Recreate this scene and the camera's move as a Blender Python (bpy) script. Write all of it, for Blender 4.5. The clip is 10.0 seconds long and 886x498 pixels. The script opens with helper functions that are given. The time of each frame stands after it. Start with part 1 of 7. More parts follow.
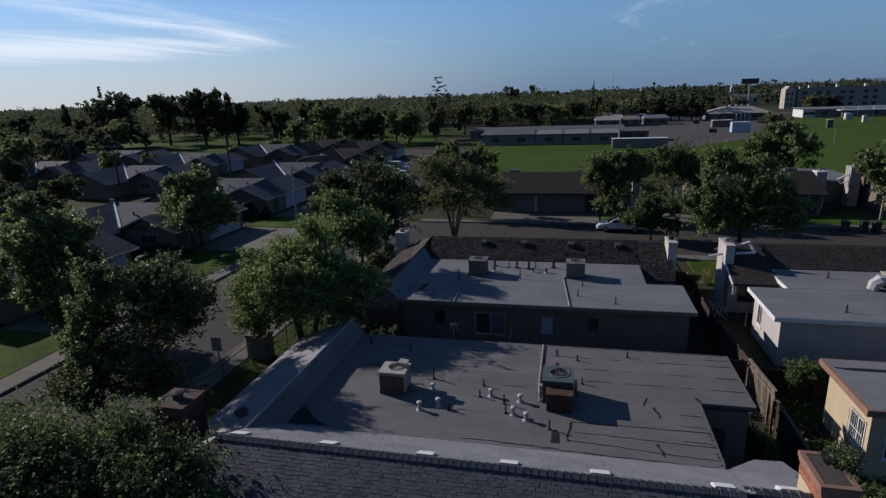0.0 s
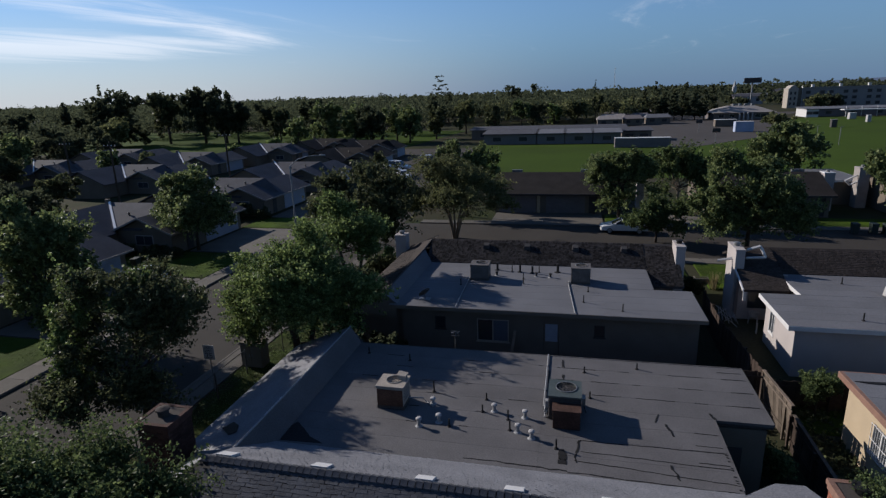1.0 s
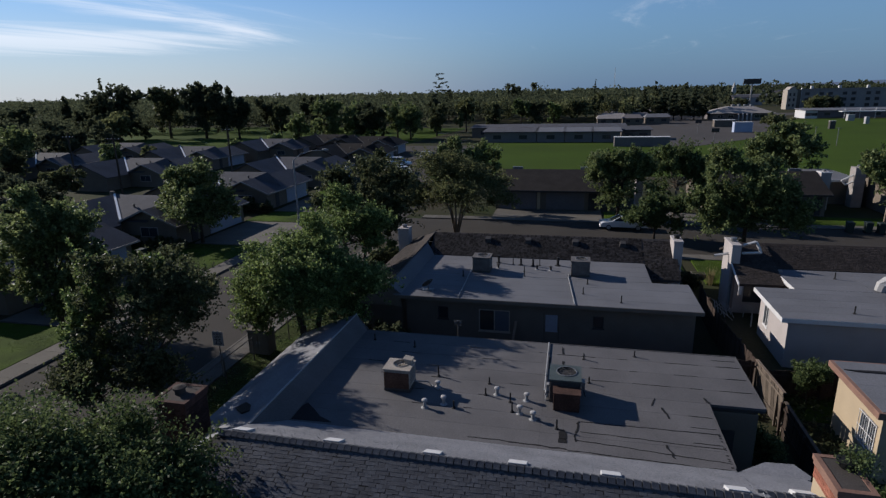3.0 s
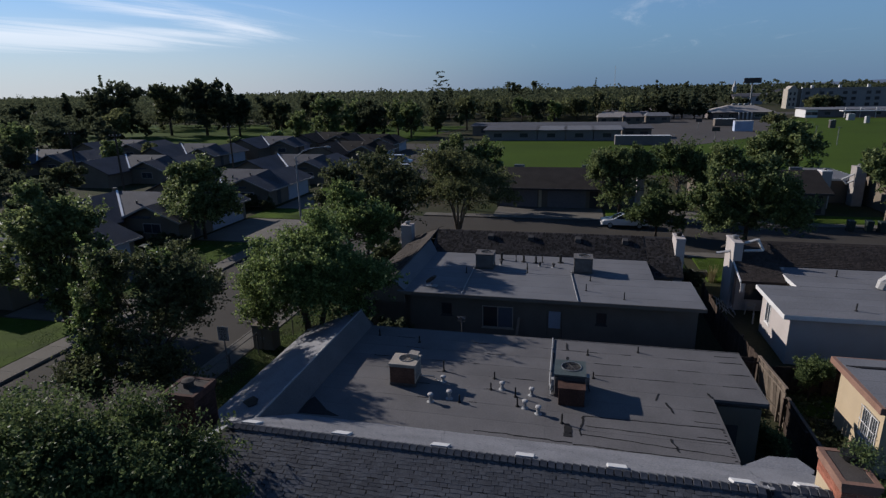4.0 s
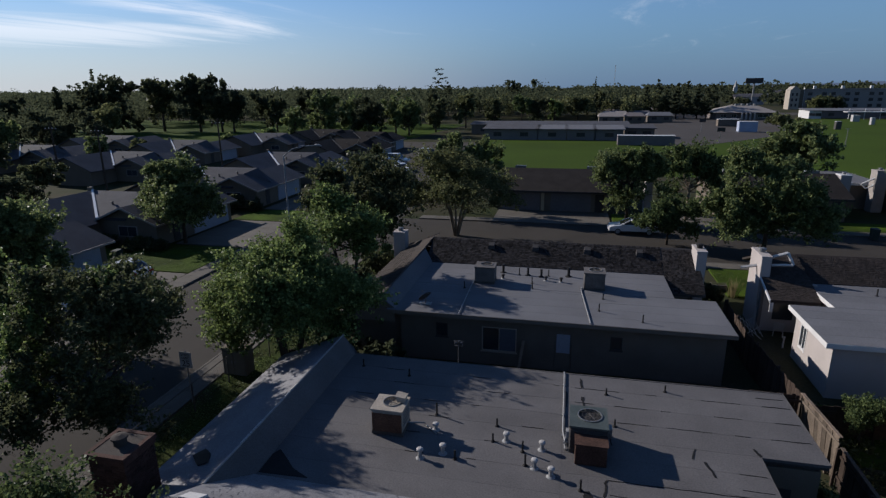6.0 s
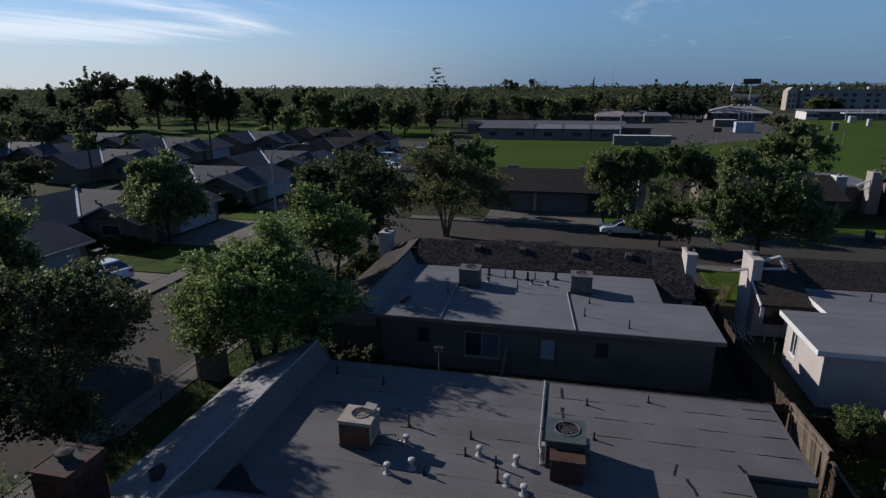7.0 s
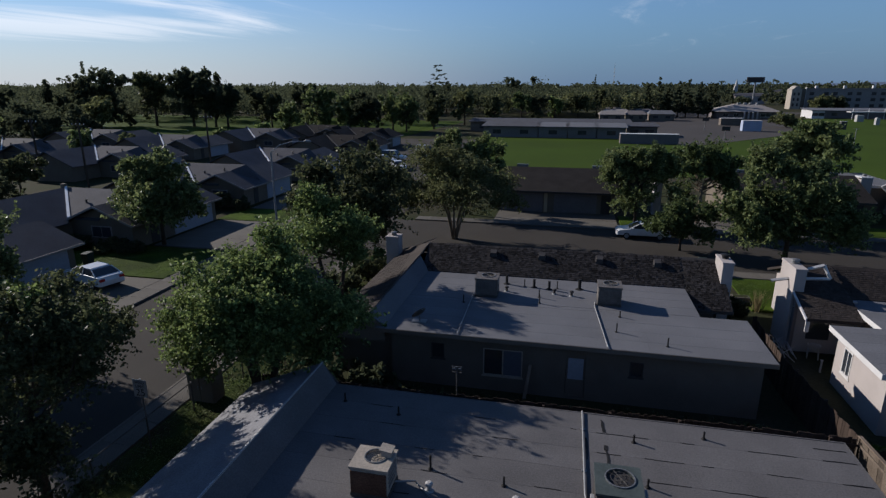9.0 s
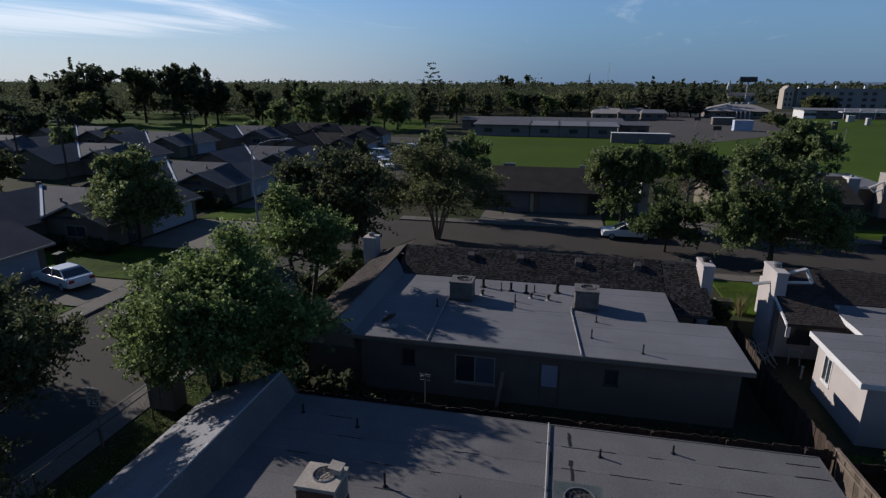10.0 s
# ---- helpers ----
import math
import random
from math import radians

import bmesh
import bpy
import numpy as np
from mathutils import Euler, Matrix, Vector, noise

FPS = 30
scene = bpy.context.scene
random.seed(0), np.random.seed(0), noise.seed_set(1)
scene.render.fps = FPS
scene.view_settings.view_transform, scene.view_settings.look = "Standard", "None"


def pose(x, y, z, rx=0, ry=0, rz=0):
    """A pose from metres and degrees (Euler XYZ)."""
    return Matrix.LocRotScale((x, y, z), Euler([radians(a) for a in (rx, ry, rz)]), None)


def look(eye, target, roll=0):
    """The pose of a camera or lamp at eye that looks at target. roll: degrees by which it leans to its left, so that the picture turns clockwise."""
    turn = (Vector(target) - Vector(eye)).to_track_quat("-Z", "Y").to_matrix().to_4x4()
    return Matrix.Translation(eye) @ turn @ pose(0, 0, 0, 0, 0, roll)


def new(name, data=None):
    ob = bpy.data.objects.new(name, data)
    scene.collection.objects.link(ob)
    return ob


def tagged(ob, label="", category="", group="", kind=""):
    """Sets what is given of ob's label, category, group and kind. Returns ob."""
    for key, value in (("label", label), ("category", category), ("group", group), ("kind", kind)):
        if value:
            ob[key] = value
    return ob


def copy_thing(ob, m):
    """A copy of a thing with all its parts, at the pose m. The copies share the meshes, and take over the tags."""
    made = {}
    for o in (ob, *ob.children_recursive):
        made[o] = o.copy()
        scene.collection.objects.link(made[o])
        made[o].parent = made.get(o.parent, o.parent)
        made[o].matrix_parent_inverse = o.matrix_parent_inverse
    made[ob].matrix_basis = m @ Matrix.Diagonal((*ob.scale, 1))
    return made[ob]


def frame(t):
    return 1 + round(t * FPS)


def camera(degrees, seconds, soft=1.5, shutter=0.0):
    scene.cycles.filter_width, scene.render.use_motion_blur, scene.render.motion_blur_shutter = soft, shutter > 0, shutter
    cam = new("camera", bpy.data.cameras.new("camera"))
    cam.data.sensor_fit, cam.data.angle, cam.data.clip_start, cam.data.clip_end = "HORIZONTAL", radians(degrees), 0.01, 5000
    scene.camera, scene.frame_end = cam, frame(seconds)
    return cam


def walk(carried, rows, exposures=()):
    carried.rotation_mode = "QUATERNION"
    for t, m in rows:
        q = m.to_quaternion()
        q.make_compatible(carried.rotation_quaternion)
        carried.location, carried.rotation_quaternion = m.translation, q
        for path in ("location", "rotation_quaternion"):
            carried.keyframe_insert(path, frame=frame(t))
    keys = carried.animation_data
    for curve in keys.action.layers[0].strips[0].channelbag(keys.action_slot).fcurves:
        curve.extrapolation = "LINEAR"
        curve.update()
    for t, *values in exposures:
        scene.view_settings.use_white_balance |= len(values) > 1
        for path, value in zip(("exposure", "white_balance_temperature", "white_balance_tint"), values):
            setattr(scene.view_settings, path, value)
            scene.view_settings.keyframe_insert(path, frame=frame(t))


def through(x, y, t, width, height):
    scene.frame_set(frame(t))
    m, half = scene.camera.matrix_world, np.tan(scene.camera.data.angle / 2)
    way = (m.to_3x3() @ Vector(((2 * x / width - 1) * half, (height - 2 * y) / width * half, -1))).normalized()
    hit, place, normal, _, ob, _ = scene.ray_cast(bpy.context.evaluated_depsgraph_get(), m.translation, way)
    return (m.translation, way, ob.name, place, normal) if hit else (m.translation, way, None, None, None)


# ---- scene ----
cam = camera(76.3, 10.0, 1.35)
PATH = [
    (0, (5.582, -0.683, 13.963), (5.141, 1.196, 13.44), -2.0),
    (0.5, (5.527, -0.237, 13.949), (5.082, 1.641, 13.424), -1.9),
    (1, (5.336, 0.39, 13.984), (4.892, 2.267, 13.457), -1.9),
    (1.5, (5.219, 0.722, 14.007), (4.776, 2.599, 13.478), -1.8),
    (2, (5.189, 0.703, 14.002), (4.748, 2.581, 13.474), -1.6),
    (2.5, (5.254, 0.037, 13.901), (4.815, 1.915, 13.37), -1.4),
    (4, (5.031, -0.681, 13.799), (4.595, 1.195, 13.259), -1.1),
    (4.5, (4.753, -0.012, 13.701), (4.321, 1.863, 13.158), -0.9),
    (5, (4.322, 1.367, 13.692), (3.897, 3.244, 13.148), -0.8),
    (6.5, (4.412, 3.335, 13.538), (3.983, 5.211, 12.99), -0.5),
    (7, (4.941, 3.898, 13.496), (4.52, 5.774, 12.947), -0.3),
    (7.5, (4.519, 4.487, 13.426), (4.099, 6.363, 12.873), -0.3),
    (8, (3.787, 5.192, 13.349), (3.37, 7.069, 12.797), -0.2),
    (8.5, (3.348, 5.662, 13.301), (2.931, 7.538, 12.747), -0.1),
    (9, (3.614, 6.233, 13.244), (3.195, 8.108, 12.688), -0.1),
    (9.5, (4.16, 6.844, 13.237), (3.745, 8.718, 12.678), 0.1),
    (10, (4.45, 7.243, 13.231), (4.05, 9.12, 12.669), 0.2),
]
walk(cam, [(t, look(eye, target, roll)) for t, eye, target, roll in PATH], exposures=[(0, 0.36, 5900, 13), (10, 0.36, 5900, 13)])

# ---------------------------------------------------------------- sky, sun, exposure
SUN_DIR = Vector((-0.86, 0.31, 0.407)).normalized()
world = bpy.data.worlds.new("sky")
scene.world = world
world.use_nodes = True
wn, wl = world.node_tree.nodes, world.node_tree.links
bg = wn["Background"]
sky = wn.new("ShaderNodeTexSky")
sky.sky_type = "NISHITA"
sky.sun_disc = False
sky.sun_elevation = math.asin(SUN_DIR.z)
sky.sun_rotation = math.atan2(SUN_DIR.x, SUN_DIR.y) % (2 * math.pi)
sky.air_density, sky.dust_density, sky.ozone_density = 1.0, 0.0, 4.5
# thin cirrus streaks on a high layer
tc = wn.new("ShaderNodeTexCoord")
sep = wn.new("ShaderNodeSeparateXYZ")
wl.new(tc.outputs["Generated"], sep.inputs[0])
up = wn.new("ShaderNodeMath"); up.operation = "MAXIMUM"; up.inputs[1].default_value = 0.03
wl.new(sep.outputs["Z"], up.inputs[0])
px = wn.new("ShaderNodeMath"); px.operation = "DIVIDE"
py = wn.new("ShaderNodeMath"); py.operation = "DIVIDE"
wl.new(sep.outputs["X"], px.inputs[0]); wl.new(up.outputs[0], px.inputs[1])
wl.new(sep.outputs["Y"], py.inputs[0]); wl.new(up.outputs[0], py.inputs[1])
comb = wn.new("ShaderNodeCombineXYZ")
wl.new(px.outputs[0], comb.inputs[0]); wl.new(py.outputs[0], comb.inputs[1])
turn = wn.new("ShaderNodeMapping")
turn.inputs["Rotation"].default_value = (0, 0, radians(-86))
wl.new(comb.outputs[0], turn.inputs[0])
cmap = wn.new("ShaderNodeMapping")
cmap.inputs["Scale"].default_value = (0.20, 0.85, 1)
cmap.inputs["Location"].default_value = (0.35, 0.2, 0)
wl.new(turn.outputs[0], cmap.inputs[0])
cn = wn.new("ShaderNodeTexNoise")
cn.inputs["Scale"].default_value, cn.inputs["Detail"].default_value, cn.inputs["Roughness"].default_value = 0.8, 10.0, 0.64
cn.inputs["Distortion"].default_value = 1.1
wl.new(cmap.outputs[0], cn.inputs["Vector"])
# the thicker bank stands on the sun's side
away = wn.new("ShaderNodeVectorMath"); away.operation = "DISTANCE"
away.inputs[1].default_value = (-9.3, 8.8, 0)
wl.new(comb.outputs[0], away.inputs[0])
bank = wn.new("ShaderNodeMapRange")
bank.inputs["From Min"].default_value, bank.inputs["From Max"].default_value = 0.5, 4.4
bank.inputs["To Min"].default_value, bank.inputs["To Max"].default_value = 0.68, 0.0
wl.new(away.outputs["Value"], bank.inputs["Value"])
# one long streak crosses the sky beside it
side = wn.new("ShaderNodeMath"); side.operation = "ADD"; side.inputs[1].default_value = 5.1
wl.new(px.outputs[0], side.inputs[0])
side2 = wn.new("ShaderNodeMath"); side2.operation = "ABSOLUTE"
wl.new(side.outputs[0], side2.inputs[0])
strk = wn.new("ShaderNodeMapRange")
strk.inputs["From Min"].default_value, strk.inputs["From Max"].default_value = 0.0, 1.0
strk.inputs["To Min"].default_value, strk.inputs["To Max"].default_value = 0.36, 0.0
wl.new(side2.outputs[0], strk.inputs["Value"])
fade = wn.new("ShaderNodeMapRange")
fade.inputs["From Min"].default_value, fade.inputs["From Max"].default_value = 8.5, 13.0
fade.inputs["To Min"].default_value, fade.inputs["To Max"].default_value = 1.0, 0.0
wl.new(py.outputs[0], fade.inputs["Value"])
strk2 = wn.new("ShaderNodeMath"); strk2.operation = "MULTIPLY"
wl.new(strk.outputs[0], strk2.inputs[0]); wl.new(fade.outputs[0], strk2.inputs[1])
csum0 = wn.new("ShaderNodeMath"); csum0.operation = "ADD"
wl.new(cn.outputs["Fac"], csum0.inputs[0]); wl.new(bank.outputs[0], csum0.inputs[1])
csum = wn.new("ShaderNodeMath"); csum.operation = "ADD"
wl.new(csum0.outputs[0], csum.inputs[0]); wl.new(strk2.outputs[0], csum.inputs[1])
cr = wn.new("ShaderNodeMapRange")
cr.interpolation_type = "SMOOTHSTEP"
cr.inputs["From Min"].default_value, cr.inputs["From Max"].default_value = 0.575, 1.06
cr.inputs["To Max"].default_value = 0.62
wl.new(csum.outputs[0], cr.inputs["Value"])
low = wn.new("ShaderNodeMapRange")
low.inputs["From Min"].default_value, low.inputs["From Max"].default_value = 0.03, 0.09
wl.new(sep.outputs["Z"], low.inputs["Value"])
cmul = wn.new("ShaderNodeMath"); cmul.operation = "MULTIPLY"
wl.new(cr.outputs[0], cmul.inputs[0]); wl.new(low.outputs[0], cmul.inputs[1])
cmix = wn.new("ShaderNodeMixRGB")
wl.new(cmul.outputs[0], cmix.inputs["Fac"])
deep = wn.new("ShaderNodeMixRGB"); deep.blend_type = "MULTIPLY"; deep.inputs["Fac"].default_value = 1
deep.inputs["Color2"].default_value = (0.86, 0.88, 0.92, 1)
wl.new(sky.outputs[0], deep.inputs["Color1"])
cmix.inputs["Color2"].default_value = (10.6, 10.4, 10.0, 1)
hz = wn.new("ShaderNodeMapRange")
hz.interpolation_type = "SMOOTHSTEP"
hz.inputs["From Min"].default_value, hz.inputs["From Max"].default_value = -0.03, 0.19
hz.inputs["To Min"].default_value, hz.inputs["To Max"].default_value = 0.85, 0.0
wl.new(sep.outputs["Z"], hz.inputs["Value"])
sunward = wn.new("ShaderNodeVectorMath"); sunward.operation = "DOT_PRODUCT"
sunward.inputs[1].default_value = Vector((SUN_DIR.x, SUN_DIR.y, 0)).normalized()
wl.new(tc.outputs["Generated"], sunward.inputs[0])
glow = wn.new("ShaderNodeMapRange")
glow.interpolation_type = "SMOOTHSTEP"
glow.inputs["From Min"].default_value, glow.inputs["From Max"].default_value = 0.3, 1.05
wl.new(sunward.outputs["Value"], glow.inputs["Value"])
hcol = wn.new("ShaderNodeMixRGB")
hcol.inputs["Color1"].default_value, hcol.inputs["Color2"].default_value = (0.60, 1.55, 3.0, 1), (5.75, 5.9, 6.0, 1)
wl.new(glow.outputs[0], hcol.inputs["Fac"])
hmix = wn.new("ShaderNodeMixRGB")
wl.new(hcol.outputs[0], hmix.inputs["Color2"])
wl.new(hz.outputs[0], hmix.inputs["Fac"]); wl.new(deep.outputs[0], hmix.inputs["Color1"])
wl.new(hmix.outputs[0], cmix.inputs["Color1"])
wl.new(cmix.outputs[0], bg.inputs["Color"])
bg.inputs["Strength"].default_value = 0.076

sun_data = bpy.data.lights.new("sun", "SUN")
sun_data.energy, sun_data.angle, sun_data.color = 5.0, radians(0.6), (1.0, 0.90, 0.76)
sun = new("sun", sun_data)
sun.matrix_world = look(SUN_DIR * 100, (0, 0, 0))


# ---------------------------------------------------------------- materials
MATS = {}


def mat(name, color, rough=0.85, metal=0.0, var=0.25, big=0.6, fine=12.0, bump=0.15, tint=None, island=0.0, per_object=0.0, spec=0.15):
    """A painted, mineral or metal surface with stains at a large scale and grain at a fine one."""
    m = bpy.data.materials.new(name)
    m.use_nodes = True
    n, l = m.node_tree.nodes, m.node_tree.links
    b = n["Principled BSDF"]
    b.inputs["Roughness"].default_value, b.inputs["Metallic"].default_value = rough, metal
    b.inputs["Specular IOR Level"].default_value = spec
    co = n.new("ShaderNodeTexCoord")
    n1, n2 = n.new("ShaderNodeTexNoise"), n.new("ShaderNodeTexNoise")
    for node, s, d in ((n1, big, 5.0), (n2, fine, 6.0)):
        node.inputs["Scale"].default_value, node.inputs["Detail"].default_value = s, d
        l.new(co.outputs["Object"], node.inputs["Vector"])
    r1 = n.new("ShaderNodeValToRGB")
    r1.color_ramp.elements[0].position, r1.color_ramp.elements[1].position = 0.32, 0.7
    dark = [c * (1 - var) for c in color] if tint is None else tint
    r1.color_ramp.elements[0].color, r1.color_ramp.elements[1].color = (*dark, 1), (*color, 1)
    l.new(n1.outputs["Fac"], r1.inputs["Fac"])
    mr = n.new("ShaderNodeMapRange")
    mr.inputs["From Min"].default_value, mr.inputs["From Max"].default_value = 0.3, 0.7
    mr.inputs["To Min"].default_value, mr.inputs["To Max"].default_value = 1 - var, 1 + var * 0.6
    l.new(n2.outputs["Fac"], mr.inputs["Value"])
    mul = n.new("ShaderNodeMixRGB"); mul.blend_type = "MULTIPLY"; mul.inputs["Fac"].default_value = 1
    l.new(r1.outputs[0], mul.inputs["Color1"]); l.new(mr.outputs[0], mul.inputs["Color2"])
    out = mul
    for amount, source in ((island, "island"), (per_object, "object")):
        if amount:
            src = n.new("ShaderNodeNewGeometry") if source == "island" else n.new("ShaderNodeObjectInfo")
            sock = src.outputs["Random Per Island"] if source == "island" else src.outputs["Random"]
            mm = n.new("ShaderNodeMapRange")
            mm.inputs["To Min"].default_value, mm.inputs["To Max"].default_value = 1 - amount, 1 + amount
            l.new(sock, mm.inputs["Value"])
            mx = n.new("ShaderNodeMixRGB"); mx.blend_type = "MULTIPLY"; mx.inputs["Fac"].default_value = 1
            l.new(out.outputs[0], mx.inputs["Color1"]); l.new(mm.outputs[0], mx.inputs["Color2"])
            out = mx
    l.new(out.outputs[0], b.inputs["Base Color"])
    if bump:
        bp = n.new("ShaderNodeBump")
        bp.inputs["Strength"].default_value, bp.inputs["Distance"].default_value = bump, 0.02
        l.new(n2.outputs["Fac"], bp.inputs["Height"]); l.new(bp.outputs[0], b.inputs["Normal"])
    MATS[name] = m
    return m


def leaf_mat(name, color, color2, through=0.35, sheen=0.1):
    m = bpy.data.materials.new(name)
    m.use_nodes = True
    n, l = m.node_tree.nodes, m.node_tree.links
    b, o = n["Principled BSDF"], n["Material Output"]
    b.inputs["Roughness"].default_value = 0.5
    b.inputs["Specular IOR Level"].default_value = sheen
    g = n.new("ShaderNodeNewGeometry")
    co = n.new("ShaderNodeTexCoord")
    nz = n.new("ShaderNodeTexNoise"); nz.inputs["Scale"].default_value = 0.5
    l.new(co.outputs["Object"], nz.inputs["Vector"])
    few = n.new("ShaderNodeMath"); few.operation = "POWER"; few.inputs[1].default_value = 2.2
    l.new(g.outputs["Random Per Island"], few.inputs[0])
    add = n.new("ShaderNodeMath"); add.operation = "MULTIPLY_ADD"
    add.inputs[1].default_value, add.inputs[2].default_value = 0.85, -0.12
    l.new(few.outputs[0], add.inputs[0])
    add2 = n.new("ShaderNodeMath"); add2.operation = "MULTIPLY_ADD"
    add2.inputs[1].default_value = 0.5
    l.new(nz.outputs["Fac"], add2.inputs[0]); l.new(add.outputs[0], add2.inputs[2])
    mix = n.new("ShaderNodeMixRGB")
    mix.inputs["Color1"].default_value, mix.inputs["Color2"].default_value = (*color, 1), (*color2, 1)
    l.new(add2.outputs[0], mix.inputs["Fac"])
    l.new(mix.outputs[0], b.inputs["Base Color"])
    tr = n.new("ShaderNodeBsdfTranslucent")
    l.new(mix.outputs[0], tr.inputs["Color"])
    ms = n.new("ShaderNodeMixShader"); ms.inputs[0].default_value = through
    l.new(b.outputs[0], ms.inputs[1]); l.new(tr.outputs[0], ms.inputs[2]); l.new(ms.outputs[0], o.inputs["Surface"])
    MATS[name] = m
    return m


FELT = mat("felt_roofing", (0.106, 0.101, 0.102), 0.8, var=0.22, big=0.7, fine=22, bump=0.5, per_object=0.05)
FELT_LIGHT = mat("silver_coated_shingle", (0.177, 0.177, 0.189), 0.75, var=0.28, big=0.9, fine=18, bump=0.8)
FELT_WHITE = mat("white_felt_roofing", (0.125, 0.125, 0.134), 0.75, var=0.18, big=0.5, fine=16, bump=0.4, per_object=0.04)
TAR = mat("tar", (0.018, 0.017, 0.017), 0.7, var=0.4, fine=20)
SHINGLE = mat("grey_asphalt_shingle", (0.076, 0.078, 0.087), 0.9, var=0.3, big=1.2, fine=50, bump=0.5, per_object=0.17, island=0.0)
SHINGLE_J = mat("grey_asphalt_shingle_field", (0.076, 0.078, 0.087), 0.9, var=0.3, big=1.2, fine=50, bump=0.5, island=0.17)
SHINGLE_BROWN = mat("brown_asphalt_shingle", (0.042, 0.034, 0.030), 0.92, var=0.35, big=1.0, fine=40, bump=0.4, island=0.28)
SHINGLE_MIX = mat("grey_brown_asphalt_shingle", (0.031, 0.028, 0.028), 0.95, spec=0.08, var=0.35, big=1.0, fine=40, bump=0.4, island=0.65)
SHINGLE_DARK = mat("dark_brown_shingle_slope", (0.026, 0.023, 0.022), 0.95, spec=0.08, var=0.3, big=0.8, fine=30, bump=0.5)
# dark tones; on the left chimney they carry the shade of the trees
MORTAR_DARK = mat("dark_shade_mortar", (0.06, 0.052, 0.047), 0.95, var=0.3, fine=40)
BRICK_DARK = mat("shade_darkened_brick", (0.060, 0.033, 0.027), 0.92, var=0.4, big=3, fine=40, bump=0.4, per_object=0.3)
ROOF_BLUE = mat("weathered_blue_grey_shingle", (0.070, 0.070, 0.080), 0.9, var=0.25, big=0.5, fine=14, bump=0.5)
ROOF_TAN = mat("weathered_tan_shingle", (0.088, 0.079, 0.074), 0.9, var=0.25, big=0.5, fine=14, bump=0.5)
STUCCO_GREY = mat("grey_stucco", (0.140, 0.117, 0.097), 0.95, var=0.2, big=0.8, fine=40, bump=0.4)
STUCCO_WHITE = mat("white_stucco", (0.330, 0.297, 0.280), 0.92, var=0.12, big=0.7, fine=40, bump=0.4)
STUCCO_PINK = mat("pale_mauve_stucco", (0.142, 0.125, 0.122), 0.92, var=0.12, big=0.7, fine=40, bump=0.4)
STUCCO_YELLOW = mat("yellow_stucco", (0.350, 0.278, 0.185), 0.92, var=0.12, big=0.8, fine=40, bump=0.4)
STUCCO_TAN = mat("tan_stucco", (0.130, 0.108, 0.084), 0.92, var=0.15, big=0.8, fine=30, bump=0.3)
TRIM_WHITE = mat("white_trim_paint", (0.464, 0.456, 0.448), 0.6, var=0.1, big=1.5, fine=20, bump=0.05)
TRIM_ROSE = mat("terracotta_trim", (0.185, 0.108, 0.080), 0.7, var=0.2, big=1.5, fine=20, bump=0.1)
TRIM_DARK = mat("dark_trim_paint", (0.05, 0.046, 0.045), 0.7, var=0.2, big=1.5, fine=20, bump=0.05)
BRICK = mat("red_brick", (0.264, 0.104, 0.068), 0.9, var=0.3, big=3, fine=40, bump=0.4, per_object=0.25, island=0.2)
MORTAR = mat("mortar", (0.30, 0.27, 0.25), 0.95, var=0.2, fine=40)
BEIGE = mat("beige_enamel", (0.320, 0.280, 0.232), 0.5, var=0.2, big=2.5, fine=18, bump=0.05)
RUST_DARK = mat("dark_rusty_duct", (0.066, 0.037, 0.028), 0.8, var=0.4, big=2.5, fine=22, bump=0.2)
RUST = mat("rusty_brown_panel", (0.128, 0.068, 0.044), 0.75, var=0.4, big=2.5, fine=22, bump=0.2)
GREEN_METAL = mat("grey_green_enamel", (0.062, 0.074, 0.070), 0.45, var=0.2, big=2.5, fine=18, bump=0.05)
GREY_METAL = mat("dull_grey_metal", (0.22, 0.22, 0.22), 0.5, metal=0.6, var=0.25, big=2, fine=18, bump=0.1)
GALV = mat("galvanised_metal", (0.259, 0.259, 0.259), 0.6, metal=0.0, var=0.2, big=3, fine=25, bump=0.1)
CABINET_GREY = mat("weathered_grey_cabinet", (0.125, 0.112, 0.103), 0.6, var=0.35, big=2.5, fine=18, bump=0.1)
DULL_STEEL = mat("dull_dark_steel", (0.085, 0.08, 0.075), 0.6, metal=0.3, var=0.3, big=2, fine=18, bump=0.1)
BLACK = mat("black_iron", (0.02, 0.02, 0.02), 0.6, var=0.3, fine=20)
GLASS_DARK = mat("window_glass", (0.03, 0.034, 0.04), 0.08, var=0.1, big=0.5, fine=3, bump=0.0, spec=0.5)
BLIND = mat("pale_blind", (0.264, 0.275, 0.315), 0.8, var=0.08, fine=8, bump=0.0)
BLIND_DIM = mat("dim_window_blind", (0.095, 0.100, 0.122), 0.5, var=0.1, fine=8, bump=0.0)
WOOD = mat("weathered_fence_wood", (0.200, 0.152, 0.116), 0.9, var=0.35, big=1.5, fine=25, bump=0.4, per_object=0.3)
WOOD_BROWN = mat("weathered_brown_board", (0.115, 0.092, 0.072), 0.9, var=0.35, big=1.5, fine=25, bump=0.4, per_object=0.35)
WOOD_DARK = mat("dark_stained_wood", (0.053, 0.038, 0.030), 0.9, var=0.35, big=1.5, fine=25, bump=0.4, per_object=0.3)
ASPHALT = mat("asphalt", (0.039, 0.034, 0.029), 0.95, var=0.22, big=0.25, fine=25, bump=0.2)
CONCRETE = mat("concrete", (0.104, 0.094, 0.081), 0.92, var=0.2, big=0.5, fine=20, bump=0.15, per_object=0.12)
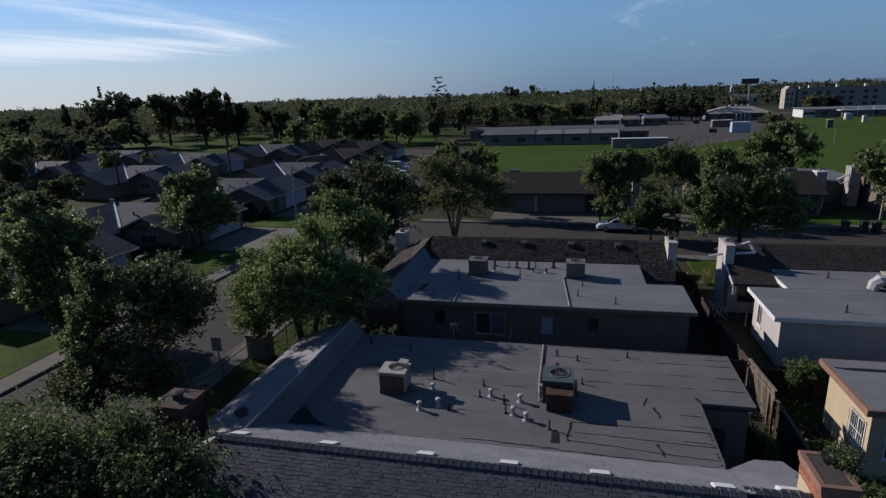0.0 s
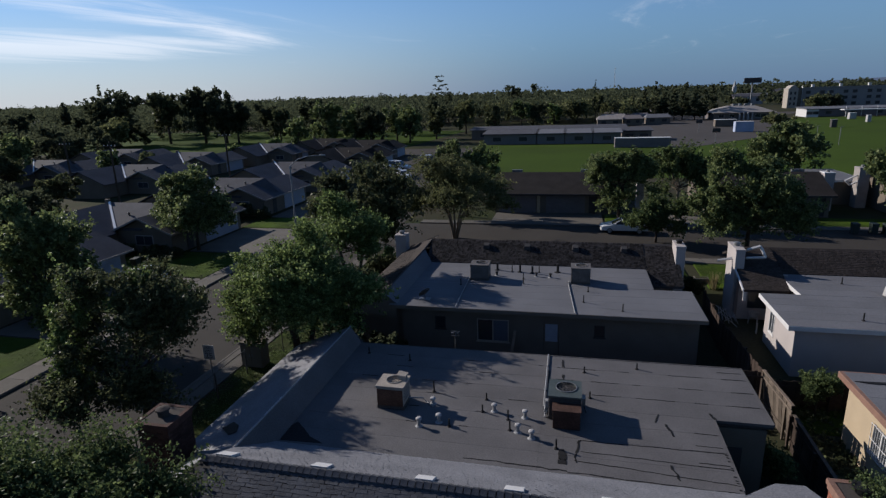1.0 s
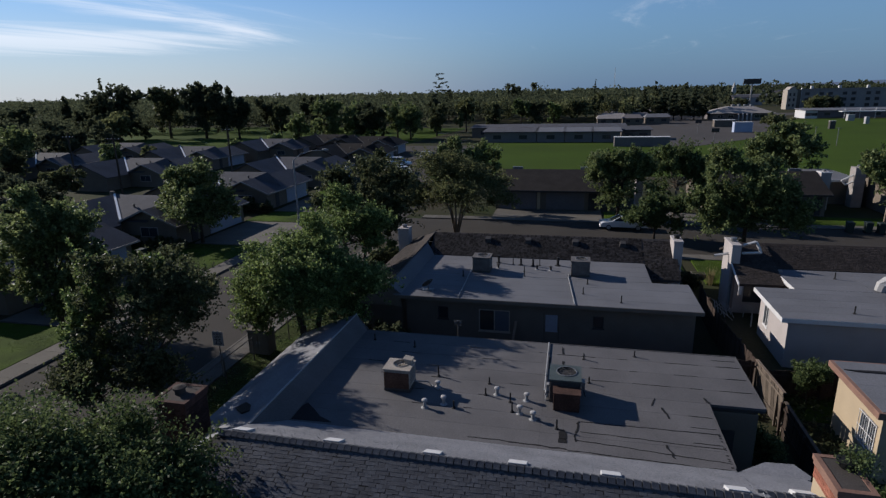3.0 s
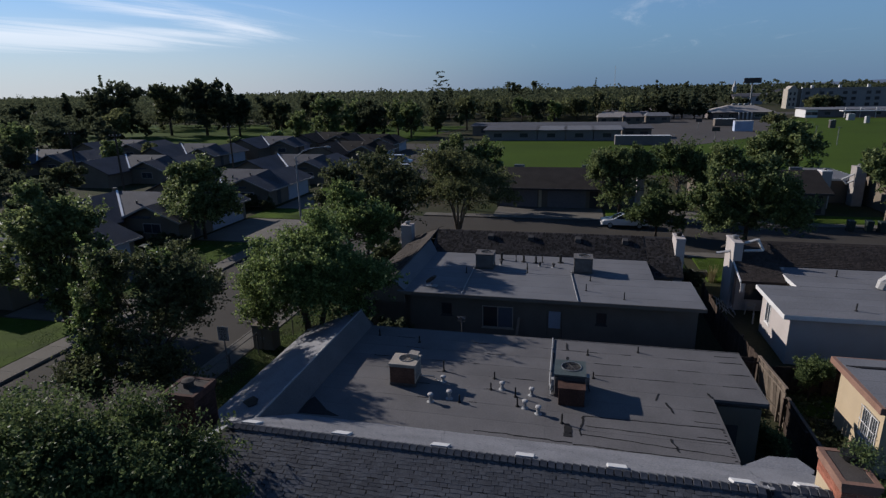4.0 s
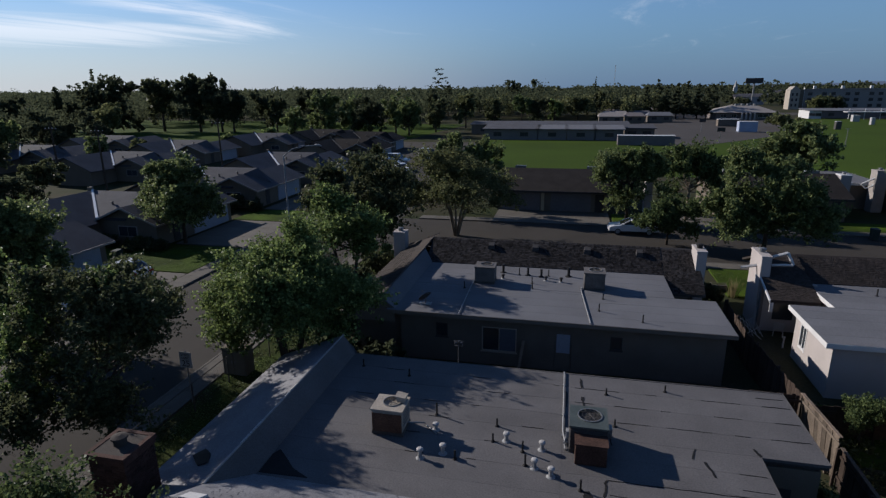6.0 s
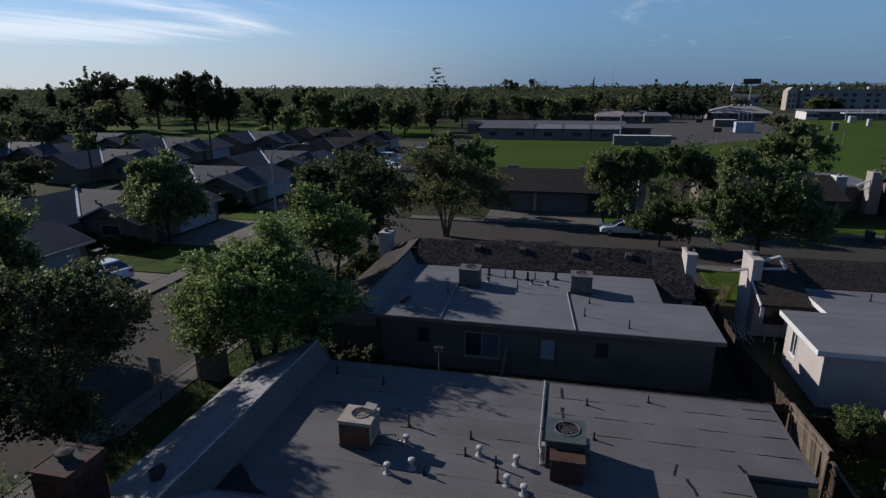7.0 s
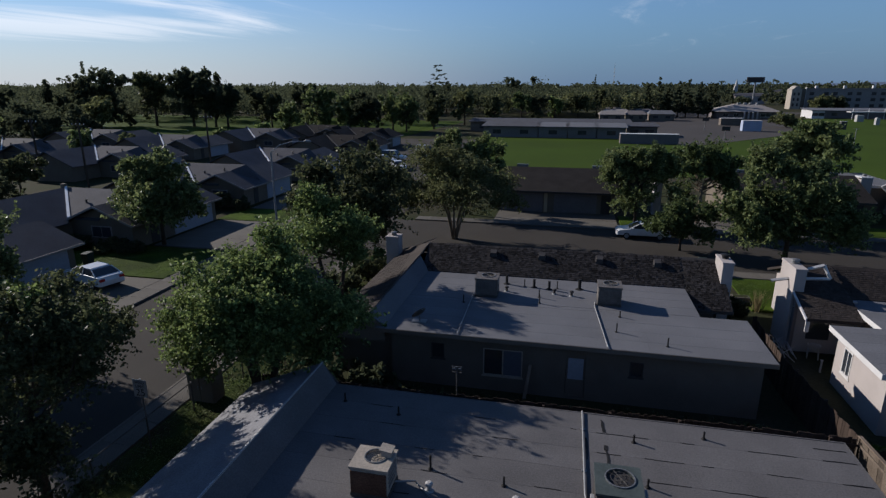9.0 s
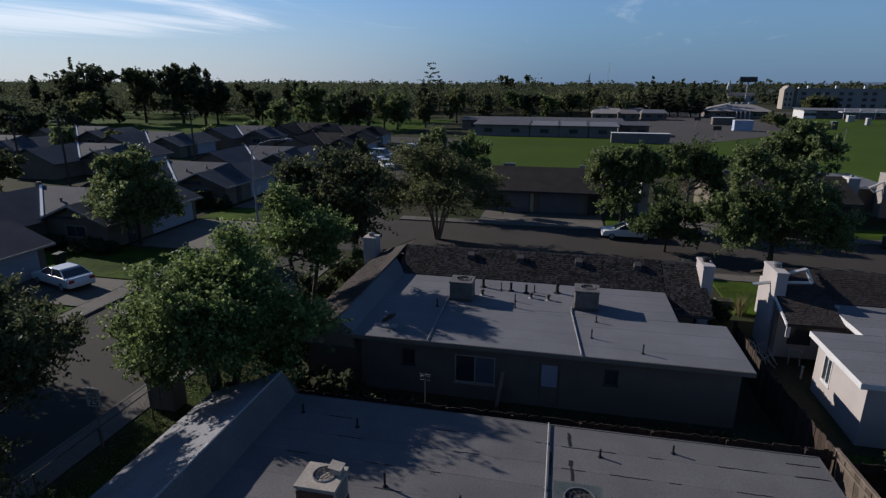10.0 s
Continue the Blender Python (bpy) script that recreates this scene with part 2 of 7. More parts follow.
YARD = mat("school_yard_asphalt", (0.060, 0.053, 0.049), 0.95, var=0.2, big=0.08, fine=4, bump=0.1)
EARTH = mat("bare_earth", (0.05, 0.042, 0.03), 0.95, spec=0.03, tint=(0.026, 0.034, 0.013), big=0.12, fine=6, bump=0.6)
LAWN = mat("lawn_grass", (0.056, 0.090, 0.010), 0.9, spec=0.03, tint=(0.026, 0.04, 0.008), var=0.3, big=0.3, fine=30, bump=0.8)
# weedy grass, its base colour darkened for the tree shade on the strip
VERGE = mat("shaded_weedy_grass", (0.04, 0.062, 0.012), 0.95, spec=0.03, tint=(0.03, 0.026, 0.015), var=0.4, big=0.5, fine=20, bump=1.0)
FIELD = mat("playing_field_grass", (0.047, 0.074, 0.012), 0.9, spec=0.02, tint=(0.034, 0.052, 0.011), var=0.15, big=0.03, fine=3, bump=0.3)
BARK = mat("bark", (0.066, 0.051, 0.039), 0.95, var=0.4, big=2, fine=15, bump=0.8)
BARK_PALE = mat("pale_bark", (0.25, 0.2, 0.15), 0.95, var=0.4, big=2, fine=15, bump=0.6)
CAR_WHITE = mat("white_car_paint", (0.504, 0.504, 0.504), 0.25, var=0.05, big=2, fine=4, bump=0.0, spec=0.5)
CAR_DARK = mat("dark_car_paint", (0.025, 0.027, 0.032), 0.22, var=0.1, big=2, fine=4, bump=0.0, spec=0.5)
CAR_SILVER = mat("silver_car_paint", (0.42, 0.43, 0.45), 0.3, metal=0.5, var=0.05, big=2, fine=4, bump=0.0, spec=0.5)
TYRE = mat("tyre_rubber", (0.02, 0.02, 0.02), 0.85, var=0.2, fine=20)
PLASTIC = mat("white_plastic", (0.320, 0.310, 0.300), 0.5, var=0.1, fine=10, bump=0.02)
BIN = mat("dark_bin_plastic", (0.025, 0.035, 0.03), 0.6, var=0.2, fine=10, bump=0.05)
RED = mat("red_light", (0.3, 0.02, 0.02), 0.3, var=0.1, bump=0.0)
BLUE_BOX = mat("blue_grey_steel", (0.300, 0.340, 0.440), 0.6, var=0.15, big=0.5, fine=8, bump=0.05)
SIGN_WHITE = mat("sign_white", (0.75, 0.75, 0.74), 0.5, var=0.06, fine=10, bump=0.0)
PORTABLE = mat("grey_siding", (0.150, 0.138, 0.130), 0.8, var=0.15, big=0.3, fine=6, bump=0.05)
GARAGE = mat("dull_garage_paint", (0.140, 0.125, 0.126), 0.7, var=0.15, big=0.8, fine=10, bump=0.05)
TRIM_TAN = mat("weathered_tan_trim", (0.255, 0.230, 0.212), 0.8, var=0.2, big=1.5, fine=15, bump=0.05)
# blue distance haze is mixed into the hills' base colour
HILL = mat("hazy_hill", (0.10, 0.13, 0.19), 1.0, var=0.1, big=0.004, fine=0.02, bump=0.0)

LEAF_A = leaf_mat("leaf_fresh_green", (0.033, 0.052, 0.021), (0.155, 0.190, 0.072), 0.42, 0.07)
LEAF_B = leaf_mat("leaf_deep_green", (0.043, 0.064, 0.027), (0.235, 0.270, 0.105), 0.45, 0.08)
LEAF_C = leaf_mat("leaf_olive", (0.055, 0.066, 0.030), (0.180, 0.185, 0.082), 0.45, 0.05)
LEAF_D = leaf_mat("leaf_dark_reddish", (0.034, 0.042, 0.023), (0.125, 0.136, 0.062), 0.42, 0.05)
LEAF_E = leaf_mat("leaf_bright", (0.036, 0.060, 0.020), (0.250, 0.310, 0.105), 0.45, 0.07)
LEAF_DRY = leaf_mat("dry_reed", (0.15, 0.125, 0.06), (0.30, 0.25, 0.14), 0.4, 0.05)
LEAF_F = leaf_mat("leaf_far_green", (0.046, 0.055, 0.034), (0.088, 0.098, 0.054), 0.5, 0.0)


# ---------------------------------------------------------------- mesh tools
class Shape:
    """Collects vertices and faces for one mesh."""

    def __init__(self):
        self.v, self.f = [], []

    def poly(self, *pts):
        i = len(self.v)
        self.v += [tuple(p) for p in pts]
        self.f.append(tuple(range(i, i + len(pts))))
        return self

    def hexa(self, p):
        """Eight corners: four below and four above, both counter-clockwise from above."""
        i = len(self.v)
        self.v += [tuple(q) for q in p]
        for q in ((3, 2, 1, 0), (4, 5, 6, 7), (0, 1, 5, 4), (1, 2, 6, 5), (2, 3, 7, 6), (3, 0, 4, 7)):
            self.f.append(tuple(i + k for k in q))
        return self

    def box(self, x0, y0, z0, x1, y1, z1):
        return self.hexa([(x0, y0, z0), (x1, y0, z0), (x1, y1, z0), (x0, y1, z0), (x0, y0, z1), (x1, y0, z1), (x1, y1, z1), (x0, y1, z1)])

    def slab(self, pts, thick, down=True):
        """A flat or sloping polygon, counter-clockwise from above, with a thickness straight down."""
        n = len(pts)
        i = len(self.v)
        self.v += [tuple(p) for p in pts] + [(p[0], p[1], p[2] - thick) for p in pts]
        self.f.append(tuple(range(i, i + n)))
        self.f.append(tuple(range(i + 2 * n - 1, i + n - 1, -1)))
        for k in range(n):
            j = (k + 1) % n
            self.f.append((i + k, i + n + k, i + n + j, i + j))
        return self

    def tube(self, pts, radii, n=8, caps=True):
        pts = [Vector(p) for p in pts]
        rings = []
        for k, p in enumerate(pts):
            d = (pts[min(k + 1, len(pts) - 1)] - pts[max(k - 1, 0)]).normalized()
            a = d.cross(Vector((0.31, 0.95, 0.07)))
            if a.length < 0.05:
                a = d.cross(Vector((1, 0, 0)))
            a.normalize()
            b = d.cross(a)
            r = radii[k] if isinstance(radii, (list, tuple)) else radii
            i = len(self.v)
            for s in range(n):
                w = 2 * math.pi * s / n
                self.v.append(tuple(p + (a * math.cos(w) + b * math.sin(w)) * r))
            rings.append(i)
        for i, j in zip(rings, rings[1:]):
            for s in range(n):
                t = (s + 1) % n
                self.f.append((i + s, i + t, j + t, j + s))
        if caps:
            self.f.append(tuple(rings[0] + s for s in reversed(range(n))))
            self.f.append(tuple(rings[-1] + s for s in range(n)))
        return self

    def ring(self, c, r0, r1, h, n=20):
        """An upright flat ring."""
        i = len(self.v)
        for z in (0, h):
            for r in (r0, r1):
                for s in range(n):
                    w = 2 * math.pi * s / n
                    self.v.append((c[0] + r * math.cos(w), c[1] + r * math.sin(w), c[2] + z))
        a, b, cc, d = i, i + n, i + 2 * n, i + 3 * n
        for s in range(n):
            t = (s + 1) % n
            self.f += [(cc + s, d + s, d + t, cc + t), (b + s, b + t, d + t, d + s), (a + t, a + s, cc + s, cc + t), (a + s, a + t, b + t, b + s)]
        return self

    def mesh(self, name):
        me = bpy.data.meshes.new(name)
        me.from_pydata(self.v, [], self.f)
        me.update()
        return me


def part(name, shape, material, parent=None, label="", bevel=0.0, smooth=False):
    me = shape if isinstance(shape, bpy.types.Mesh) else shape.mesh(name)
    if name.endswith("wall"):
        bm = bmesh.new()
        bm.from_mesh(me)
        bmesh.ops.remove_doubles(bm, verts=bm.verts, dist=0.0005)
        bm.to_mesh(me)
        bm.free()
    if not me.materials:
        me.materials.append(material)
    if smooth:
        me.shade_smooth()
    ob = new(name, me)
    ob.parent = parent
    if label:
        ob["label"] = label
    if bevel:
        bv = ob.modifiers.new("edge", "BEVEL")
        bv.width, bv.segments, bv.limit_method = bevel, 2, "ANGLE"
    return ob


def thing(name, label, category, group="", kind="", at=None):
    ob = new(name)
    ob.empty_display_size = 0.3
    if at is not None:
        ob.matrix_basis = at
    return tagged(ob, label, category, group, kind)


def solo(name, shape, material, label, category, kind="", group="", bevel=0.0, smooth=False):
    return tagged(part(name, shape, material, None, "", bevel, smooth), label, category, group, kind)


# ---------------------------------------------------------------- trees
def leaf_cloud(name, centres, sizes, rng, long=1.6, facing=None):
    """One mesh of kite-shaped leaves, each slightly folded, turned at random or outwards."""
    n = len(centres)
    u = rng.normal(size=(n, 3)); u /= np.linalg.norm(u, axis=1)[:, None]
    w = rng.normal(size=(n, 3)); w[:, 2] += 0.5
    if facing is not None:
        out = facing / (np.linalg.norm(facing, axis=1)[:, None] + 1e-6) + w * 0.38
        u = np.cross(u, out); u /= np.linalg.norm(u, axis=1)[:, None] + 1e-9
        w = np.cross(out, u)
    v = np.cross(u, w); v /= np.linalg.norm(v, axis=1)[:, None] + 1e-9
    nn = np.cross(u, v)
    s = sizes[:, None]
    verts = np.empty((n, 4, 3), dtype=np.float32)
    verts[:, 0] = centres - u * s * 0.5 * long
    verts[:, 1] = centres + v * s * 0.5 + nn * s * 0.12
    verts[:, 2] = centres + u * s * 0.5 * long
    verts[:, 3] = centres - v * s * 0.5 + nn * s * 0.12
    me = bpy.data.meshes.new(name)
    me.vertices.add(n * 4)
    me.vertices.foreach_set("co", verts.reshape(-1))
    me.loops.add(n * 4)
    me.loops.foreach_set("vertex_index", np.arange(n * 4, dtype=np.int32))
    me.polygons.add(n)
    me.polygons.foreach_set("loop_start", np.arange(0, n * 4, 4, dtype=np.int32))
    me.polygons.foreach_set("loop_total", np.full(n, 4, dtype=np.int32))
    me.update(calc_edges=True)
    return me


def crown_points(lobes, leaves, spread, rng, rise=0.45, fill=9):
    """Leaves in sprays: every lobe breaks up into uneven boughs, every bough into twigs that reach outwards and up."""
    L = np.array(lobes, dtype=float)
    mid = (L[:, :3] * (L[:, 3:4] ** 2)).sum(0) / (L[:, 3] ** 2).sum()
    boughs = []
    for l in L:
        for _ in range(fill):
            d = rng.normal(size=3)
            d[2] += 0.15
            d /= np.linalg.norm(d)
            c = l[:3] + d * l[3:6] * rng.uniform(0.35, 1.02)
            boughs.append((*c, *(l[3:6] * rng.uniform(0.3, 0.58))))
    B = np.array(boughs)
    weight = (B[:, 3] * B[:, 5]) ** 0.9 * rng.gamma(3.0, size=len(B))
    twigs = max(60, leaves // 24)
    k = rng.choice(len(B), size=twigs, p=weight / weight.sum())
    away = B[k, :3] - mid
    away /= np.linalg.norm(away, axis=1)[:, None] + 1e-6
    d = rng.normal(size=(twigs, 3)) + away * 0.8
    d[:, 2] += rise
    d /= np.linalg.norm(d, axis=1)[:, None]
    root = B[k, :3] - away * B[k, 3:6] * 0.35 + rng.normal(size=(twigs, 3)) * B[k, 3:6] * 0.22
    tip = root + d * B[k, 3:6] * rng.uniform(0.55, 1.6, size=twigs)[:, None]
    q = rng.integers(0, twigs, size=leaves)
    g = 0.2 + 0.8 * rng.random(leaves) ** 0.8
    c = root[q] + (tip - root)[q] * g[:, None]
    c += rng.normal(size=(leaves, 3)) * (spread * (0.75 - 0.45 * g))[:, None]
    return c, B[np.argsort(-B[:, 3])][:, :3]


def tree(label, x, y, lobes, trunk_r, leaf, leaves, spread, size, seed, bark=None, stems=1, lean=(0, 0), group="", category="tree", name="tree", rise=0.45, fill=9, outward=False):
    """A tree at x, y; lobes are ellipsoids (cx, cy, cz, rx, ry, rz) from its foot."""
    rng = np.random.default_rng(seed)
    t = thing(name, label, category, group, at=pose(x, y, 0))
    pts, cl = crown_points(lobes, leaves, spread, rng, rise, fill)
    keep = pts[:, 2] > 0.25
    pts = pts[keep]
    facing = None
    if outward:
        L = np.array(lobes, dtype=float)
        near_lobe = np.argmin((((pts[:, None, :] - L[None, :, :3]) / L[None, :, 3:6]) ** 2).sum(2), axis=1)
        facing = (pts - L[near_lobe, :3]) / L[near_lobe, 3:6]
    me = leaf_cloud("crown", pts, size * (0.6 + 0.8 * rng.random(len(pts))), rng, facing=facing)
    part("crown", me, leaf, t)
    sh = Shape()
    zmid = np.mean([l[2] for l in lobes])
    rad = random.Random(seed)
    tops = []
    for s in range(stems):
        a = 2 * math.pi * s / stems + rad.random()
        o = 0.0 if stems == 1 else trunk_r * 1.2
        sway = 0.0 if stems == 1 else (0.9 if stems < 5 else 2.0)
        h = zmid * (0.75 if stems == 1 else 0.95)
        line = [(o * math.cos(a), o * math.sin(a), -0.1), (lean[0] * 0.4 + (o + sway * 0.3) * math.cos(a), lean[1] * 0.4 + (o + sway * 0.3) * math.sin(a), h * 0.45),
                (lean[0] + (o + sway) * math.cos(a), lean[1] + (o + sway) * math.sin(a), h)]
        sh.tube(line, [trunk_r * 1.15, trunk_r * 0.85, trunk_r * 0.55], 9)
        tops.append(line)
    for c in cl[:: max(1, len(cl) // 26)] if name != "conifer" else ():
        line = rad.choice(tops)
        f = 0.5 + 0.5 * rad.random()
        b = Vector(line[1]).lerp(Vector(line[2]), f)
        m = b.lerp(Vector(c), 0.5) + Vector((0, 0, -0.12 * (Vector(c) - b).length))
        sh.tube([b, m, tuple(c)], [trunk_r * 0.36, trunk_r * 0.2, trunk_r * 0.05], 5, caps=False)
    part("trunk", sh, bark or BARK, t, smooth=True)
    return t


# ---------------------------------------------------------------- ground, streets, lawns
solo("ground", Shape().box(-4500, -600, -0.6, 4500, 4800, 0.0), EARTH, "dry earth and thin grass reaching the horizon", "ground", "structure")
solo("road_1", Shape().box(-22.5, -80, -0.3, -13.5, 150, 0.006), ASPHALT, "worn grey asphalt side street", "road", "structure")
solo("road_2", Shape().box(-13.5, 49.3, -0.3, 160, 60.7, 0.010), ASPHALT, "worn asphalt residential street", "road", "structure")
solo("road_3", Shape().slab([(-26, 100, 0.012), (-10, 86, 0.012), (-13.5, 150, 0.012), (-60, 150, 0.012), (-60, 112, 0.012)], 0.2), ASPHALT, "asphalt parking bay by the school", "road", "structure")


def pavement(name, x0, y0, x1, y1, along, kerb_side, label):
    """A raised concrete path of slabs with a kerb on one side."""
    p = thing(name, label, "pavement", kind="structure")
    k = Shape()
    if along == "y":
        kx = x1 if kerb_side > 0 else x0 - 0.15
        k.box(kx, y0, -0.2, kx + 0.15, y1, 0.13)
        n = max(1, round((y1 - y0) / 1.52))
        st = (y1 - y0) / n
        me = Shape().box(x0 + 0.01, 0.008, -0.2, x1 - 0.01, st - 0.008, 0.12).mesh("slab")
        offs = [(0, y0 + i * st) for i in range(n)]
    else:
        ky = y1 if kerb_side > 0 else y0 - 0.15
        k.box(x0, ky, -0.2, x1, ky + 0.15, 0.13)
        n = max(1, round((x1 - x0) / 1.52))
        st = (x1 - x0) / n
        me = Shape().box(0.008, y0 + 0.01, -0.2, st - 0.008, y1 - 0.01, 0.12).mesh("slab")
        offs = [(x0 + i * st, 0) for i in range(n)]
    me.materials.append(CONCRETE)
    part("kerb", k, CONCRETE, p, bevel=0.03)
    for ox, oy in offs:
        s = part("slab", me, CONCRETE, p)
        s.location = (ox, oy, 0)
    return p


pavement("pavement_1", -13.35, 2, -12.0, 47.5, "y", -1, "pale concrete path beside the side street")
pavement("pavement_2", -24.0, 2, -22.65, 96, "y", 1, "pale concrete path before the gabled houses")
pavement("pavement_3", -11.5, 47.8, 60, 49.15, "x", 1, "pale concrete path with a kerb")
pavement("pavement_4", -11.5, 60.85, 75, 62.2, "x", -1, "pale concrete path with a kerb")


def lawn(name, x0, y0, x1, y1, label, top=0.1, m=None):
    return solo(name, Shape().box(x0, y0, -0.2, x1, y1, top), m or LAWN, label, "lawn", "structure", bevel=0.03)


lawn("lawn_1", -11.95, 4, -7.9, 47.5, "rough weedy grass strip beside the house, tree shade in its colour", 0.08, VERGE)
lawn("lawn_2", 3, 42.2, 14.0, 47.7, "front lawn of cut grass", 0.1)
lawn("lawn_3", 15.0, 41.5, 30, 47.7, "front lawn of cut grass", 0.1)
lawn("lawn_4", -37.5, 39.0, -24.1, 46.2, "sunlit front lawn", 0.1)
lawn("lawn_5", -36.5, 10.5, -24.1, 26.3, "sunlit front lawn", 0.1)
lawn("lawn_6", -31.5, 56.6, -24.1, 62.0, "front lawn", 0.1)
lawn("lawn_7", 8.9, 62.25, 13.2, 66.5, "small front lawn", 0.1)
lawn("lawn_8", 27.8, 62.25, 52, 66.2, "front lawn", 0.1)
lawn("lawn_9", 15.0, 23.6, 21.0, 28.0, "shaded back garden grass", 0.05)
lawn("lawn_10", -31.5, 72.8, -24.1, 78.0, "front lawn", 0.1)
lawn("lawn_11", -31.5, 31, -24.1, 33.8, "front lawn", 0.1)


def drive(name, x0, y0, x1, y1, label):
    d = thing(name, label, "driveway", kind="structure")
    n = 3
    for i in range(n):
        part("slab", Shape().box(x0 + 0.01, y0 + (y1 - y0) * i / n + 0.01, -0.2, x1 - 0.01, y0 + (y1 - y0) * (i + 1) / n - 0.01, 0.09), CONCRETE, d)
    return d


drive("driveway_1", -3.6, 62.25, 8.6, 67.0, "pale concrete driveway before two garages")
drive("driveway_2", -31.3, 34.0, -24.1, 38.8, "concrete driveway with a parked sedan")
drive("driveway_3", -31.0, 46.6, -24.1, 56.4, "wide concrete driveway")
drive("driveway_4", -31.0, 26.5, -24.1, 30.8, "concrete driveway")
drive("driveway_5", 15.5, 62.25, 27.5, 67.0, "concrete driveway before a house")
drive("driveway_6", -31.0, 62.2, -24.1, 72.6, "wide concrete driveway")

solo("park_lawn", Shape().slab([(-330, 150, 0.015), (-42, 138, 0.015), (-36, 225, 0.015), (-330, 232, 0.015)], 0.2), FIELD, "open park lawn under scattered old trees", "lawn", "structure")
solo("park_path", Shape().slab([(-330, 222, 0.022), (-38, 196, 0.022), (-38, 199, 0.022), (-330, 227, 0.022)], 0.1), CONCRETE, "pale path across the park", "path", "structure")
# school ground
solo("playing_field", Shape().slab([(-17, 96, 0.05), (150, 96, 0.05), (230, 268, 0.05), (82, 268, 0.05), (70, 190, 0.05), (30, 143, 0.05), (20, 158, 0.05), (-20, 158, 0.05)], 0.3), FIELD, "wide mown green playing field", "field", "structure")
solo("school_yard", Shape().slab([(20, 158.2, 0.03), (30, 143.4, 0.03), (70, 190.5, 0.03), (82, 268, 0.03), (120, 330, 0.03), (40, 330, 0.03), (18, 176, 0.03)], 0.3), YARD, "dark asphalt school yard", "yard", "structure")
solo("park_lawn", Shape().slab([(-190, 165, 0.05), (-95, 150, 0.05), (-45, 160, 0.05), (-40, 225, 0.05), (-110, 240, 0.05), (-260, 260, 0.05)], 0.3), FIELD, "sunlit park grass between trees", "lawn", "structure")


# ---------------------------------------------------------------- windows, doors, small house parts
def wall_box(sh, x0, y0, x1, y1, h, holes_s=(), holes_w=(), t=0.2):
    """Four walls with thickness; holes (a, b, z0, z1) cut through the south wall along x, and through the west wall along y."""
    def run(a0, a1, holes, put):
        cuts = sorted(holes)
        pos = a0
        for a, b, z0, z1 in cuts:
            if a > pos:
                put(pos, a, 0, h)
            put(a, b, 0, z0)
            put(a, b, z1, h)
            pos = b
        if a1 > pos:
            put(pos, a1, 0, h)
    run(x0, x1, holes_s, lambda a, b, z0, z1: sh.box(a, y0, z0, b, y0 + t, z1))
    run(y0 + t, y1 - t, holes_w, lambda a, b, z0, z1: sh.box(x0, a, z0, x0 + t, b, z1))
    sh.box(x0, y1 - t, 0, x1, y1, h)
    sh.box(x1 - t, y0 + t, 0, x1, y1 - t, h)
    return sh


def window_s(parent, a, b, z0, z1, y, frame=TRIM_WHITE, panes=2, blind_right=False):
    """A sliding window in a south wall whose outer face is at y."""
    w = part("window", Shape().box(a - 0.05, y - 0.03, z0 - 0.07, b + 0.05, y + 0.06, z0 - 0.005), frame, parent)
    f = Shape()
    for bx in ((a, z0, a + 0.05, z1), (b - 0.05, z0, b, z1), (a + 0.05, z1 - 0.05, b - 0.05, z1), (a + 0.05, z0, b - 0.05, z0 + 0.05)):
        f.box(bx[0], y - 0.015, bx[1], bx[2], y + 0.07, bx[3])
    for i in range(1, panes):
        m = a + (b - a) * i / panes
        f.box(m - 0.025, y - 0.008, z0 + 0.05, m + 0.025, y + 0.06, z1 - 0.05)
    part("window_frame", f, frame, w)
    for i in range(panes):
        g0, g1 = a + (b - a) * i / panes + 0.03, a + (b - a) * (i + 1) / panes - 0.03
        part("pane", Shape().box(g0, y + 0.03, z0 + 0.04, g1, y + 0.04, z1 - 0.04), BLIND_DIM if blind_right and i == panes - 1 else GLASS_DARK, w)
    return w


def window_w(parent, a, b, z0, z1, x, frame=TRIM_WHITE, panes=2):
    """A window in a west wall whose outer face is at x."""
    w = part("window", Shape().box(x - 0.03, a - 0.05, z0 - 0.07, x + 0.06, b + 0.05, z0 - 0.005), frame, parent)
    f = Shape()
    for by in ((a, z0, a + 0.06, z1), (b - 0.06, z0, b, z1), (a + 0.06, z1 - 0.06, b - 0.06, z1), (a + 0.06, z0, b - 0.06, z0 + 0.06)):
        f.box(x - 0.02, by[0], by[1], x + 0.07, by[2], by[3])
    for i in range(1, panes):
        m = a + (b - a) * i / panes
        f.box(x - 0.01, m - 0.025, z0 + 0.06, x + 0.06, m + 0.025, z1 - 0.06)
    part("window_frame", f, frame, w)
    for i in range(panes):
        part("pane", Shape().box(x + 0.03, a + (b - a) * i / panes + 0.03, z0 + 0.04, x + 0.04, a + (b - a) * (i + 1) / panes - 0.03, z1 - 0.04), GLASS_DARK, w)
    return w


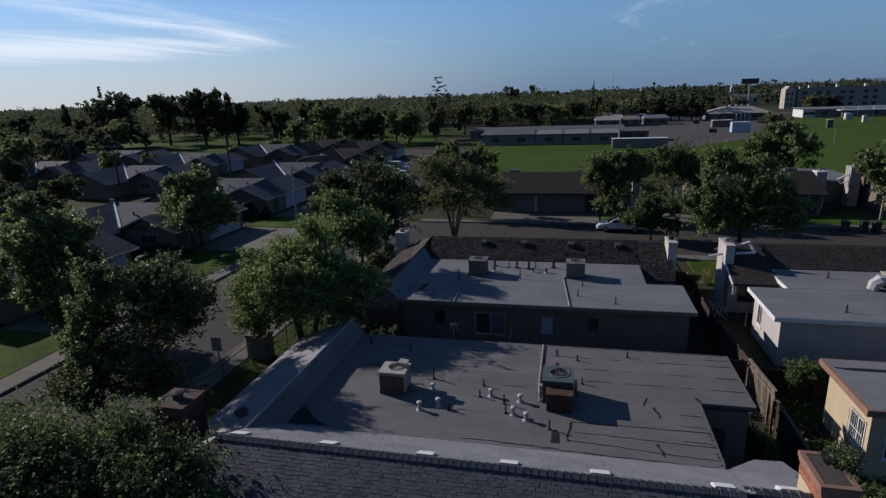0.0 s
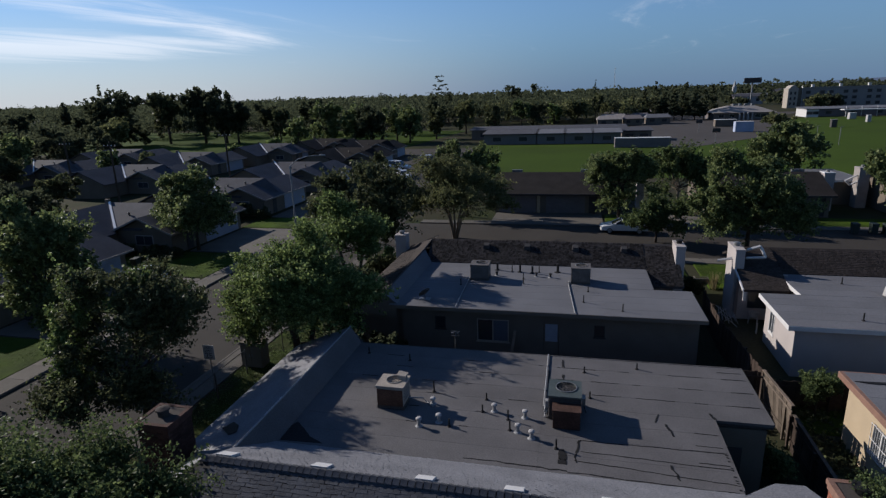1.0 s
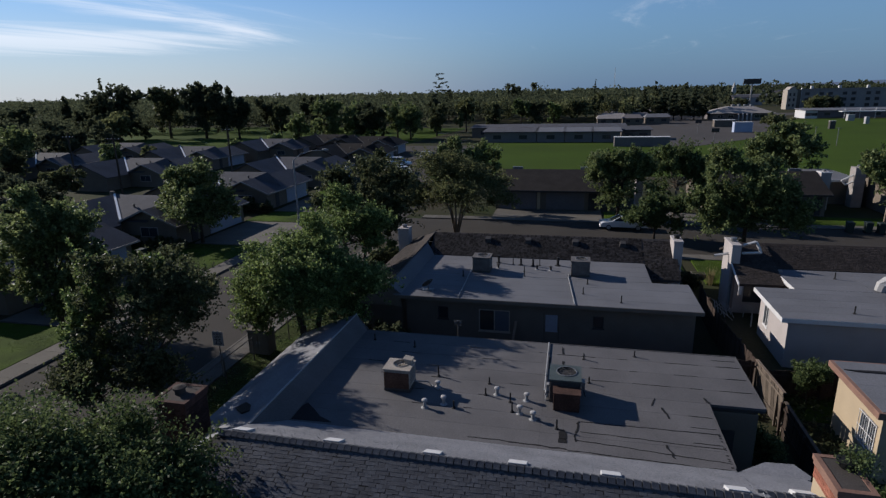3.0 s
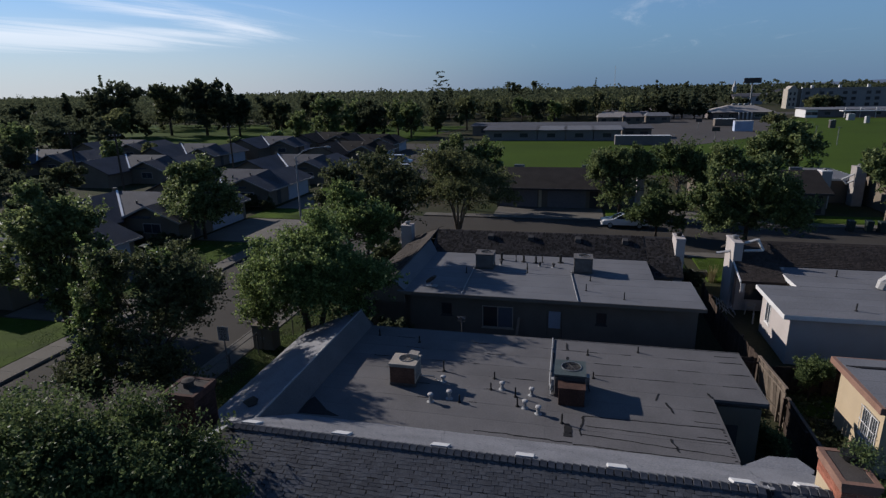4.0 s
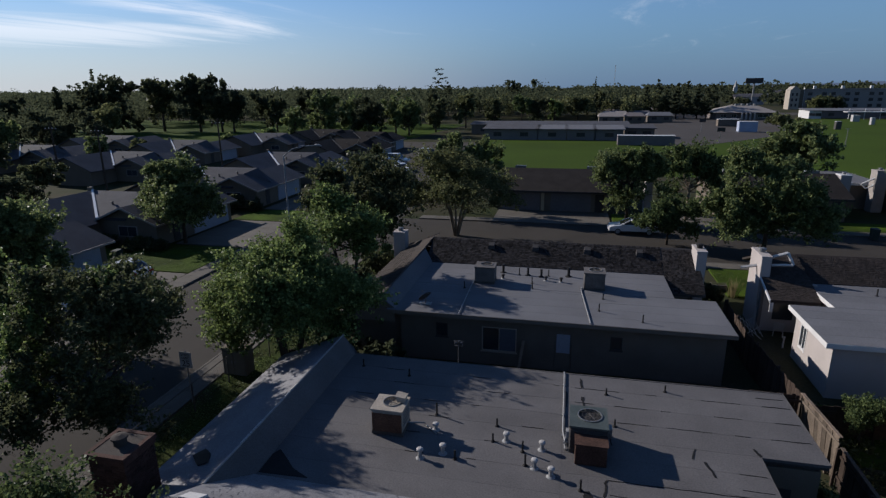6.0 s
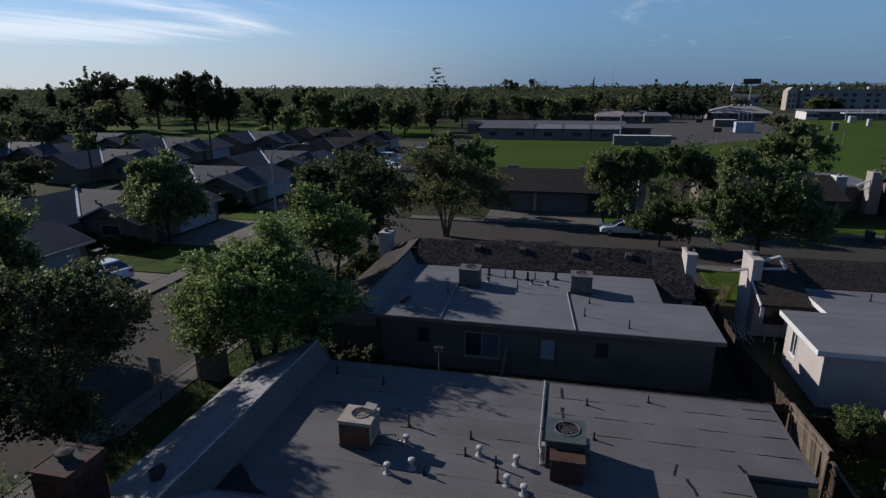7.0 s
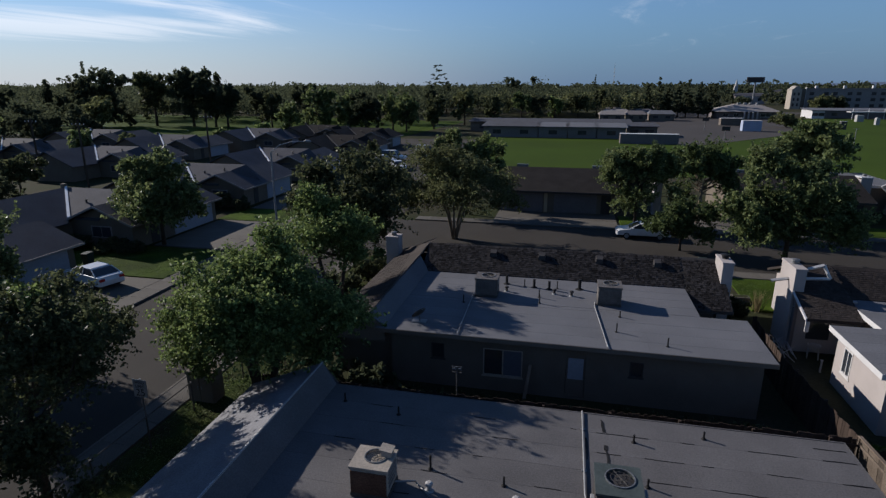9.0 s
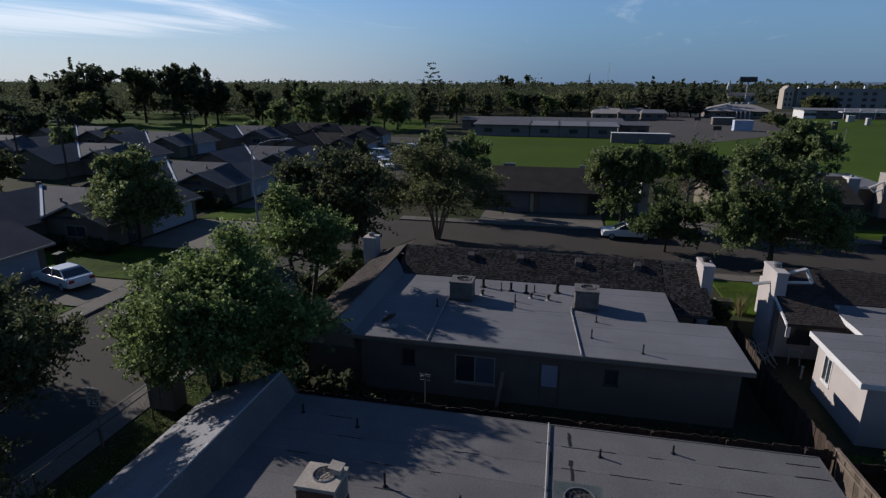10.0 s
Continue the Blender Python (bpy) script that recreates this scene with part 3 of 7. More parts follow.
def shingle_field(o, du, dv, nu, nv, su, sv, rng, jitter=0.0, skip=None, thick=0.012, step=0.0, gap=0.034):
    """Overlapping shingles on a slope: o is the lower left corner, du along the course, dv up the slope (unit vectors)."""
    sh = Shape()
    up = du.cross(dv).normalized()
    for j in range(nv):
        for i in range(nu):
            if skip and skip(i, j):
                continue
            s = (i + (0.5 if j % 2 else 0) + rng.uniform(-jitter, jitter)) * su
            lift = thick + rng.uniform(0, 0.006)
            a = o + du * s + dv * (j * sv - step * rng.choice((0.0, 0.0, 0.5, 1.0))) + up * 0.004
            w, d = du * (su - gap), dv * (sv * 1.12 + step)
            lo, hi = up * lift, up * 0.003
            p = [a, a + w, a + w + d, a + d]
            sh.hexa([p[0], p[1], p[2], p[3], p[0] + lo, p[1] + lo, p[2] + hi, p[3] + hi])
    return sh


def felt(parent, x0, y0, x1, y1, z, material, width=0.98, split=None, seed=1):
    """Lapped roofing felt in sheets, each a little proud of the one below it."""
    rad = random.Random(seed)
    y = y0
    k = 0
    while y < y1 - 0.05:
        e = min(y + width, y1)
        cuts = [x0, *(c + rad.uniform(-0.8, 0.8) for c in (split or ()) if x0 + 1 < c < x1 - 1), x1]
        for a, b in zip(cuts, cuts[1:]):
            d = 0.002 * rad.random()
            part("felt_sheet", Shape().hexa([(a, y, z - 0.02), (b - 0.012, y, z - 0.02), (b - 0.012, e, z - 0.02), (a, e, z - 0.02),
                                             (a, y, z + 0.008 + d), (b - 0.004, y, z + 0.008 + d), (b - 0.004, e - 0.001, z + 0.005 + d), (a, e - 0.001, z + 0.005 + d)]), material, parent)
        y = e
        k += 1


def chimney(parent_label, x0, y0, x1, y1, top, body, cap_mat, brick=False, name="chimney", flue=True, core=None, depth=1.9, flue_mat=None):
    c = thing(name, parent_label, "chimney", "house chimneys")
    if brick:
        part("core", Shape().box(x0 + 0.012, y0 + 0.012, 0, x1 - 0.012, y1 - 0.012, top - 0.25), core or MORTAR, c)
        zz, course = top - depth, 0
        while zz < top - 0.27:
            half = 0.115 if course % 2 else 0.0
            for side in (0, 1):
                yy = y0 if side == 0 else y1
                p = x0 - half
                while p < x1:
                    a, b = max(x0, p), min(x1, p + 0.215)
                    if b - a > 0.03:
                        part("brick", Shape().box(a, (yy - 0.0) if side == 0 else yy - 0.06, zz, b, yy + 0.06 if side == 0 else yy, zz + 0.065), body, c)
                    p += 0.23
                if side == 0:
                    q = y0 + 0.065 - half
                    while q < y1 - 0.07:
                        a, b = max(y0 + 0.065, q), min(y1 - 0.065, q + 0.215)
                        if b - a > 0.03:
                            part("brick", Shape().box(x0, a, zz, x0 + 0.06, b, zz + 0.065), body, c)
                            part("brick", Shape().box(x1 - 0.06, a, zz, x1, b, zz + 0.065), body, c)
                        q += 0.23
            zz += 0.078
            course += 1
    else:
        part("shaft", Shape().box(x0, y0, 0, x1, y1, top - 0.12), body, c, bevel=0.015)
    over, deep = (0.06, 0.26) if brick else (0.03, 0.12)
    if brick:
        rim = Shape()
        for o_, za, zb in ((0.03, top - 0.26, top - 0.14), (over, top - 0.137, top)):
            rim.box(x0 - o_, y0 - o_, za, x1 + o_, y0 + 0.07, zb).box(x0 - o_, y1 - 0.07, za, x1 + o_, y1 + o_, zb)
            rim.box(x0 - o_, y0 + 0.071, za, x0 + 0.07, y1 - 0.071, zb).box(x1 - 0.07, y0 + 0.071, za, x1 + o_, y1 - 0.071, zb)
        part("rim", rim, cap_mat, c)
        part("crown", Shape().box(x0 + 0.072, y0 + 0.072, top - 0.3, x1 - 0.072, y1 - 0.072, top - 0.015), MORTAR_DARK, c, "sunken dark mortar top")
    else:
        part("cap", Shape().box(x0 - over, y0 - over, top - deep, x1 + over, y1 + over, top), cap_mat, c, bevel=0.02)
    if flue:
        fx, fy = (x0 + x1) / 2, (y0 + y1) / 2
        flue_mat = flue_mat or (MORTAR_DARK if brick else GREY_METAL)
        part("flue", Shape().tube([(fx, fy, top - 0.02), (fx, fy, top + 0.14)], 0.17, 14), flue_mat, c, smooth=False)
        part("flue_cover", Shape().tube([(fx, fy, top + 0.17), (fx, fy, top + 0.22), (fx, fy, top + 0.27)], [0.22, 0.21, 0.06], 14), flue_mat, c)
    return c


# ---------------------------------------------------------------- near house
near = thing("house", "low grey house with flat felt roof and shingled fronts", "house", "street houses")
NZ = 3.0
part("wall", wall_box(Shape(), -4.0, 15.2, 10.0, 22.6, 2.78), STUCCO_GREY, near, "grey stucco outer walls")
part("front_wall", wall_box(Shape(), -6.9, 9.4, 11.6, 14.6, 2.45), STUCCO_GREY, near)
part("side_wall", Shape().box(-7.0, 14.6, 0, -6.8, 22.6, 2.45).box(-6.8, 22.4, 0, -4.0, 22.6, 2.7), STUCCO_GREY, near)
part("flat_roof", Shape().slab([(-4.5, 15.1, NZ), (10.26, 15.1, NZ), (10.26, 18.95, NZ), (12.1, 18.95, NZ), (12.1, 23.0, NZ), (-4.5, 23.0, NZ)], 0.2), TRIM_DARK, near, bevel=0.02)
felt(near, -4.45, 15.12, 4.5, 22.98, NZ, FELT, 0.99, seed=4)
felt(near, 4.502, 15.12, 10.24, 18.95, NZ, FELT, 0.96, seed=5)
felt(near, 4.502, 18.952, 12.08, 22.98, NZ, FELT, 1.0, seed=6)
part("corner_wall", Shape().box(11.72, 19.1, 0, 11.9, 22.6, 2.78).box(10.0, 22.42, 0, 11.72, 22.6, 2.78), STUCCO_GREY, near)
part("edge_flashing", Shape().box(-4.5, 22.98, NZ - 0.08, 12.12, 23.02, NZ + 0.016).box(12.08, 18.93, NZ - 0.08, 12.12, 22.98, NZ + 0.016).box(10.24, 15.3, NZ - 0.08, 10.28, 18.93, NZ + 0.016).box(10.28, 18.91, NZ - 0.08, 12.08, 18.95, NZ + 0.016), FELT, near)
# left parapet slope and hip
RX, RZ, EX, EZ = -4.62, 3.7, -7.5, 2.5
FR = (12.3, 4.35)
part("side_slope", Shape().slab([(EX, 13.7, EZ), (RX, 13.7, RZ), (RX, 23.2, RZ), (EX, 23.2, EZ)], 0.16), FELT_LIGHT, near, "silver-grey sloping roof side", bevel=0.02)
part("parapet_slope", Shape().slab([(RX, 13.7, RZ), (-4.05, 14.2, NZ + 0.02), (-4.05, 23.0, NZ + 0.02), (RX, 23.2, RZ)], 0.1), FELT, near, bevel=0.01)
part("hip_slope", Shape().slab([(EX, 13.7, EZ), (EX, 8.6, EZ), (RX, FR[0], FR[1]), (RX, 13.7, RZ)], 0.14), FELT_LIGHT, near)
part("ridge_flashing", Shape().tube([(RX, 13.7, RZ + 0.01), (RX, 23.2, RZ + 0.01)], 0.035, 6), GALV, near)
# white flashing pieces colour the ridge edge bright where the sun catches it
for fy0, fy1, fw in ((15.5, 16.7, 0.05), (16.85, 17.6, 0.035), (17.9, 19.0, 0.045)):
    part("ridge_flashing", Shape().hexa([(RX - fw, fy0, RZ - 0.02), (RX, fy0, RZ + 0.01), (RX, fy1, RZ + 0.01), (RX - fw, fy1, RZ - 0.02), (RX - fw, fy0, RZ + 0.015), (RX + 0.02, fy0, RZ + 0.05), (RX + 0.02, fy1, RZ + 0.05), (RX - fw, fy1, RZ + 0.015)]), TRIM_WHITE, near, "white flashing strip for a sunlit stretch of the ridge")
part("parapet_end", Shape().poly((EX + 0.1, 23.19, EZ - 0.1), (-4.05, 23.19, EZ - 0.1), (-4.05, 23.19, NZ), (RX, 23.19, RZ - 0.02)), FELT_LIGHT, near)
part("back_slope", Shape().slab([(RX, FR[0], FR[1]), (RX, 13.72, RZ), (-4.05, 15.12, NZ + 0.025), (10.26, 15.12, NZ + 0.025), (10.32, 15.25, 2.94), (12.1, 15.25, 2.94), (12.1, 12.74, 4.14), (10.05, 12.74, 4.14), (10.05, FR[0], FR[1])][::-1], 0.14), FELT_LIGHT, near, "silver-coated shingle slope")
slope_v = Vector((0, 3.7, 1.85)).normalized()
part("front_slope", Shape().slab([(EX, 8.6, EZ), (10.05, 8.6, EZ), (10.05, FR[0], FR[1]), (RX, FR[0], FR[1])], 0.14), TAR, near)
part("front_slope", Shape().slab([(10.06, 8.6, 2.28), (12.5, 8.6, 2.28), (12.1, 12.75, 4.16), (10.06, 12.75, 4.16)], 0.14), TAR, near)
part("valley_flashing", Shape().hexa([(10.03, 8.6, 2.45), (10.09, 8.6, 2.3), (10.09, 12.72, 4.17), (10.03, 12.3, 4.3), (10.03, 8.6, 2.52), (10.12, 8.6, 2.31), (10.12, 12.75, 4.19), (10.03, 12.32, 4.37)]), GALV, near)
part("patio_cover", Shape().slab([(10.3, 15.22, 2.955), (12.2, 15.22, 2.955), (12.3, 15.45, 2.92), (12.05, 16.05, 2.86), (11.25, 16.0, 2.87)], 0.1), FELT_LIGHT, near)
part("gable_trim", Shape().hexa([(12.1, 8.7, EZ - 0.2), (12.2, 8.7, EZ - 0.2), (12.2, FR[0], FR[1] - 0.2), (12.1, FR[0], FR[1] - 0.2), (12.1, 8.7, EZ), (12.2, 8.7, EZ), (12.2, FR[0], FR[1] + 0.02), (12.1, FR[0], FR[1] + 0.02)]), TRIM_WHITE, near)
for sx in (-4.1, -1.2, 1.75, 4.1, 6.5, 9.5):
    v = part("roof_vent", Shape().hexa([(sx - 0.26, 12.45, 4.24), (sx + 0.26, 12.45, 4.24), (sx + 0.26, 12.88, 4.04), (sx - 0.26, 12.88, 4.04), (sx - 0.25, 12.46, 4.37), (sx + 0.25, 12.46, 4.37), (sx + 0.25, 12.87, 4.18), (sx - 0.25, 12.87, 4.18)]), TRIM_WHITE, near, "white sheet-metal roof vent", bevel=0.015)
# patio corner
part("roof_vent", Shape().hexa([(10.9, 12.95, 3.99), (11.4, 12.95, 3.99), (11.4, 13.35, 3.8), (10.9, 13.35, 3.8), (10.91, 12.96, 4.14), (11.39, 12.96, 4.14), (11.39, 13.34, 3.95), (10.91, 13.34, 3.95)]), TRIM_WHITE, near, "white sheet-metal roof vent", bevel=0.015)
part("patio_floor", Shape().box(10.3, 12.6, -0.1, 12.4, 18.9, 0.06), CONCRETE, near)
patio = part("patio_wall", Shape().box(10.0, 18.93, 0, 11.9, 19.1, 2.75), STUCCO_TAN, near, "tan stucco patio wall")
part("patio_door", Shape().box(10.55, 18.9, 0.1, 11.2, 18.928, 2.05), TRIM_DARK, patio, "dark patio door")

# tar repairs and open seams on the felt
rad = random.Random(11)
def tar_line(parent, pts, w):
    sh = Shape()
    for (ax, ay), (bx, by) in zip(pts, pts[1:]):
        d = Vector((bx - ax, by - ay, 0)).normalized()
        n = Vector((-d.y, d.x, 0)) * w * (0.5 + rad.random()) * 0.5
        z = NZ + 0.019
        sh.hexa([(ax - n.x, ay - n.y, z - 0.012), (ax + n.x, ay + n.y, z - 0.012), (bx + n.x, by + n.y, z - 0.012), (bx - n.x, by - n.y, z - 0.012),
                 (ax - n.x, ay - n.y, z), (ax + n.x, ay + n.y, z), (bx + n.x, by + n.y, z), (bx - n.x, by - n.y, z)])
    return part("tar_seam", sh, TAR, parent, "black tar along an open seam")


def wiggle(x0, y0, x1, y1, n, a):
    return [(x0 + (x1 - x0) * i / n + rad.uniform(-a, a) * 0.5, y0 + (y1 - y0) * i / n + rad.uniform(-a, a)) for i in range(n + 1)]


for row in (19.95, 20.95, 21.95):
    x = 4.9
    while x < 11.9:
        ln = rad.uniform(0.3, 1.7)
        tar_line(near, wiggle(x, row, min(x + ln, 12.0), row, 6, 0.012), 0.014)
        x += ln + rad.uniform(0.4, 1.5)
tar_line(near, wiggle(5.75, 16.95, 10.2, 17.0, 16, 0.02), 0.018)
tar_line(near, wiggle(5.8, 16.35, 10.2, 16.2, 14, 0.02), 0.024)
tar_line(near, wiggle(5.6, 15.85, 10.2, 15.5, 14, 0.02), 0.02)
tar_line(near, wiggle(5.62, 15.7, 5.75, 16.95, 9, 0.09), 0.05)
tar_line(near, wiggle(5.25, 15.6, 5.2, 16.3, 5, 0.07), 0.2)
tar_line(near, wiggle(2.2, 15.4, 5.4, 15.3, 12, 0.04), 0.035)
tar_line(near, wiggle(5.4, 15.25, 10.1, 15.15, 14, 0.03), 0.025)
tar_line(near, wiggle(8.25, 18.4, 8.45, 19.0, 4, 0.05), 0.05)
tar_line(near, wiggle(8.75, 17.7, 8.6, 18.35, 5, 0.05), 0.07)
tar_line(near, wiggle(8.6, 15.4, 8.45, 16.1, 5, 0.06), 0.06)
tar_line(near, wiggle(5.15, 22.0, 5.1, 22.7, 4, 0.04), 0.07)
tar_line(near, wiggle(5.2, 20.5, 5.15, 21.3, 4, 0.05), 0.08)
tar_line(near, wiggle(4.62, 20.6, 4.6, 21.6, 4, 0.02), 0.06)
# two thin black patches, at the parapet foot and on the side slope
part("tar_patch", Shape().slab([(-4.0, 15.24, NZ + 0.024), (-2.5, 15.3, NZ + 0.024), (-3.1, 15.6, NZ + 0.024), (-3.5, 16.0, NZ + 0.024), (-3.9, 16.35, NZ + 0.024), (-4.02, 16.1, NZ + 0.024)], 0.012), TAR, near, "black patch at the parapet foot")
part("tar_patch", Shape().slab([(-6.35, 15.5, 3.03), (-5.6, 14.75, 3.34), (-5.3, 14.8, 3.46), (-5.55, 15.3, 3.36), (-6.05, 15.75, 3.155)], 0.012), TAR, near, "black patch on the sloping roof side")
# tar ticks along the open eaves and at the ends of the laps
for k in range(9):
    yy = 15.35 + k * 0.2 + rad.uniform(-0.08, 0.08)
    tar_line(near, wiggle(10.13, yy, 10.2, yy - 0.02, 2, 0.01), rad.uniform(0.02, 0.05))
for row in (19.95, 20.95, 21.95, 22.5):
    tar_line(near, wiggle(11.1 + rad.uniform(-0.3, 0.3), row, 11.95, row + 0.02, 4, 0.01), 0.022)
for row in (16.4, 17.3, 18.0):
    tar_line(near, wiggle(9.5 + rad.uniform(-0.3, 0.2), row, 10.15, row - 0.02, 4, 0.01), 0.02)
tar_line(near, wiggle(10.15, 19.3, 10.3, 18.95, 5, 0.05), 0.09)
for row in (17.1, 18.1, 19.1, 20.05, 21.05, 22.0):
    x = rad.uniform(-3, 0)
    while x < 4.2:
        ln = rad.uniform(0.2, 0.9)
        tar_line(near, wiggle(x, row, min(x + ln, 4.3), row, 4, 0.012), 0.016)
        x += ln + rad.uniform(1.0, 3.0)

# ---------------------------------------------------------------- second house
far = thing("house", "low dark grey house with pale flat roof, seen behind", "house", "street houses")
part("wall", wall_box(Shape(), -3.9, 28.93, 11.75, 32.3, 2.7, holes_s=[(0.37, 2.12, 0.76, 2.06), (3.99, 4.82, 0.1, 2.06), (6.62, 7.17, 1.36, 2.04), (-2.0, -1.4, 1.35, 2.08)]), STUCCO_GREY, far, "dark grey stucco outer walls")
part("rear_wall", wall_box(Shape(), -3.9, 32.3, 9.75, 36.2, 2.7), STUCCO_GREY, far)
part("front_wall", wall_box(Shape(), -6.6, 36.3, 11.5, 41.6, 2.45), STUCCO_GREY, far)
part("side_wall", Shape().box(-6.7, 29.3, 0, -6.5, 36.3, 2.3).box(-6.5, 29.3, 0, -4.0, 29.5, 2.7), STUCCO_GREY, far)
FZ = 2.93
part("flat_roof", Shape().slab([(-4.4, 28.1, FZ), (11.97, 28.1, FZ), (11.97, 32.43, FZ), (9.98, 32.43, FZ), (9.98, 36.4, FZ), (-4.4, 36.4, FZ)], 0.2), STUCCO_GREY, far, "dull grey fascia board round the flat roof", bevel=0.015)
felt(far, -4.38, 28.13, 11.95, 32.43, FZ, FELT_WHITE, 0.99, (0.5, 6.5), seed=8)
felt(far, -4.38, 32.45, 9.96, 36.4, FZ, FELT_WHITE, 0.99, (1.5, 5.5), seed=9)
window_s(far, 0.37, 2.12, 0.76, 2.06, 28.93, BEIGE, blind_right=True)
wd = part("door", Shape().box(4.0, 28.98, 0.1, 4.81, 29.03, 2.05), STUCCO_GREY, far, "grey back door with a pale pane")
part("door_pane", Shape().box(4.08, 28.965, 0.95, 4.73, 28.975, 1.95), BLIND, wd)
part("handle", Shape().tube([(4.74, 28.94, 1.0), (4.74, 28.975, 1.0)], 0.03, 8), GREY_METAL, wd)
window_s(far, 6.62, 7.17, 1.36, 2.04, 28.93, TRIM_DARK, 1)
window_s(far, -2.0, -1.4, 1.35, 2.08, 28.93, TRIM_DARK, 1)
F2 = (38.5, 4.05)
part("back_slope", Shape().slab([(-4.4, 36.35, FZ + 0.03), (9.98, 36.35, FZ + 0.03), (9.98, 34.7, 2.42), (12.0, 34.7, 2.42), (12.0, F2[0], F2[1]), (-4.4, F2[0], F2[1])], 0.14), TRIM_DARK, far)
part("front_slope", Shape().slab([(-4.4, F2[0], F2[1]), (12.0, F2[0], F2[1]), (12.3, 42.4, 2.4), (-7.2, 42.4, 2.4)], 0.14), SHINGLE_BROWN, far)
part("side_slope", Shape().slab([(-7.2, 28.3, 2.4), (-4.72, 28.3, 3.52), (-4.72, F2[0] - 1.2, 3.6), (-4.4, F2[0], F2[1]), (-7.2, 42.4, 2.4)], 0.14), SHINGLE_BROWN, far, "brown shingled roof side")
part("hip_flashing", Shape().tube([(-4.72, 28.3, 3.52), (-4.72, 37.3, 3.6), (-4.4, F2[0], F2[1])], 0.04, 6), TRIM_DARK, far)
part("parapet_slope", Shape().slab([(-4.72, 28.3, 3.52), (-4.0, 28.3, FZ + 0.02), (-4.0, 36.4, FZ + 0.02), (-4.72, 37.3, 3.6)], 0.06), FELT_WHITE, far)
part("parapet_end", Shape().hexa([(-7.1, 28.31, 2.2), (-4.0, 28.31, 2.2), (-4.0, 28.4, 2.2), (-7.1, 28.4, 2.2), (-4.76, 28.31, 3.42), (-4.05, 28.31, FZ - 0.04), (-4.05, 28.4, FZ - 0.04), (-4.76, 28.4, 3.42)]), STUCCO_GREY, far)
for sx in (-0.4, 2.4, 5.6, 8.7):
    part("roof_vent", Shape().hexa([(sx - 0.22, 37.6, 3.5), (sx + 0.22, 37.6, 3.5), (sx + 0.22, 38.0, 3.7), (sx - 0.22, 38.0, 3.7), (sx - 0.18, 37.62, 3.88), (sx + 0.18, 37.62, 3.88), (sx + 0.18, 37.98, 4.0), (sx - 0.18, 37.98, 4.0)]), TRIM_DARK, far)

# ---------------------------------------------------------------- third house, pale mauve
third = thing("house", "pale mauve stucco house with flat roof and white fascia", "house", "street houses")
part("wall", wall_box(Shape(), 16.0, 28.75, 30, 33.0, 2.5, holes_w=[(31.5, 32.25, 0.95, 2.15)]), STUCCO_WHITE, third, "pale stucco outer walls")
part("rear_wall", wall_box(Shape(), 18.0, 33.0, 30, 37.0, 2.5), STUCCO_WHITE, third)
part("front_wall", wall_box(Shape(), 16.3, 37.2, 30, 42.3, 2.45), STUCCO_WHITE, third)
part("west_wall", Shape().box(15.24, 36.2, 0, 15.4, 38.4, 2.3).slab([(15.24, 36.2, 2.83), (15.4, 36.2, 2.83), (15.4, 38.4, 3.56), (15.24, 38.4, 3.56)], 0.5), STUCCO_PINK, third)
part("gable_vent", Shape().box(15.2, 36.5, 1.5, 15.238, 36.72, 1.75), TRIM_DARK, third)
part("patio_window", Shape().box(15.95, 36.16, 0.75, 17.0, 36.195, 2.1), GLASS_DARK, third)
PZ = 2.78
part("flat_roof", Shape().slab([(15.58, 28.42, PZ), (30.4, 28.42, PZ), (30.4, 36.85, PZ), (17.66, 36.85, PZ), (17.66, 33.12, PZ), (15.58, 33.12, PZ)], 0.24), TRIM_WHITE, third, "white fascia board round the flat roof", bevel=0.015)
felt(third, 15.6, 28.44, 30.3, 33.1, PZ, FELT_WHITE, 0.98, (20.0, 25.0), seed=12)
felt(third, 17.68, 33.12, 30.3, 36.85, PZ, FELT_WHITE, 0.98, (22.0, 26.0), seed=13)
window_w(third, 31.5, 32.25, 0.95, 2.15, 16.0)
part("gable_end_board", Shape().box(15.2, 34.56, 1.76, 15.38, 34.61, 2.4), TRIM_WHITE, third)
R3 = (38.9, 3.92)
part("back_slope", Shape().slab([(15.2, 34.5, 2.47), (17.66, 34.5, 2.47), (17.66, R3[0], R3[1]), (15.95, R3[0], R3[1]), (15.95, 38.4, 3.753), (15.2, 38.4, 3.753)], 0.14), SHINGLE_BROWN, third)
part("upper_slope", Shape().slab([(17.67, 36.85, PZ + 0.03), (30.4, 36.85, PZ + 0.03), (30.4, R3[0], R3[1]), (17.67, R3[0], R3[1])], 0.14), SHINGLE_BROWN, third)
part("front_slope", Shape().slab([(15.97, R3[0], R3[1]), (30.4, R3[0], R3[1]), (30.4, 43, 2.4), (15.97, 43, 2.4)], 0.14), SHINGLE_BROWN, third)
part("rake_trim", Shape().hexa([(15.13, 34.48, 2.36), (15.2, 34.48, 2.36), (15.2, 36.8, 3.13), (15.13, 36.8, 3.13), (15.13, 34.48, 2.49), (15.2, 34.48, 2.49), (15.2, 36.8, 3.26), (15.13, 36.8, 3.26)]), TRIM_WHITE, third)
part("patio_rear_wall", Shape().box(15.41, 36.2, 0, 18.0, 36.4, 2.9), STUCCO_WHITE, third)

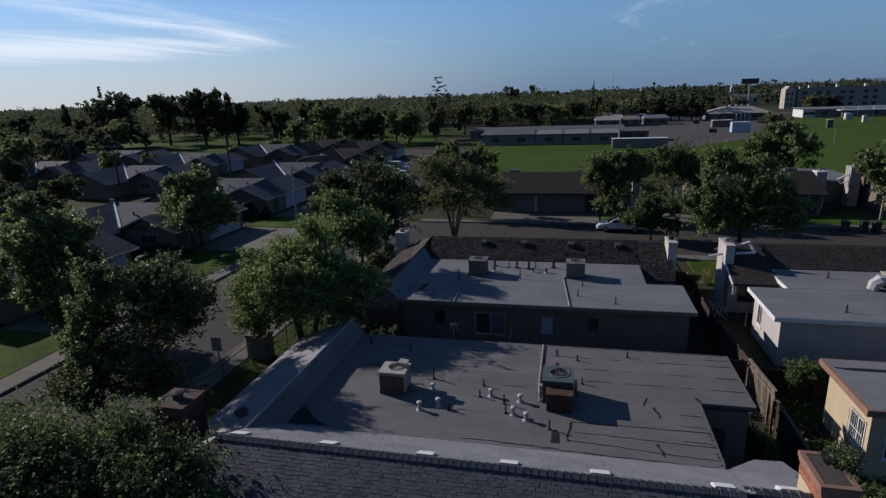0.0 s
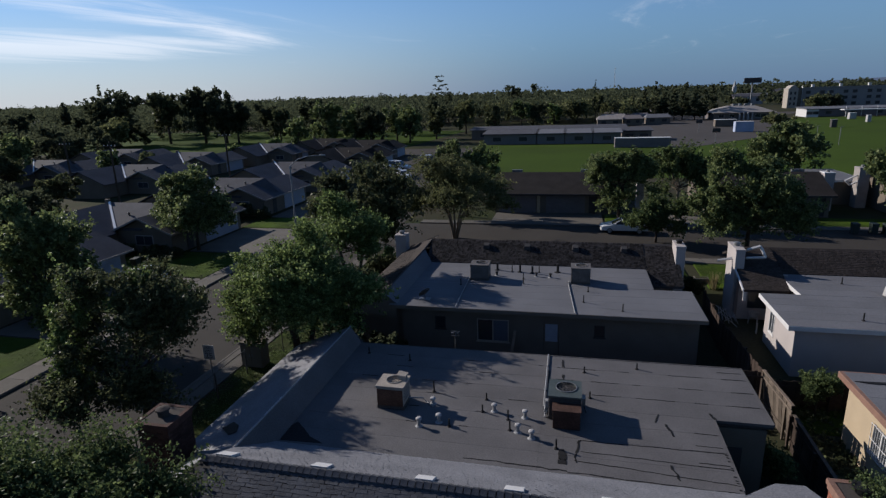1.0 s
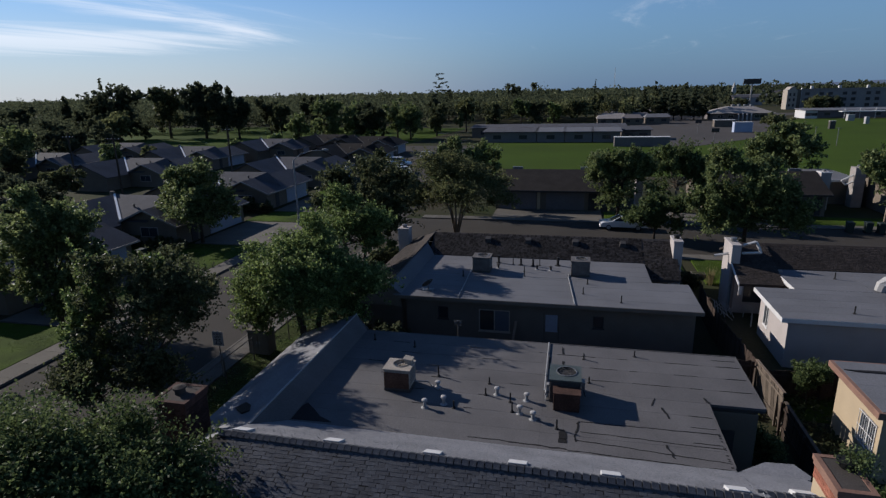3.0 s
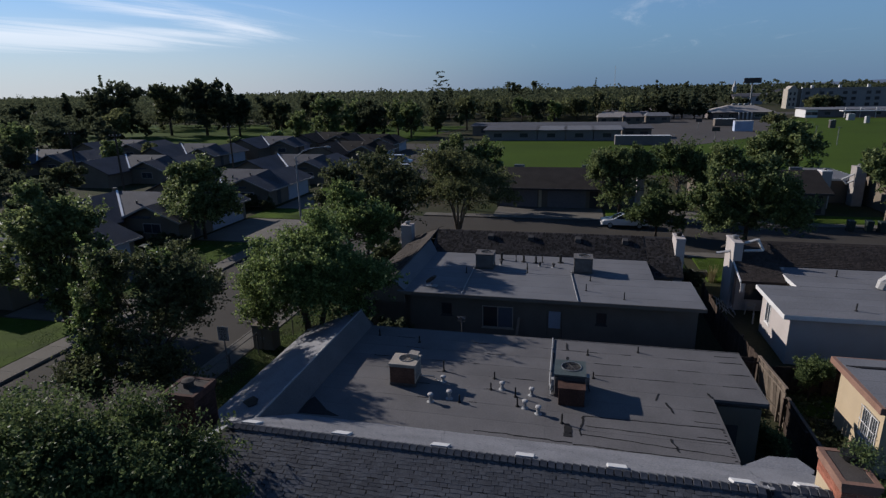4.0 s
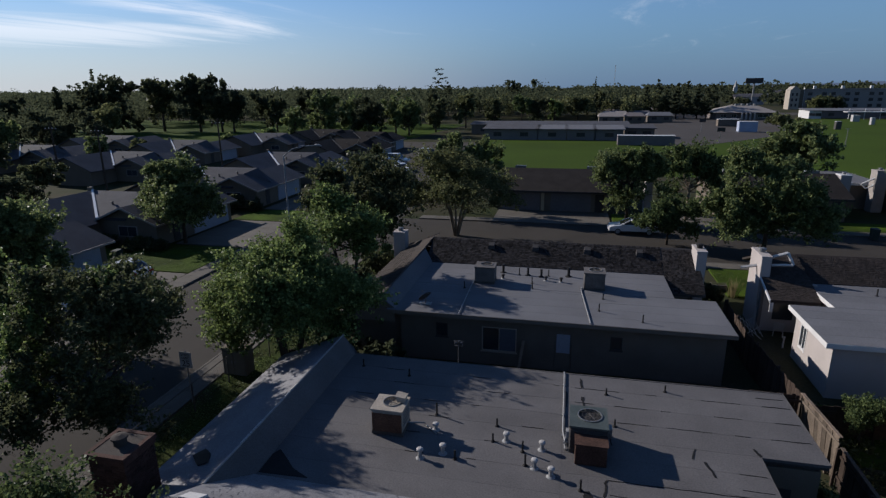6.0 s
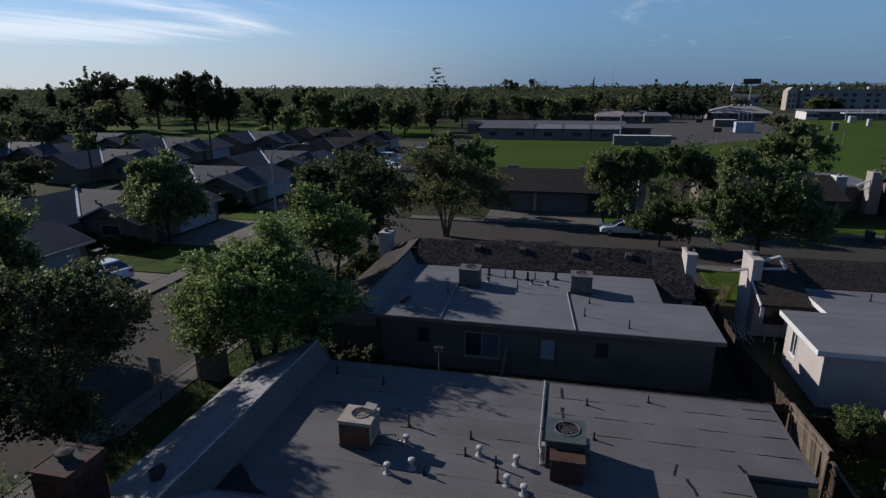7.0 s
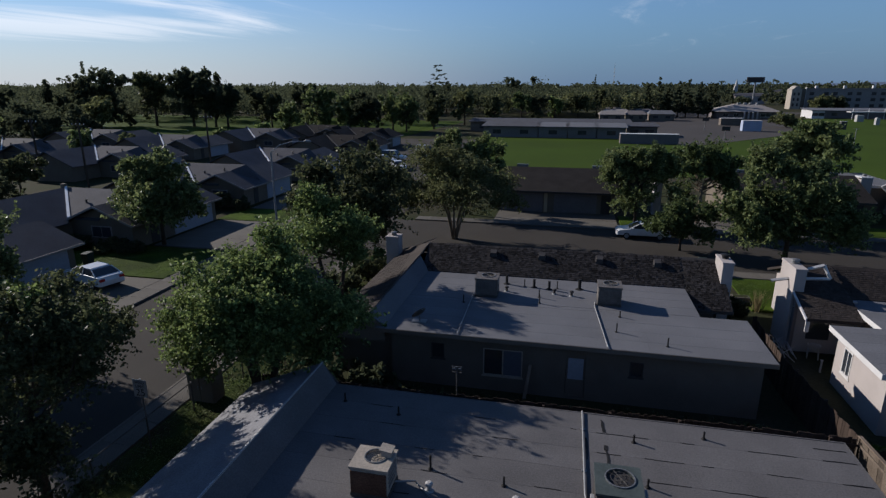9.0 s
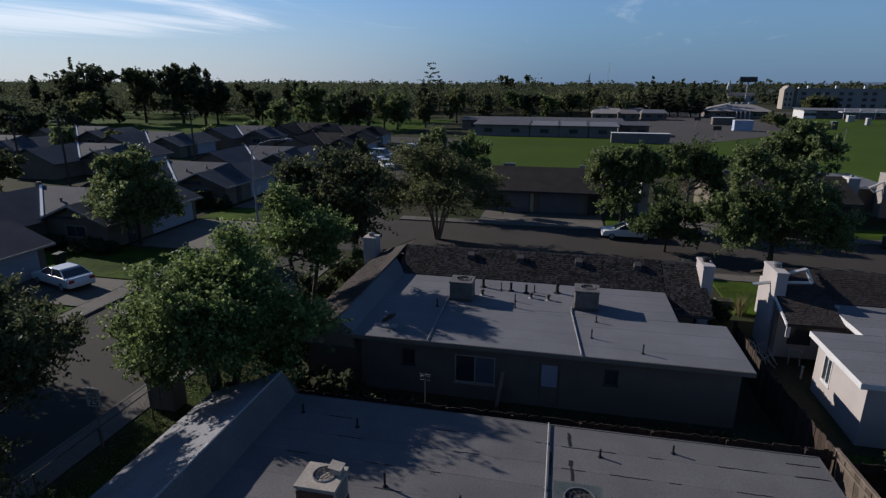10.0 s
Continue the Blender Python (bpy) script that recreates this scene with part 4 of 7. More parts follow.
# ---------------------------------------------------------------- yellow house
yellow = thing("house", "yellow stucco house with terracotta fascia and barred windows", "house", "street houses")
part("wall", wall_box(Shape(), 16.1, 19.75, 30, 23.2, 2.75, holes_s=[(16.6, 17.9, 0.9, 2.1)], holes_w=[(20.0, 21.1, 1.05, 2.15)]), STUCCO_YELLOW, yellow, "yellow stucco outer walls")
YZ = 2.98
part("flat_roof", Shape().slab([(15.75, 19.4, YZ), (30.4, 19.4, YZ), (30.4, 23.5, YZ), (15.75, 23.5, YZ)], 0.26), TRIM_ROSE, yellow, "terracotta fascia round the flat roof", bevel=0.02)
felt(yellow, 15.9, 19.5, 30.3, 23.4, YZ, FELT_WHITE, 0.98, (20.0, 25.0), seed=15)
# thin black strip along the far side of the flat roof
part("tar_strip", Shape().slab([(15.95, 22.62, YZ + 0.04), (16.4, 22.5, YZ + 0.04), (30.2, 22.46, YZ + 0.04), (30.2, 22.66, YZ + 0.04), (17.2, 22.68, YZ + 0.04)], 0.03), TAR, yellow, "black strip across the roof")
wv = window_w(yellow, 20.0, 21.1, 1.05, 2.15, 16.1)
for i in range(8):
    yy = 20.03 + i * 1.04 / 7
    part("security_bar", Shape().tube([(16.0, yy, 1.0), (16.0, yy, 2.2)], 0.012, 6), TRIM_WHITE, wv)
for zz in (1.02, 1.6, 2.18):
    part("security_bar", Shape().tube([(16.0, 19.97, zz), (16.0, 21.13, zz)], 0.014, 6), TRIM_WHITE, wv)
ws = window_s(yellow, 16.6, 17.9, 0.9, 2.1, 19.75)
for i in range(9):
    xx = 16.62 + i * 1.26 / 8
    part("security_bar", Shape().tube([(xx, 19.66, 0.85), (xx, 19.66, 2.15)], 0.012, 6), TRIM_WHITE, ws)

# ---------------------------------------------------------------- chimneys
chimney("red brick chimney with terracotta cap beside the shingle roof", 11.55, 12.35, 12.3, 13.7, 4.78, BRICK, TRIM_ROSE, True, flue=False, core=STUCCO_YELLOW, depth=0.62)
pot = thing("plant_pot", "dark round pot with trailing green plant on the chimney top", "plant pot")
part("bowl", Shape().tube([(12.05, 13.3, 4.76), (12.05, 13.3, 4.86), (12.05, 13.3, 4.98)], [0.12, 0.2, 0.23], 18), BLACK, pot)
pot_rng = np.random.default_rng(31)
pot_leaves = np.array([12.3, 13.3, 4.98]) + pot_rng.normal(size=(900, 3)) * np.array([0.2, 0.22, 0.11])
pot_leaves = pot_leaves[pot_leaves[:, 2] > 4.84]
part("plant", leaf_cloud("plant", pot_leaves, 0.032 + 0.02 * pot_rng.random(len(pot_leaves)), pot_rng), LEAF_A, pot)
# tree shade is put into this chimney's brick and mortar colours
chimney("dark brick chimney with a round flue among trees, shade in its colour", -7.6, 13.2, -6.5, 14.3, 4.55, BRICK_DARK, BRICK_DARK, True, core=MORTAR_DARK)
chimney("white stucco chimney on the brown roof", 11.72, 36.6, 12.26, 38.2, 4.42, STUCCO_WHITE, STUCCO_WHITE, flue_mat=BLACK)
chimney("white stucco chimney beside the house corner", -7.8, 40.2, -6.95, 41.1, 3.8, STUCCO_WHITE, STUCCO_WHITE)
chimney("tall white stucco chimney of the mauve house", 15.12, 36.5, 15.64, 38.5, 4.34, STUCCO_WHITE, STUCCO_WHITE)
br = thing("roof_brace", "white painted wooden brace frame beside the chimney", "brace")
def beam(parent, a, b, r, m=None):
    return part("beam", Shape().tube([a, b], r, 4), m or TRIM_WHITE, parent)
beam(br, (15.9, 37.2, 4.16), (16.62, 37.2, 4.42), 0.085)
beam(br, (16.62, 37.2, 4.42), (17.0, 37.2, 3.71), 0.085)
beam(br, (17.0, 37.2, 3.71), (15.9, 37.2, 3.64), 0.085)
beam(br, (15.2, 37.25, 3.6), (14.3, 37.25, 3.42), 0.085)


# ---------------------------------------------------------------- gabled houses along the side street
def gabled_house(label, m, roof=None):
    roof = roof or ROOF_BLUE
    """A garage wing whose gable looks down the street, a main ridge across it and a side wing, with a white valley flashing between them."""
    h = thing("house", label, "house", "gabled houses", at=m)
    w = Shape()
    wall_box(w, -3.0, 0.3, 3.0, 11.8, 2.2)
    w.hexa([(-3.0, 0.3, 2.2), (3.0, 0.3, 2.2), (3.0, 0.5, 2.2), (-3.0, 0.5, 2.2), (-0.05, 0.3, 3.52), (0.05, 0.3, 3.52), (0.05, 0.5, 3.52), (-0.05, 0.5, 3.52)])
    part("wall", w, STUCCO_TAN, h)
    part("main_wall", wall_box(Shape(), -11.4, -4.6, -3.05, 8.6, 2.15), STUCCO_TAN, h)
    part("end_gable", Shape().hexa([(-11.4, -4.6, 2.15), (-3.05, -4.6, 2.15), (-3.05, -4.4, 2.15), (-11.4, -4.4, 2.15), (-7.05, -4.6, 4.1), (-6.95, -4.6, 4.1), (-6.95, -4.4, 4.1), (-7.05, -4.4, 4.1)]), STUCCO_TAN, h)
    part("roof_slope", Shape().slab([(0, -0.3, 3.7), (3.55, -0.3, 2.2), (3.55, 12.3, 2.2), (0, 12.3, 3.7)], 0.12), roof, h)
    part("roof_slope", Shape().slab([(-3.5, -0.3, 2.2), (0, -0.3, 3.7), (0, 12.3, 3.7), (-3.5, 12.3, 2.2)], 0.12), roof, h)
    part("main_roof", Shape().slab([(-7.0, -5.0, 4.3), (-2.4, -5.0, 2.23), (-2.4, -0.5, 2.23), (-3.0, 0.1, 2.5), (-7.0, 4.2, 4.3)], 0.12), roof, h, "shaded shingle slope of the side wing")
    part("main_roof", Shape().slab([(-11.9, -5.0, 2.1), (-7.0, -5.0, 4.3), (-7.0, 4.2, 4.3), (-11.9, 9.0, 2.1)], 0.12), roof, h)
    part("main_roof", Shape().slab([(-2.98, 0.1, 2.5), (0, 0.1, 2.5), (0, 2.9, 3.74), (1.2, 4.2, 4.3), (-6.96, 4.2, 4.3)], 0.12), roof, h, "sunlit shingle slope")
    part("main_roof", Shape().slab([(-6.96, 4.22, 4.3), (1.2, 4.22, 4.3), (0, 9.0, 2.2), (-11.8, 9.05, 2.1)], 0.12), roof, h)
    part("ridge_end", Shape().slab([(-0.05, 2.7, 3.66), (2.9, 4.2, 2.52), (1.2, 4.2, 4.3)], 0.06).slab([(1.2, 4.2, 4.3), (2.9, 4.2, 2.52), (-0.05, 5.9, 3.66)], 0.06), roof, h)
    part("valley_flashing", Shape().hexa([(-7.08, 4.14, 4.28), (-6.94, 4.28, 4.28), (-2.9, 0.2, 2.5), (-3.06, 0.04, 2.5), (-7.08, 4.14, 4.4), (-6.94, 4.28, 4.4), (-2.9, 0.2, 2.62), (-3.06, 0.04, 2.62)]), SIGN_WHITE if roof is ROOF_BLUE else DULL_STEEL, h, "metal valley flashing")
    for a, b in (((-3.5, 2.2), (0, 3.7)), ((0, 3.7), (3.55, 2.2))):
        part("rake_trim", Shape().hexa([(a[0], -0.36, a[1] - 0.14), (b[0], -0.36, b[1] - 0.14), (b[0], -0.3, b[1] - 0.14), (a[0], -0.3, a[1] - 0.14),
                                        (a[0], -0.36, a[1] + 0.03), (b[0], -0.36, b[1] + 0.03), (b[0], -0.3, b[1] + 0.03), (a[0], -0.3, a[1] + 0.03)]), TRIM_TAN, h)
    part("eave_trim", Shape().box(3.53, -0.3, 2.04, 3.59, 12.3, 2.2), TRIM_TAN, h)
    g = part("garage_door", Shape().box(3.0, 5.4, 0.05, 3.06, 11.2, 2.0), BLIND, h, "white panelled garage door")
    for i in range(4):
        part("panel", Shape().box(3.06, 5.5, 0.1 + i * 0.47, 3.085, 11.1, 0.52 + i * 0.47), BLIND, g)
    part("entry_door", Shape().box(3.0, 2.4, 0.05, 3.05, 3.3, 2.0), TRIM_DARK, h)
    win = part("window", Shape().box(-1.0, 0.23, 0.9, 1.0, 0.29, 1.9), TRIM_TAN, h)
    part("pane", Shape().box(-0.9, 0.215, 0.98, -0.03, 0.23, 1.82), GLASS_DARK, win)
    part("pane", Shape().box(0.03, 0.215, 0.98, 0.9, 0.23, 1.82), GLASS_DARK, win)
    part("roof_vent", Shape().tube([(-3.0, 2.2, 3.3), (-3.0, 2.2, 3.62), (-3.0, 2.2, 3.64), (-3.0, 2.2, 3.72)], [0.08, 0.08, 0.15, 0.1], 8), DULL_STEEL, h)
    part("roof_vent", Shape().tube([(-0.8, 2.8, 3.6), (-0.8, 2.8, 3.92), (-0.8, 2.8, 3.94), (-0.8, 2.8, 4.02)], [0.08, 0.08, 0.15, 0.1], 8), DULL_STEEL, h)
    part("flue_box", Shape().box(-7.4, 4.0, 4.1, -7.0, 4.4, 4.62), STUCCO_TAN, h, bevel=0.03)
    return h


row_label = "tan stucco house with low gabled grey shingle roof"
first = gabled_house(row_label, pose(-34.7, 44.9, 0))
for hx, hy in ((-34.4, 9.6), (-34.5, 27.3), (-35.1, 62.5), (-35.5, 80.5), (-62.7, 78.0), (-67.6, 99.0), (-90, 86), (-92, 108), (-60, 118)):
    copy_thing(first, pose(hx, hy, 0))
brown = gabled_house("tan stucco house with low gabled dark brown roof", pose(-35.5, 105.0, 0), SHINGLE_DARK)
for hx, hy in ((-38.5, 124.0), (-52.0, 131.0)):
    copy_thing(brown, pose(hx, hy, 0))


# ---------------------------------------------------------------- houses across the street
def street_house(label, m):
    h = thing("house", label, "house", "houses across the street", at=m)
    part("wall", wall_box(Shape(), 0, 0, 12.3, 10.5, 2.45, holes_s=[(0.35, 4.85, 0.06, 2.1), (6.05, 10.5, 0.06, 2.1), (10.95, 11.9, 0.06, 2.1)]), STUCCO_TAN, h)
    part("roof_slope", Shape().slab([(-0.4, -0.6, 2.45), (12.7, -0.6, 2.45), (12.7, 5.0, 4.25), (-0.4, 5.0, 4.25)], 0.14), SHINGLE_DARK, h, "dark brown shingle roof slope")
    part("roof_slope", Shape().slab([(-0.4, 5.0, 4.25), (12.7, 5.0, 4.25), (12.7, 11, 2.4), (-0.4, 11, 2.4)], 0.14), SHINGLE_DARK, h)
    for gx in (0.0, 12.14):
        part("gable", Shape().hexa([(gx, 0.1, 2.4), (gx + 0.16, 0.1, 2.4), (gx + 0.16, 10.4, 2.4), (gx, 10.4, 2.4), (gx, 4.98, 4.1), (gx + 0.16, 4.98, 4.1), (gx + 0.16, 5.02, 4.1), (gx, 5.02, 4.1)]), STUCCO_TAN, h)
    part("eave_trim", Shape().box(-0.4, -0.66, 2.25, 12.7, -0.6, 2.46), TRIM_DARK, h)
    for a, b in ((0.35, 4.85), (6.05, 10.5)):
        g = part("garage_door", Shape().box(a, 0.08, 0.06, b, 0.13, 2.1), GARAGE, h, "pale panelled garage door")
        for i in range(4):
            part("panel", Shape().box(a + 0.08, 0.055, 0.12 + i * 0.5, b - 0.08, 0.08, 0.53 + i * 0.5), GARAGE, g)
    part("post", Shape().box(5.0, -0.12, 0, 5.35, 0.1, 2.45), STUCCO_YELLOW, h, "tan post between the garages")
    part("entry_door", Shape().box(10.95, 0.1, 0.06, 11.9, 0.15, 2.1), TRIM_DARK, h)
    for vx in (1.5, 10.0):
        part("roof_vent", Shape().box(vx, 5.2, 4.1, vx + 1.3, 5.6, 4.5), GREY_METAL, h)
    return h


sh1 = street_house("tan house with brown shingle roof and two garages", pose(-3.8, 67.1, 0))
for hx in (19.7, 38.6, 56.5, 74):
    copy_thing(sh1, pose(hx, 67.1, 0))
chimney("white stucco chimney across the street", 32.55, 70.8, 33.6, 72.2, 4.3, STUCCO_WHITE, TRIM_WHITE)
chimney("white stucco chimney behind the street tree", 12.5, 68.4, 13.3, 69.6, 4.3, STUCCO_WHITE, TRIM_WHITE)
chimney("tan stucco chimney across the street", 36.7, 72.6, 37.8, 74.0, 4.6, TRIM_TAN, TRIM_TAN)
wing = thing("house", "low flat-roofed house wing with white fascia between chimneys", "house", "houses across the street")
part("wall", wall_box(Shape(), 33.9, 74.6, 38.3, 84, 2.7), STUCCO_TAN, wing)
part("flat_roof", Shape().box(33.7, 74.3, 2.7, 38.45, 84.3, 2.95), TRIM_WHITE, wing, "white fascia board round the flat roof")
part("felt_cover", Shape().box(33.8, 74.4, 2.95, 38.35, 84.2, 2.97), FELT_WHITE, wing)
side = thing("roof_brace", "white painted wooden brace frame beside the tan chimney", "brace")
for pa, pb in (((36.7, 72.9, 3.75), (35.5, 72.9, 3.1)), ((35.5, 72.9, 3.1), (36.0, 72.9, 2.6)), ((36.0, 72.9, 2.6), (36.7, 72.9, 3.0))):
    part("beam", Shape().tube([pa, pb], 0.1, 4), TRIM_WHITE, side)


# ---------------------------------------------------------------- rooftop machines
def ac_unit(label, x0, y0, x1, y1, z0, z1, cabinet, top, front):
    u = thing("air_conditioner", label, "air conditioner", "rooftop units")
    cx, cy = (x0 + x1) / 2, (y0 + y1) / 2
    part("base", Shape().box(x0 - 0.015, y0 - 0.015, z0, x1 + 0.015, y1 + 0.015, z0 + 0.12), DULL_STEEL, u, bevel=0.01)
    part("cabinet", Shape().box(x0, y0, z0 + 0.12, x1, y1, z1 - 0.06), cabinet, u, bevel=0.02)
    part("front_panel", Shape().box(x0 + 0.015, y0 - 0.03, z0 + 0.13, x1 - 0.015, y0 - 0.002, z1 - 0.13), front, u, "rust-brown front panel", bevel=0.008)
    for i in range(5):
        part("louvre", Shape().box(x1 + 0.001, y0 + 0.12, z0 + 0.3 + i * 0.12, x1 + 0.02, y1 - 0.12, z0 + 0.35 + i * 0.12), GREY_METAL, u)
    r = min(x1 - x0, y1 - y0) * 0.33
    fx, fy = cx + 0.04, cy + 0.08
    # top sheet with a round opening
    sh = Shape()
    n = 24
    edge, hole = [], []
    for s in range(n):
        w = 2 * math.pi * s / n
        c, d = math.cos(w), math.sin(w)
        k = 1 / max(abs(c), abs(d))
        ex, ey = cx + c * k * ((x1 - x0) / 2 + 0.03), cy + d * k * ((y1 - y0) / 2 + 0.03)
        edge.append((ex, ey)); hole.append((fx + c * r, fy + d * r))
    i0 = len(sh.v)
    for z in (z1 - 0.06, z1):
        sh.v += [(a, b, z) for a, b in edge] + [(a, b, z) for a, b in hole]
    for s in range(n):
        t = (s + 1) % n
        E0, H0, E1, H1 = i0, i0 + n, i0 + 2 * n, i0 + 3 * n
        sh.f += [(E1 + s, E1 + t, H1 + t, H1 + s), (E0 + t, E0 + s, H0 + s, H0 + t), (E0 + s, E0 + t, E1 + t, E1 + s), (H0 + t, H0 + s, H1 + s, H1 + t)]
    part("top_panel", sh, top, u)
    part("fan_well", Shape().tube([(fx, fy, z1 - 0.32), (fx, fy, z1 - 0.3)], r * 1.0, 20), BLACK, u)
    part("fan_guard", Shape().ring((fx, fy, z1), r * 0.96, r * 1.05, 0.025, 24), GREY_METAL, u)
    fan = part("fan", Shape().tube([(fx, fy, z1 - 0.26), (fx, fy, z1 - 0.1)], 0.07, 10), DULL_STEEL, u)
    for b in range(3):
        w = b * 2.094 + 0.4
        a, c = Vector((math.cos(w), math.sin(w), 0)), Vector((-math.sin(w), math.cos(w), 0))
        o = Vector((fx, fy, z1 - 0.17))
        p = [o + a * 0.06 - c * 0.06, o + a * r * 0.9 - c * 0.16, o + a * r * 0.9 + c * 0.14 + Vector((0, 0, 0.07)), o + a * 0.06 + c * 0.06 + Vector((0, 0, 0.04))]
        part("blade", Shape().hexa([q - Vector((0, 0, 0.008)) for q in p] + p), DULL_STEEL, fan)
    for rr in (0.35, 0.65):
        part("guard_ring", Shape().ring((fx, fy, z1 + 0.012), r * rr - 0.006, r * rr + 0.006, 0.01, 20), DULL_STEEL, u)
    for b in range(6):
        w = b * math.pi / 6
        part("guard_wire", Shape().tube([(fx - r * math.cos(w), fy - r * math.sin(w), z1 + 0.02), (fx + r * math.cos(w), fy + r * math.sin(w), z1 + 0.02)], 0.004, 4), DULL_STEEL, u)
    return u


u1 = ac_unit("weathered beige rooftop air conditioner with rusty front panel", -1.42, 17.72, -0.42, 18.6, NZ + 0.02, 3.92, BEIGE, BEIGE, RUST)
part("control_box", Shape().box(-0.74, 18.22, 3.92, -0.46, 18.5, 4.08), BEIGE, u1, bevel=0.015)
part("control_box_cover", Shape().hexa([(-0.8, 18.24, 4.08), (-0.44, 18.2, 4.08), (-0.42, 18.5, 4.08), (-0.78, 18.54, 4.08), (-0.8, 18.24, 4.12), (-0.44, 18.2, 4.1), (-0.42, 18.5, 4.12), (-0.78, 18.54, 4.15)]), BEIGE, u1)
part("drain_line", Shape().tube([(-0.38, 18.2, 3.25), (0.1, 18.5, 3.12), (0.15, 18.5, 3.03), (0.6, 18.1, 3.02)], 0.025, 6), GREY_METAL, u1)
u2 = ac_unit("grey-green rooftop air conditioner with brown duct in front", 4.72, 18.05, 5.8, 19.2, NZ + 0.02, 3.92, TRIM_DARK, GREEN_METAL, TRIM_DARK)
part("duct", Shape().box(4.88, 17.47, NZ + 0.02, 5.78, 18.0, 3.68), RUST_DARK, u2, "dark rust-brown sheet-metal duct", bevel=0.02)
part("duct_rim", Shape().box(4.85, 17.44, 3.68, 5.81, 18.0, 3.71), RUST_DARK, u2)
part("cable_box", Shape().box(4.6, 18.2, 3.35, 4.7, 18.4, 3.6), GALV, u2, bevel=0.01)
part("pipe_drop", Shape().tube([(4.62, 18.3, 3.35), (4.58, 18.3, 3.1), (4.6, 18.1, 3.04)], 0.03, 6), GALV, u2)
part("side_box", Shape().box(5.84, 18.4, 3.4, 5.96, 18.7, 3.7), GREY_METAL, u2, bevel=0.01)
part("cable", Shape().tube([(5.9, 18.6, 3.4), (5.95, 18.65, 3.15), (6.0, 18.6, 3.03)], 0.02, 6), BLACK, u2)
ac_unit("grey rooftop air conditioner on the pale roof", -0.67, 32.85, 0.43, 33.9, FZ + 0.02, 3.92, CABINET_GREY, CABINET_GREY, CABINET_GREY)
ac_unit("grey rooftop air conditioner on the pale roof", 5.36, 32.9, 6.45, 33.95, FZ + 0.02, 3.92, CABINET_GREY, CABINET_GREY, CABINET_GREY)
u5 = ac_unit("cream rooftop cooler with a bulging white duct elbow", 22.5, 32.9, 23.6, 33.9, PZ + 0.14, 3.72, GREY_METAL, BEIGE, DULL_STEEL)
part("duct_elbow", Shape().tube([(22.5, 33.4, PZ + 0.56), (22.3, 33.4, PZ + 0.54), (22.06, 33.4, PZ + 0.36), (22.0, 33.4, PZ + 0.01)], [0.34, 0.37, 0.33, 0.3], 8), PLASTIC, u5, "white sheet-metal duct elbow", bevel=0.015)
for lx in (22.56, 23.5):
    for ly in (32.98, 33.82):
        part("leg", Shape().tube([(lx, ly, PZ), (lx, ly, PZ + 0.2)], 0.03, 6), DULL_STEEL, u5)


def mushroom(x, y, z, h, r=0.056, m=None):
    v = thing("roof_vent_cap", "dark capped vent pipe on the pale roof" if m else "white capped vent pipe on the felt roof", "roof vent", "capped vents")
    part("pipe", Shape().tube([(x, y, z - 0.02), (x, y, z + h)], [r * 1.25, r], 12), m or GALV, v)
    part("cap", Shape().tube([(x, y, z + h - 0.03), (x, y, z + h + 0.0), (x, y, z + h + 0.045), (x, y, z + h + 0.07)], [r * 1.6, r * 1.9, r * 1.75, r * 0.9], 14), m or PLASTIC, v)
    part("collar", Shape().tube([(x, y, z), (x, y, z + 0.04)], [r * 2.4, r * 1.4], 12), GALV, v)
    return v


for vx, vy, vh in ((0.39, 16.84, 0.28), (1.01, 17.18, 0.28), (0.52, 18.34, 0.2), (2.81, 18.2, 0.25), (3.75, 17.06, 0.26), (4.23, 16.78, 0.25), (3.92, 17.97, 0.25)):
    mushroom(vx, vy, NZ + 0.01, vh)
for vx, vy in ((0.82, 33.95), (3.26, 34.05), (4.12, 33.95)):
    mushroom(vx, vy, FZ + 0.01, 0.22, m=TRIM_DARK)


def stub(x, y, z, h, r=0.03):
    v = thing("vent_pipe", "short dark iron vent pipe on the roof", "vent pipe", "vent pipes")
    part("pipe", Shape().tube([(x, y, z - 0.02), (x, y, z + h)], r, 8), BLACK, v)
    part("boot", Shape().tube([(x, y, z), (x, y, z + 0.05)], [r * 2.6, r * 1.3], 10), TAR, v)
    return v


for vx, vy, vh in ((1.42, 17.0, 0.3), (2.42, 18.95, 0.28), (2.4, 18.1, 0.28), (3.48, 17.13, 0.38), (5.04, 16.36, 0.35), (5.98, 21.68, 0.26), (8.05, 22.3, 0.26), (6.15, 19.7, 0.26), (3.35, 17.75, 0.38), (-3.3, 22.0, 0.3), (-1.3, 21.6, 0.3), (0.35, 19.2, 0.45)):
    stub(vx, vy, NZ + 0.01, vh)
for vx, vy, vh, vr in ((0.7, 35.1, 0.5, 0.075), (2.18, 34.85, 0.45, 0.07), (2.97, 34.7, 0.45, 0.07), (4.53, 35.05, 0.55, 0.085), (1.67, 34.9, 0.4, 0.03), (3.38, 34.9, 0.4, 0.03), (2.52, 33.4, 0.4, 0.03), (2.59, 32.6, 0.45, 0.03), (6.05, 29.9, 0.4, 0.03), (8.0, 28.85, 0.4, 0.03), (6.32, 31.65, 0.3, 0.03), (-1.09, 31.95, 0.4, 0.03)):
    stub(vx, vy, FZ + 0.01, vh, vr)
for vx, vy in ((20.5, 35.3), (19.2, 29.6), (24, 34.5)):
    stub(vx, vy, PZ + 0.01, 0.4, 0.035)


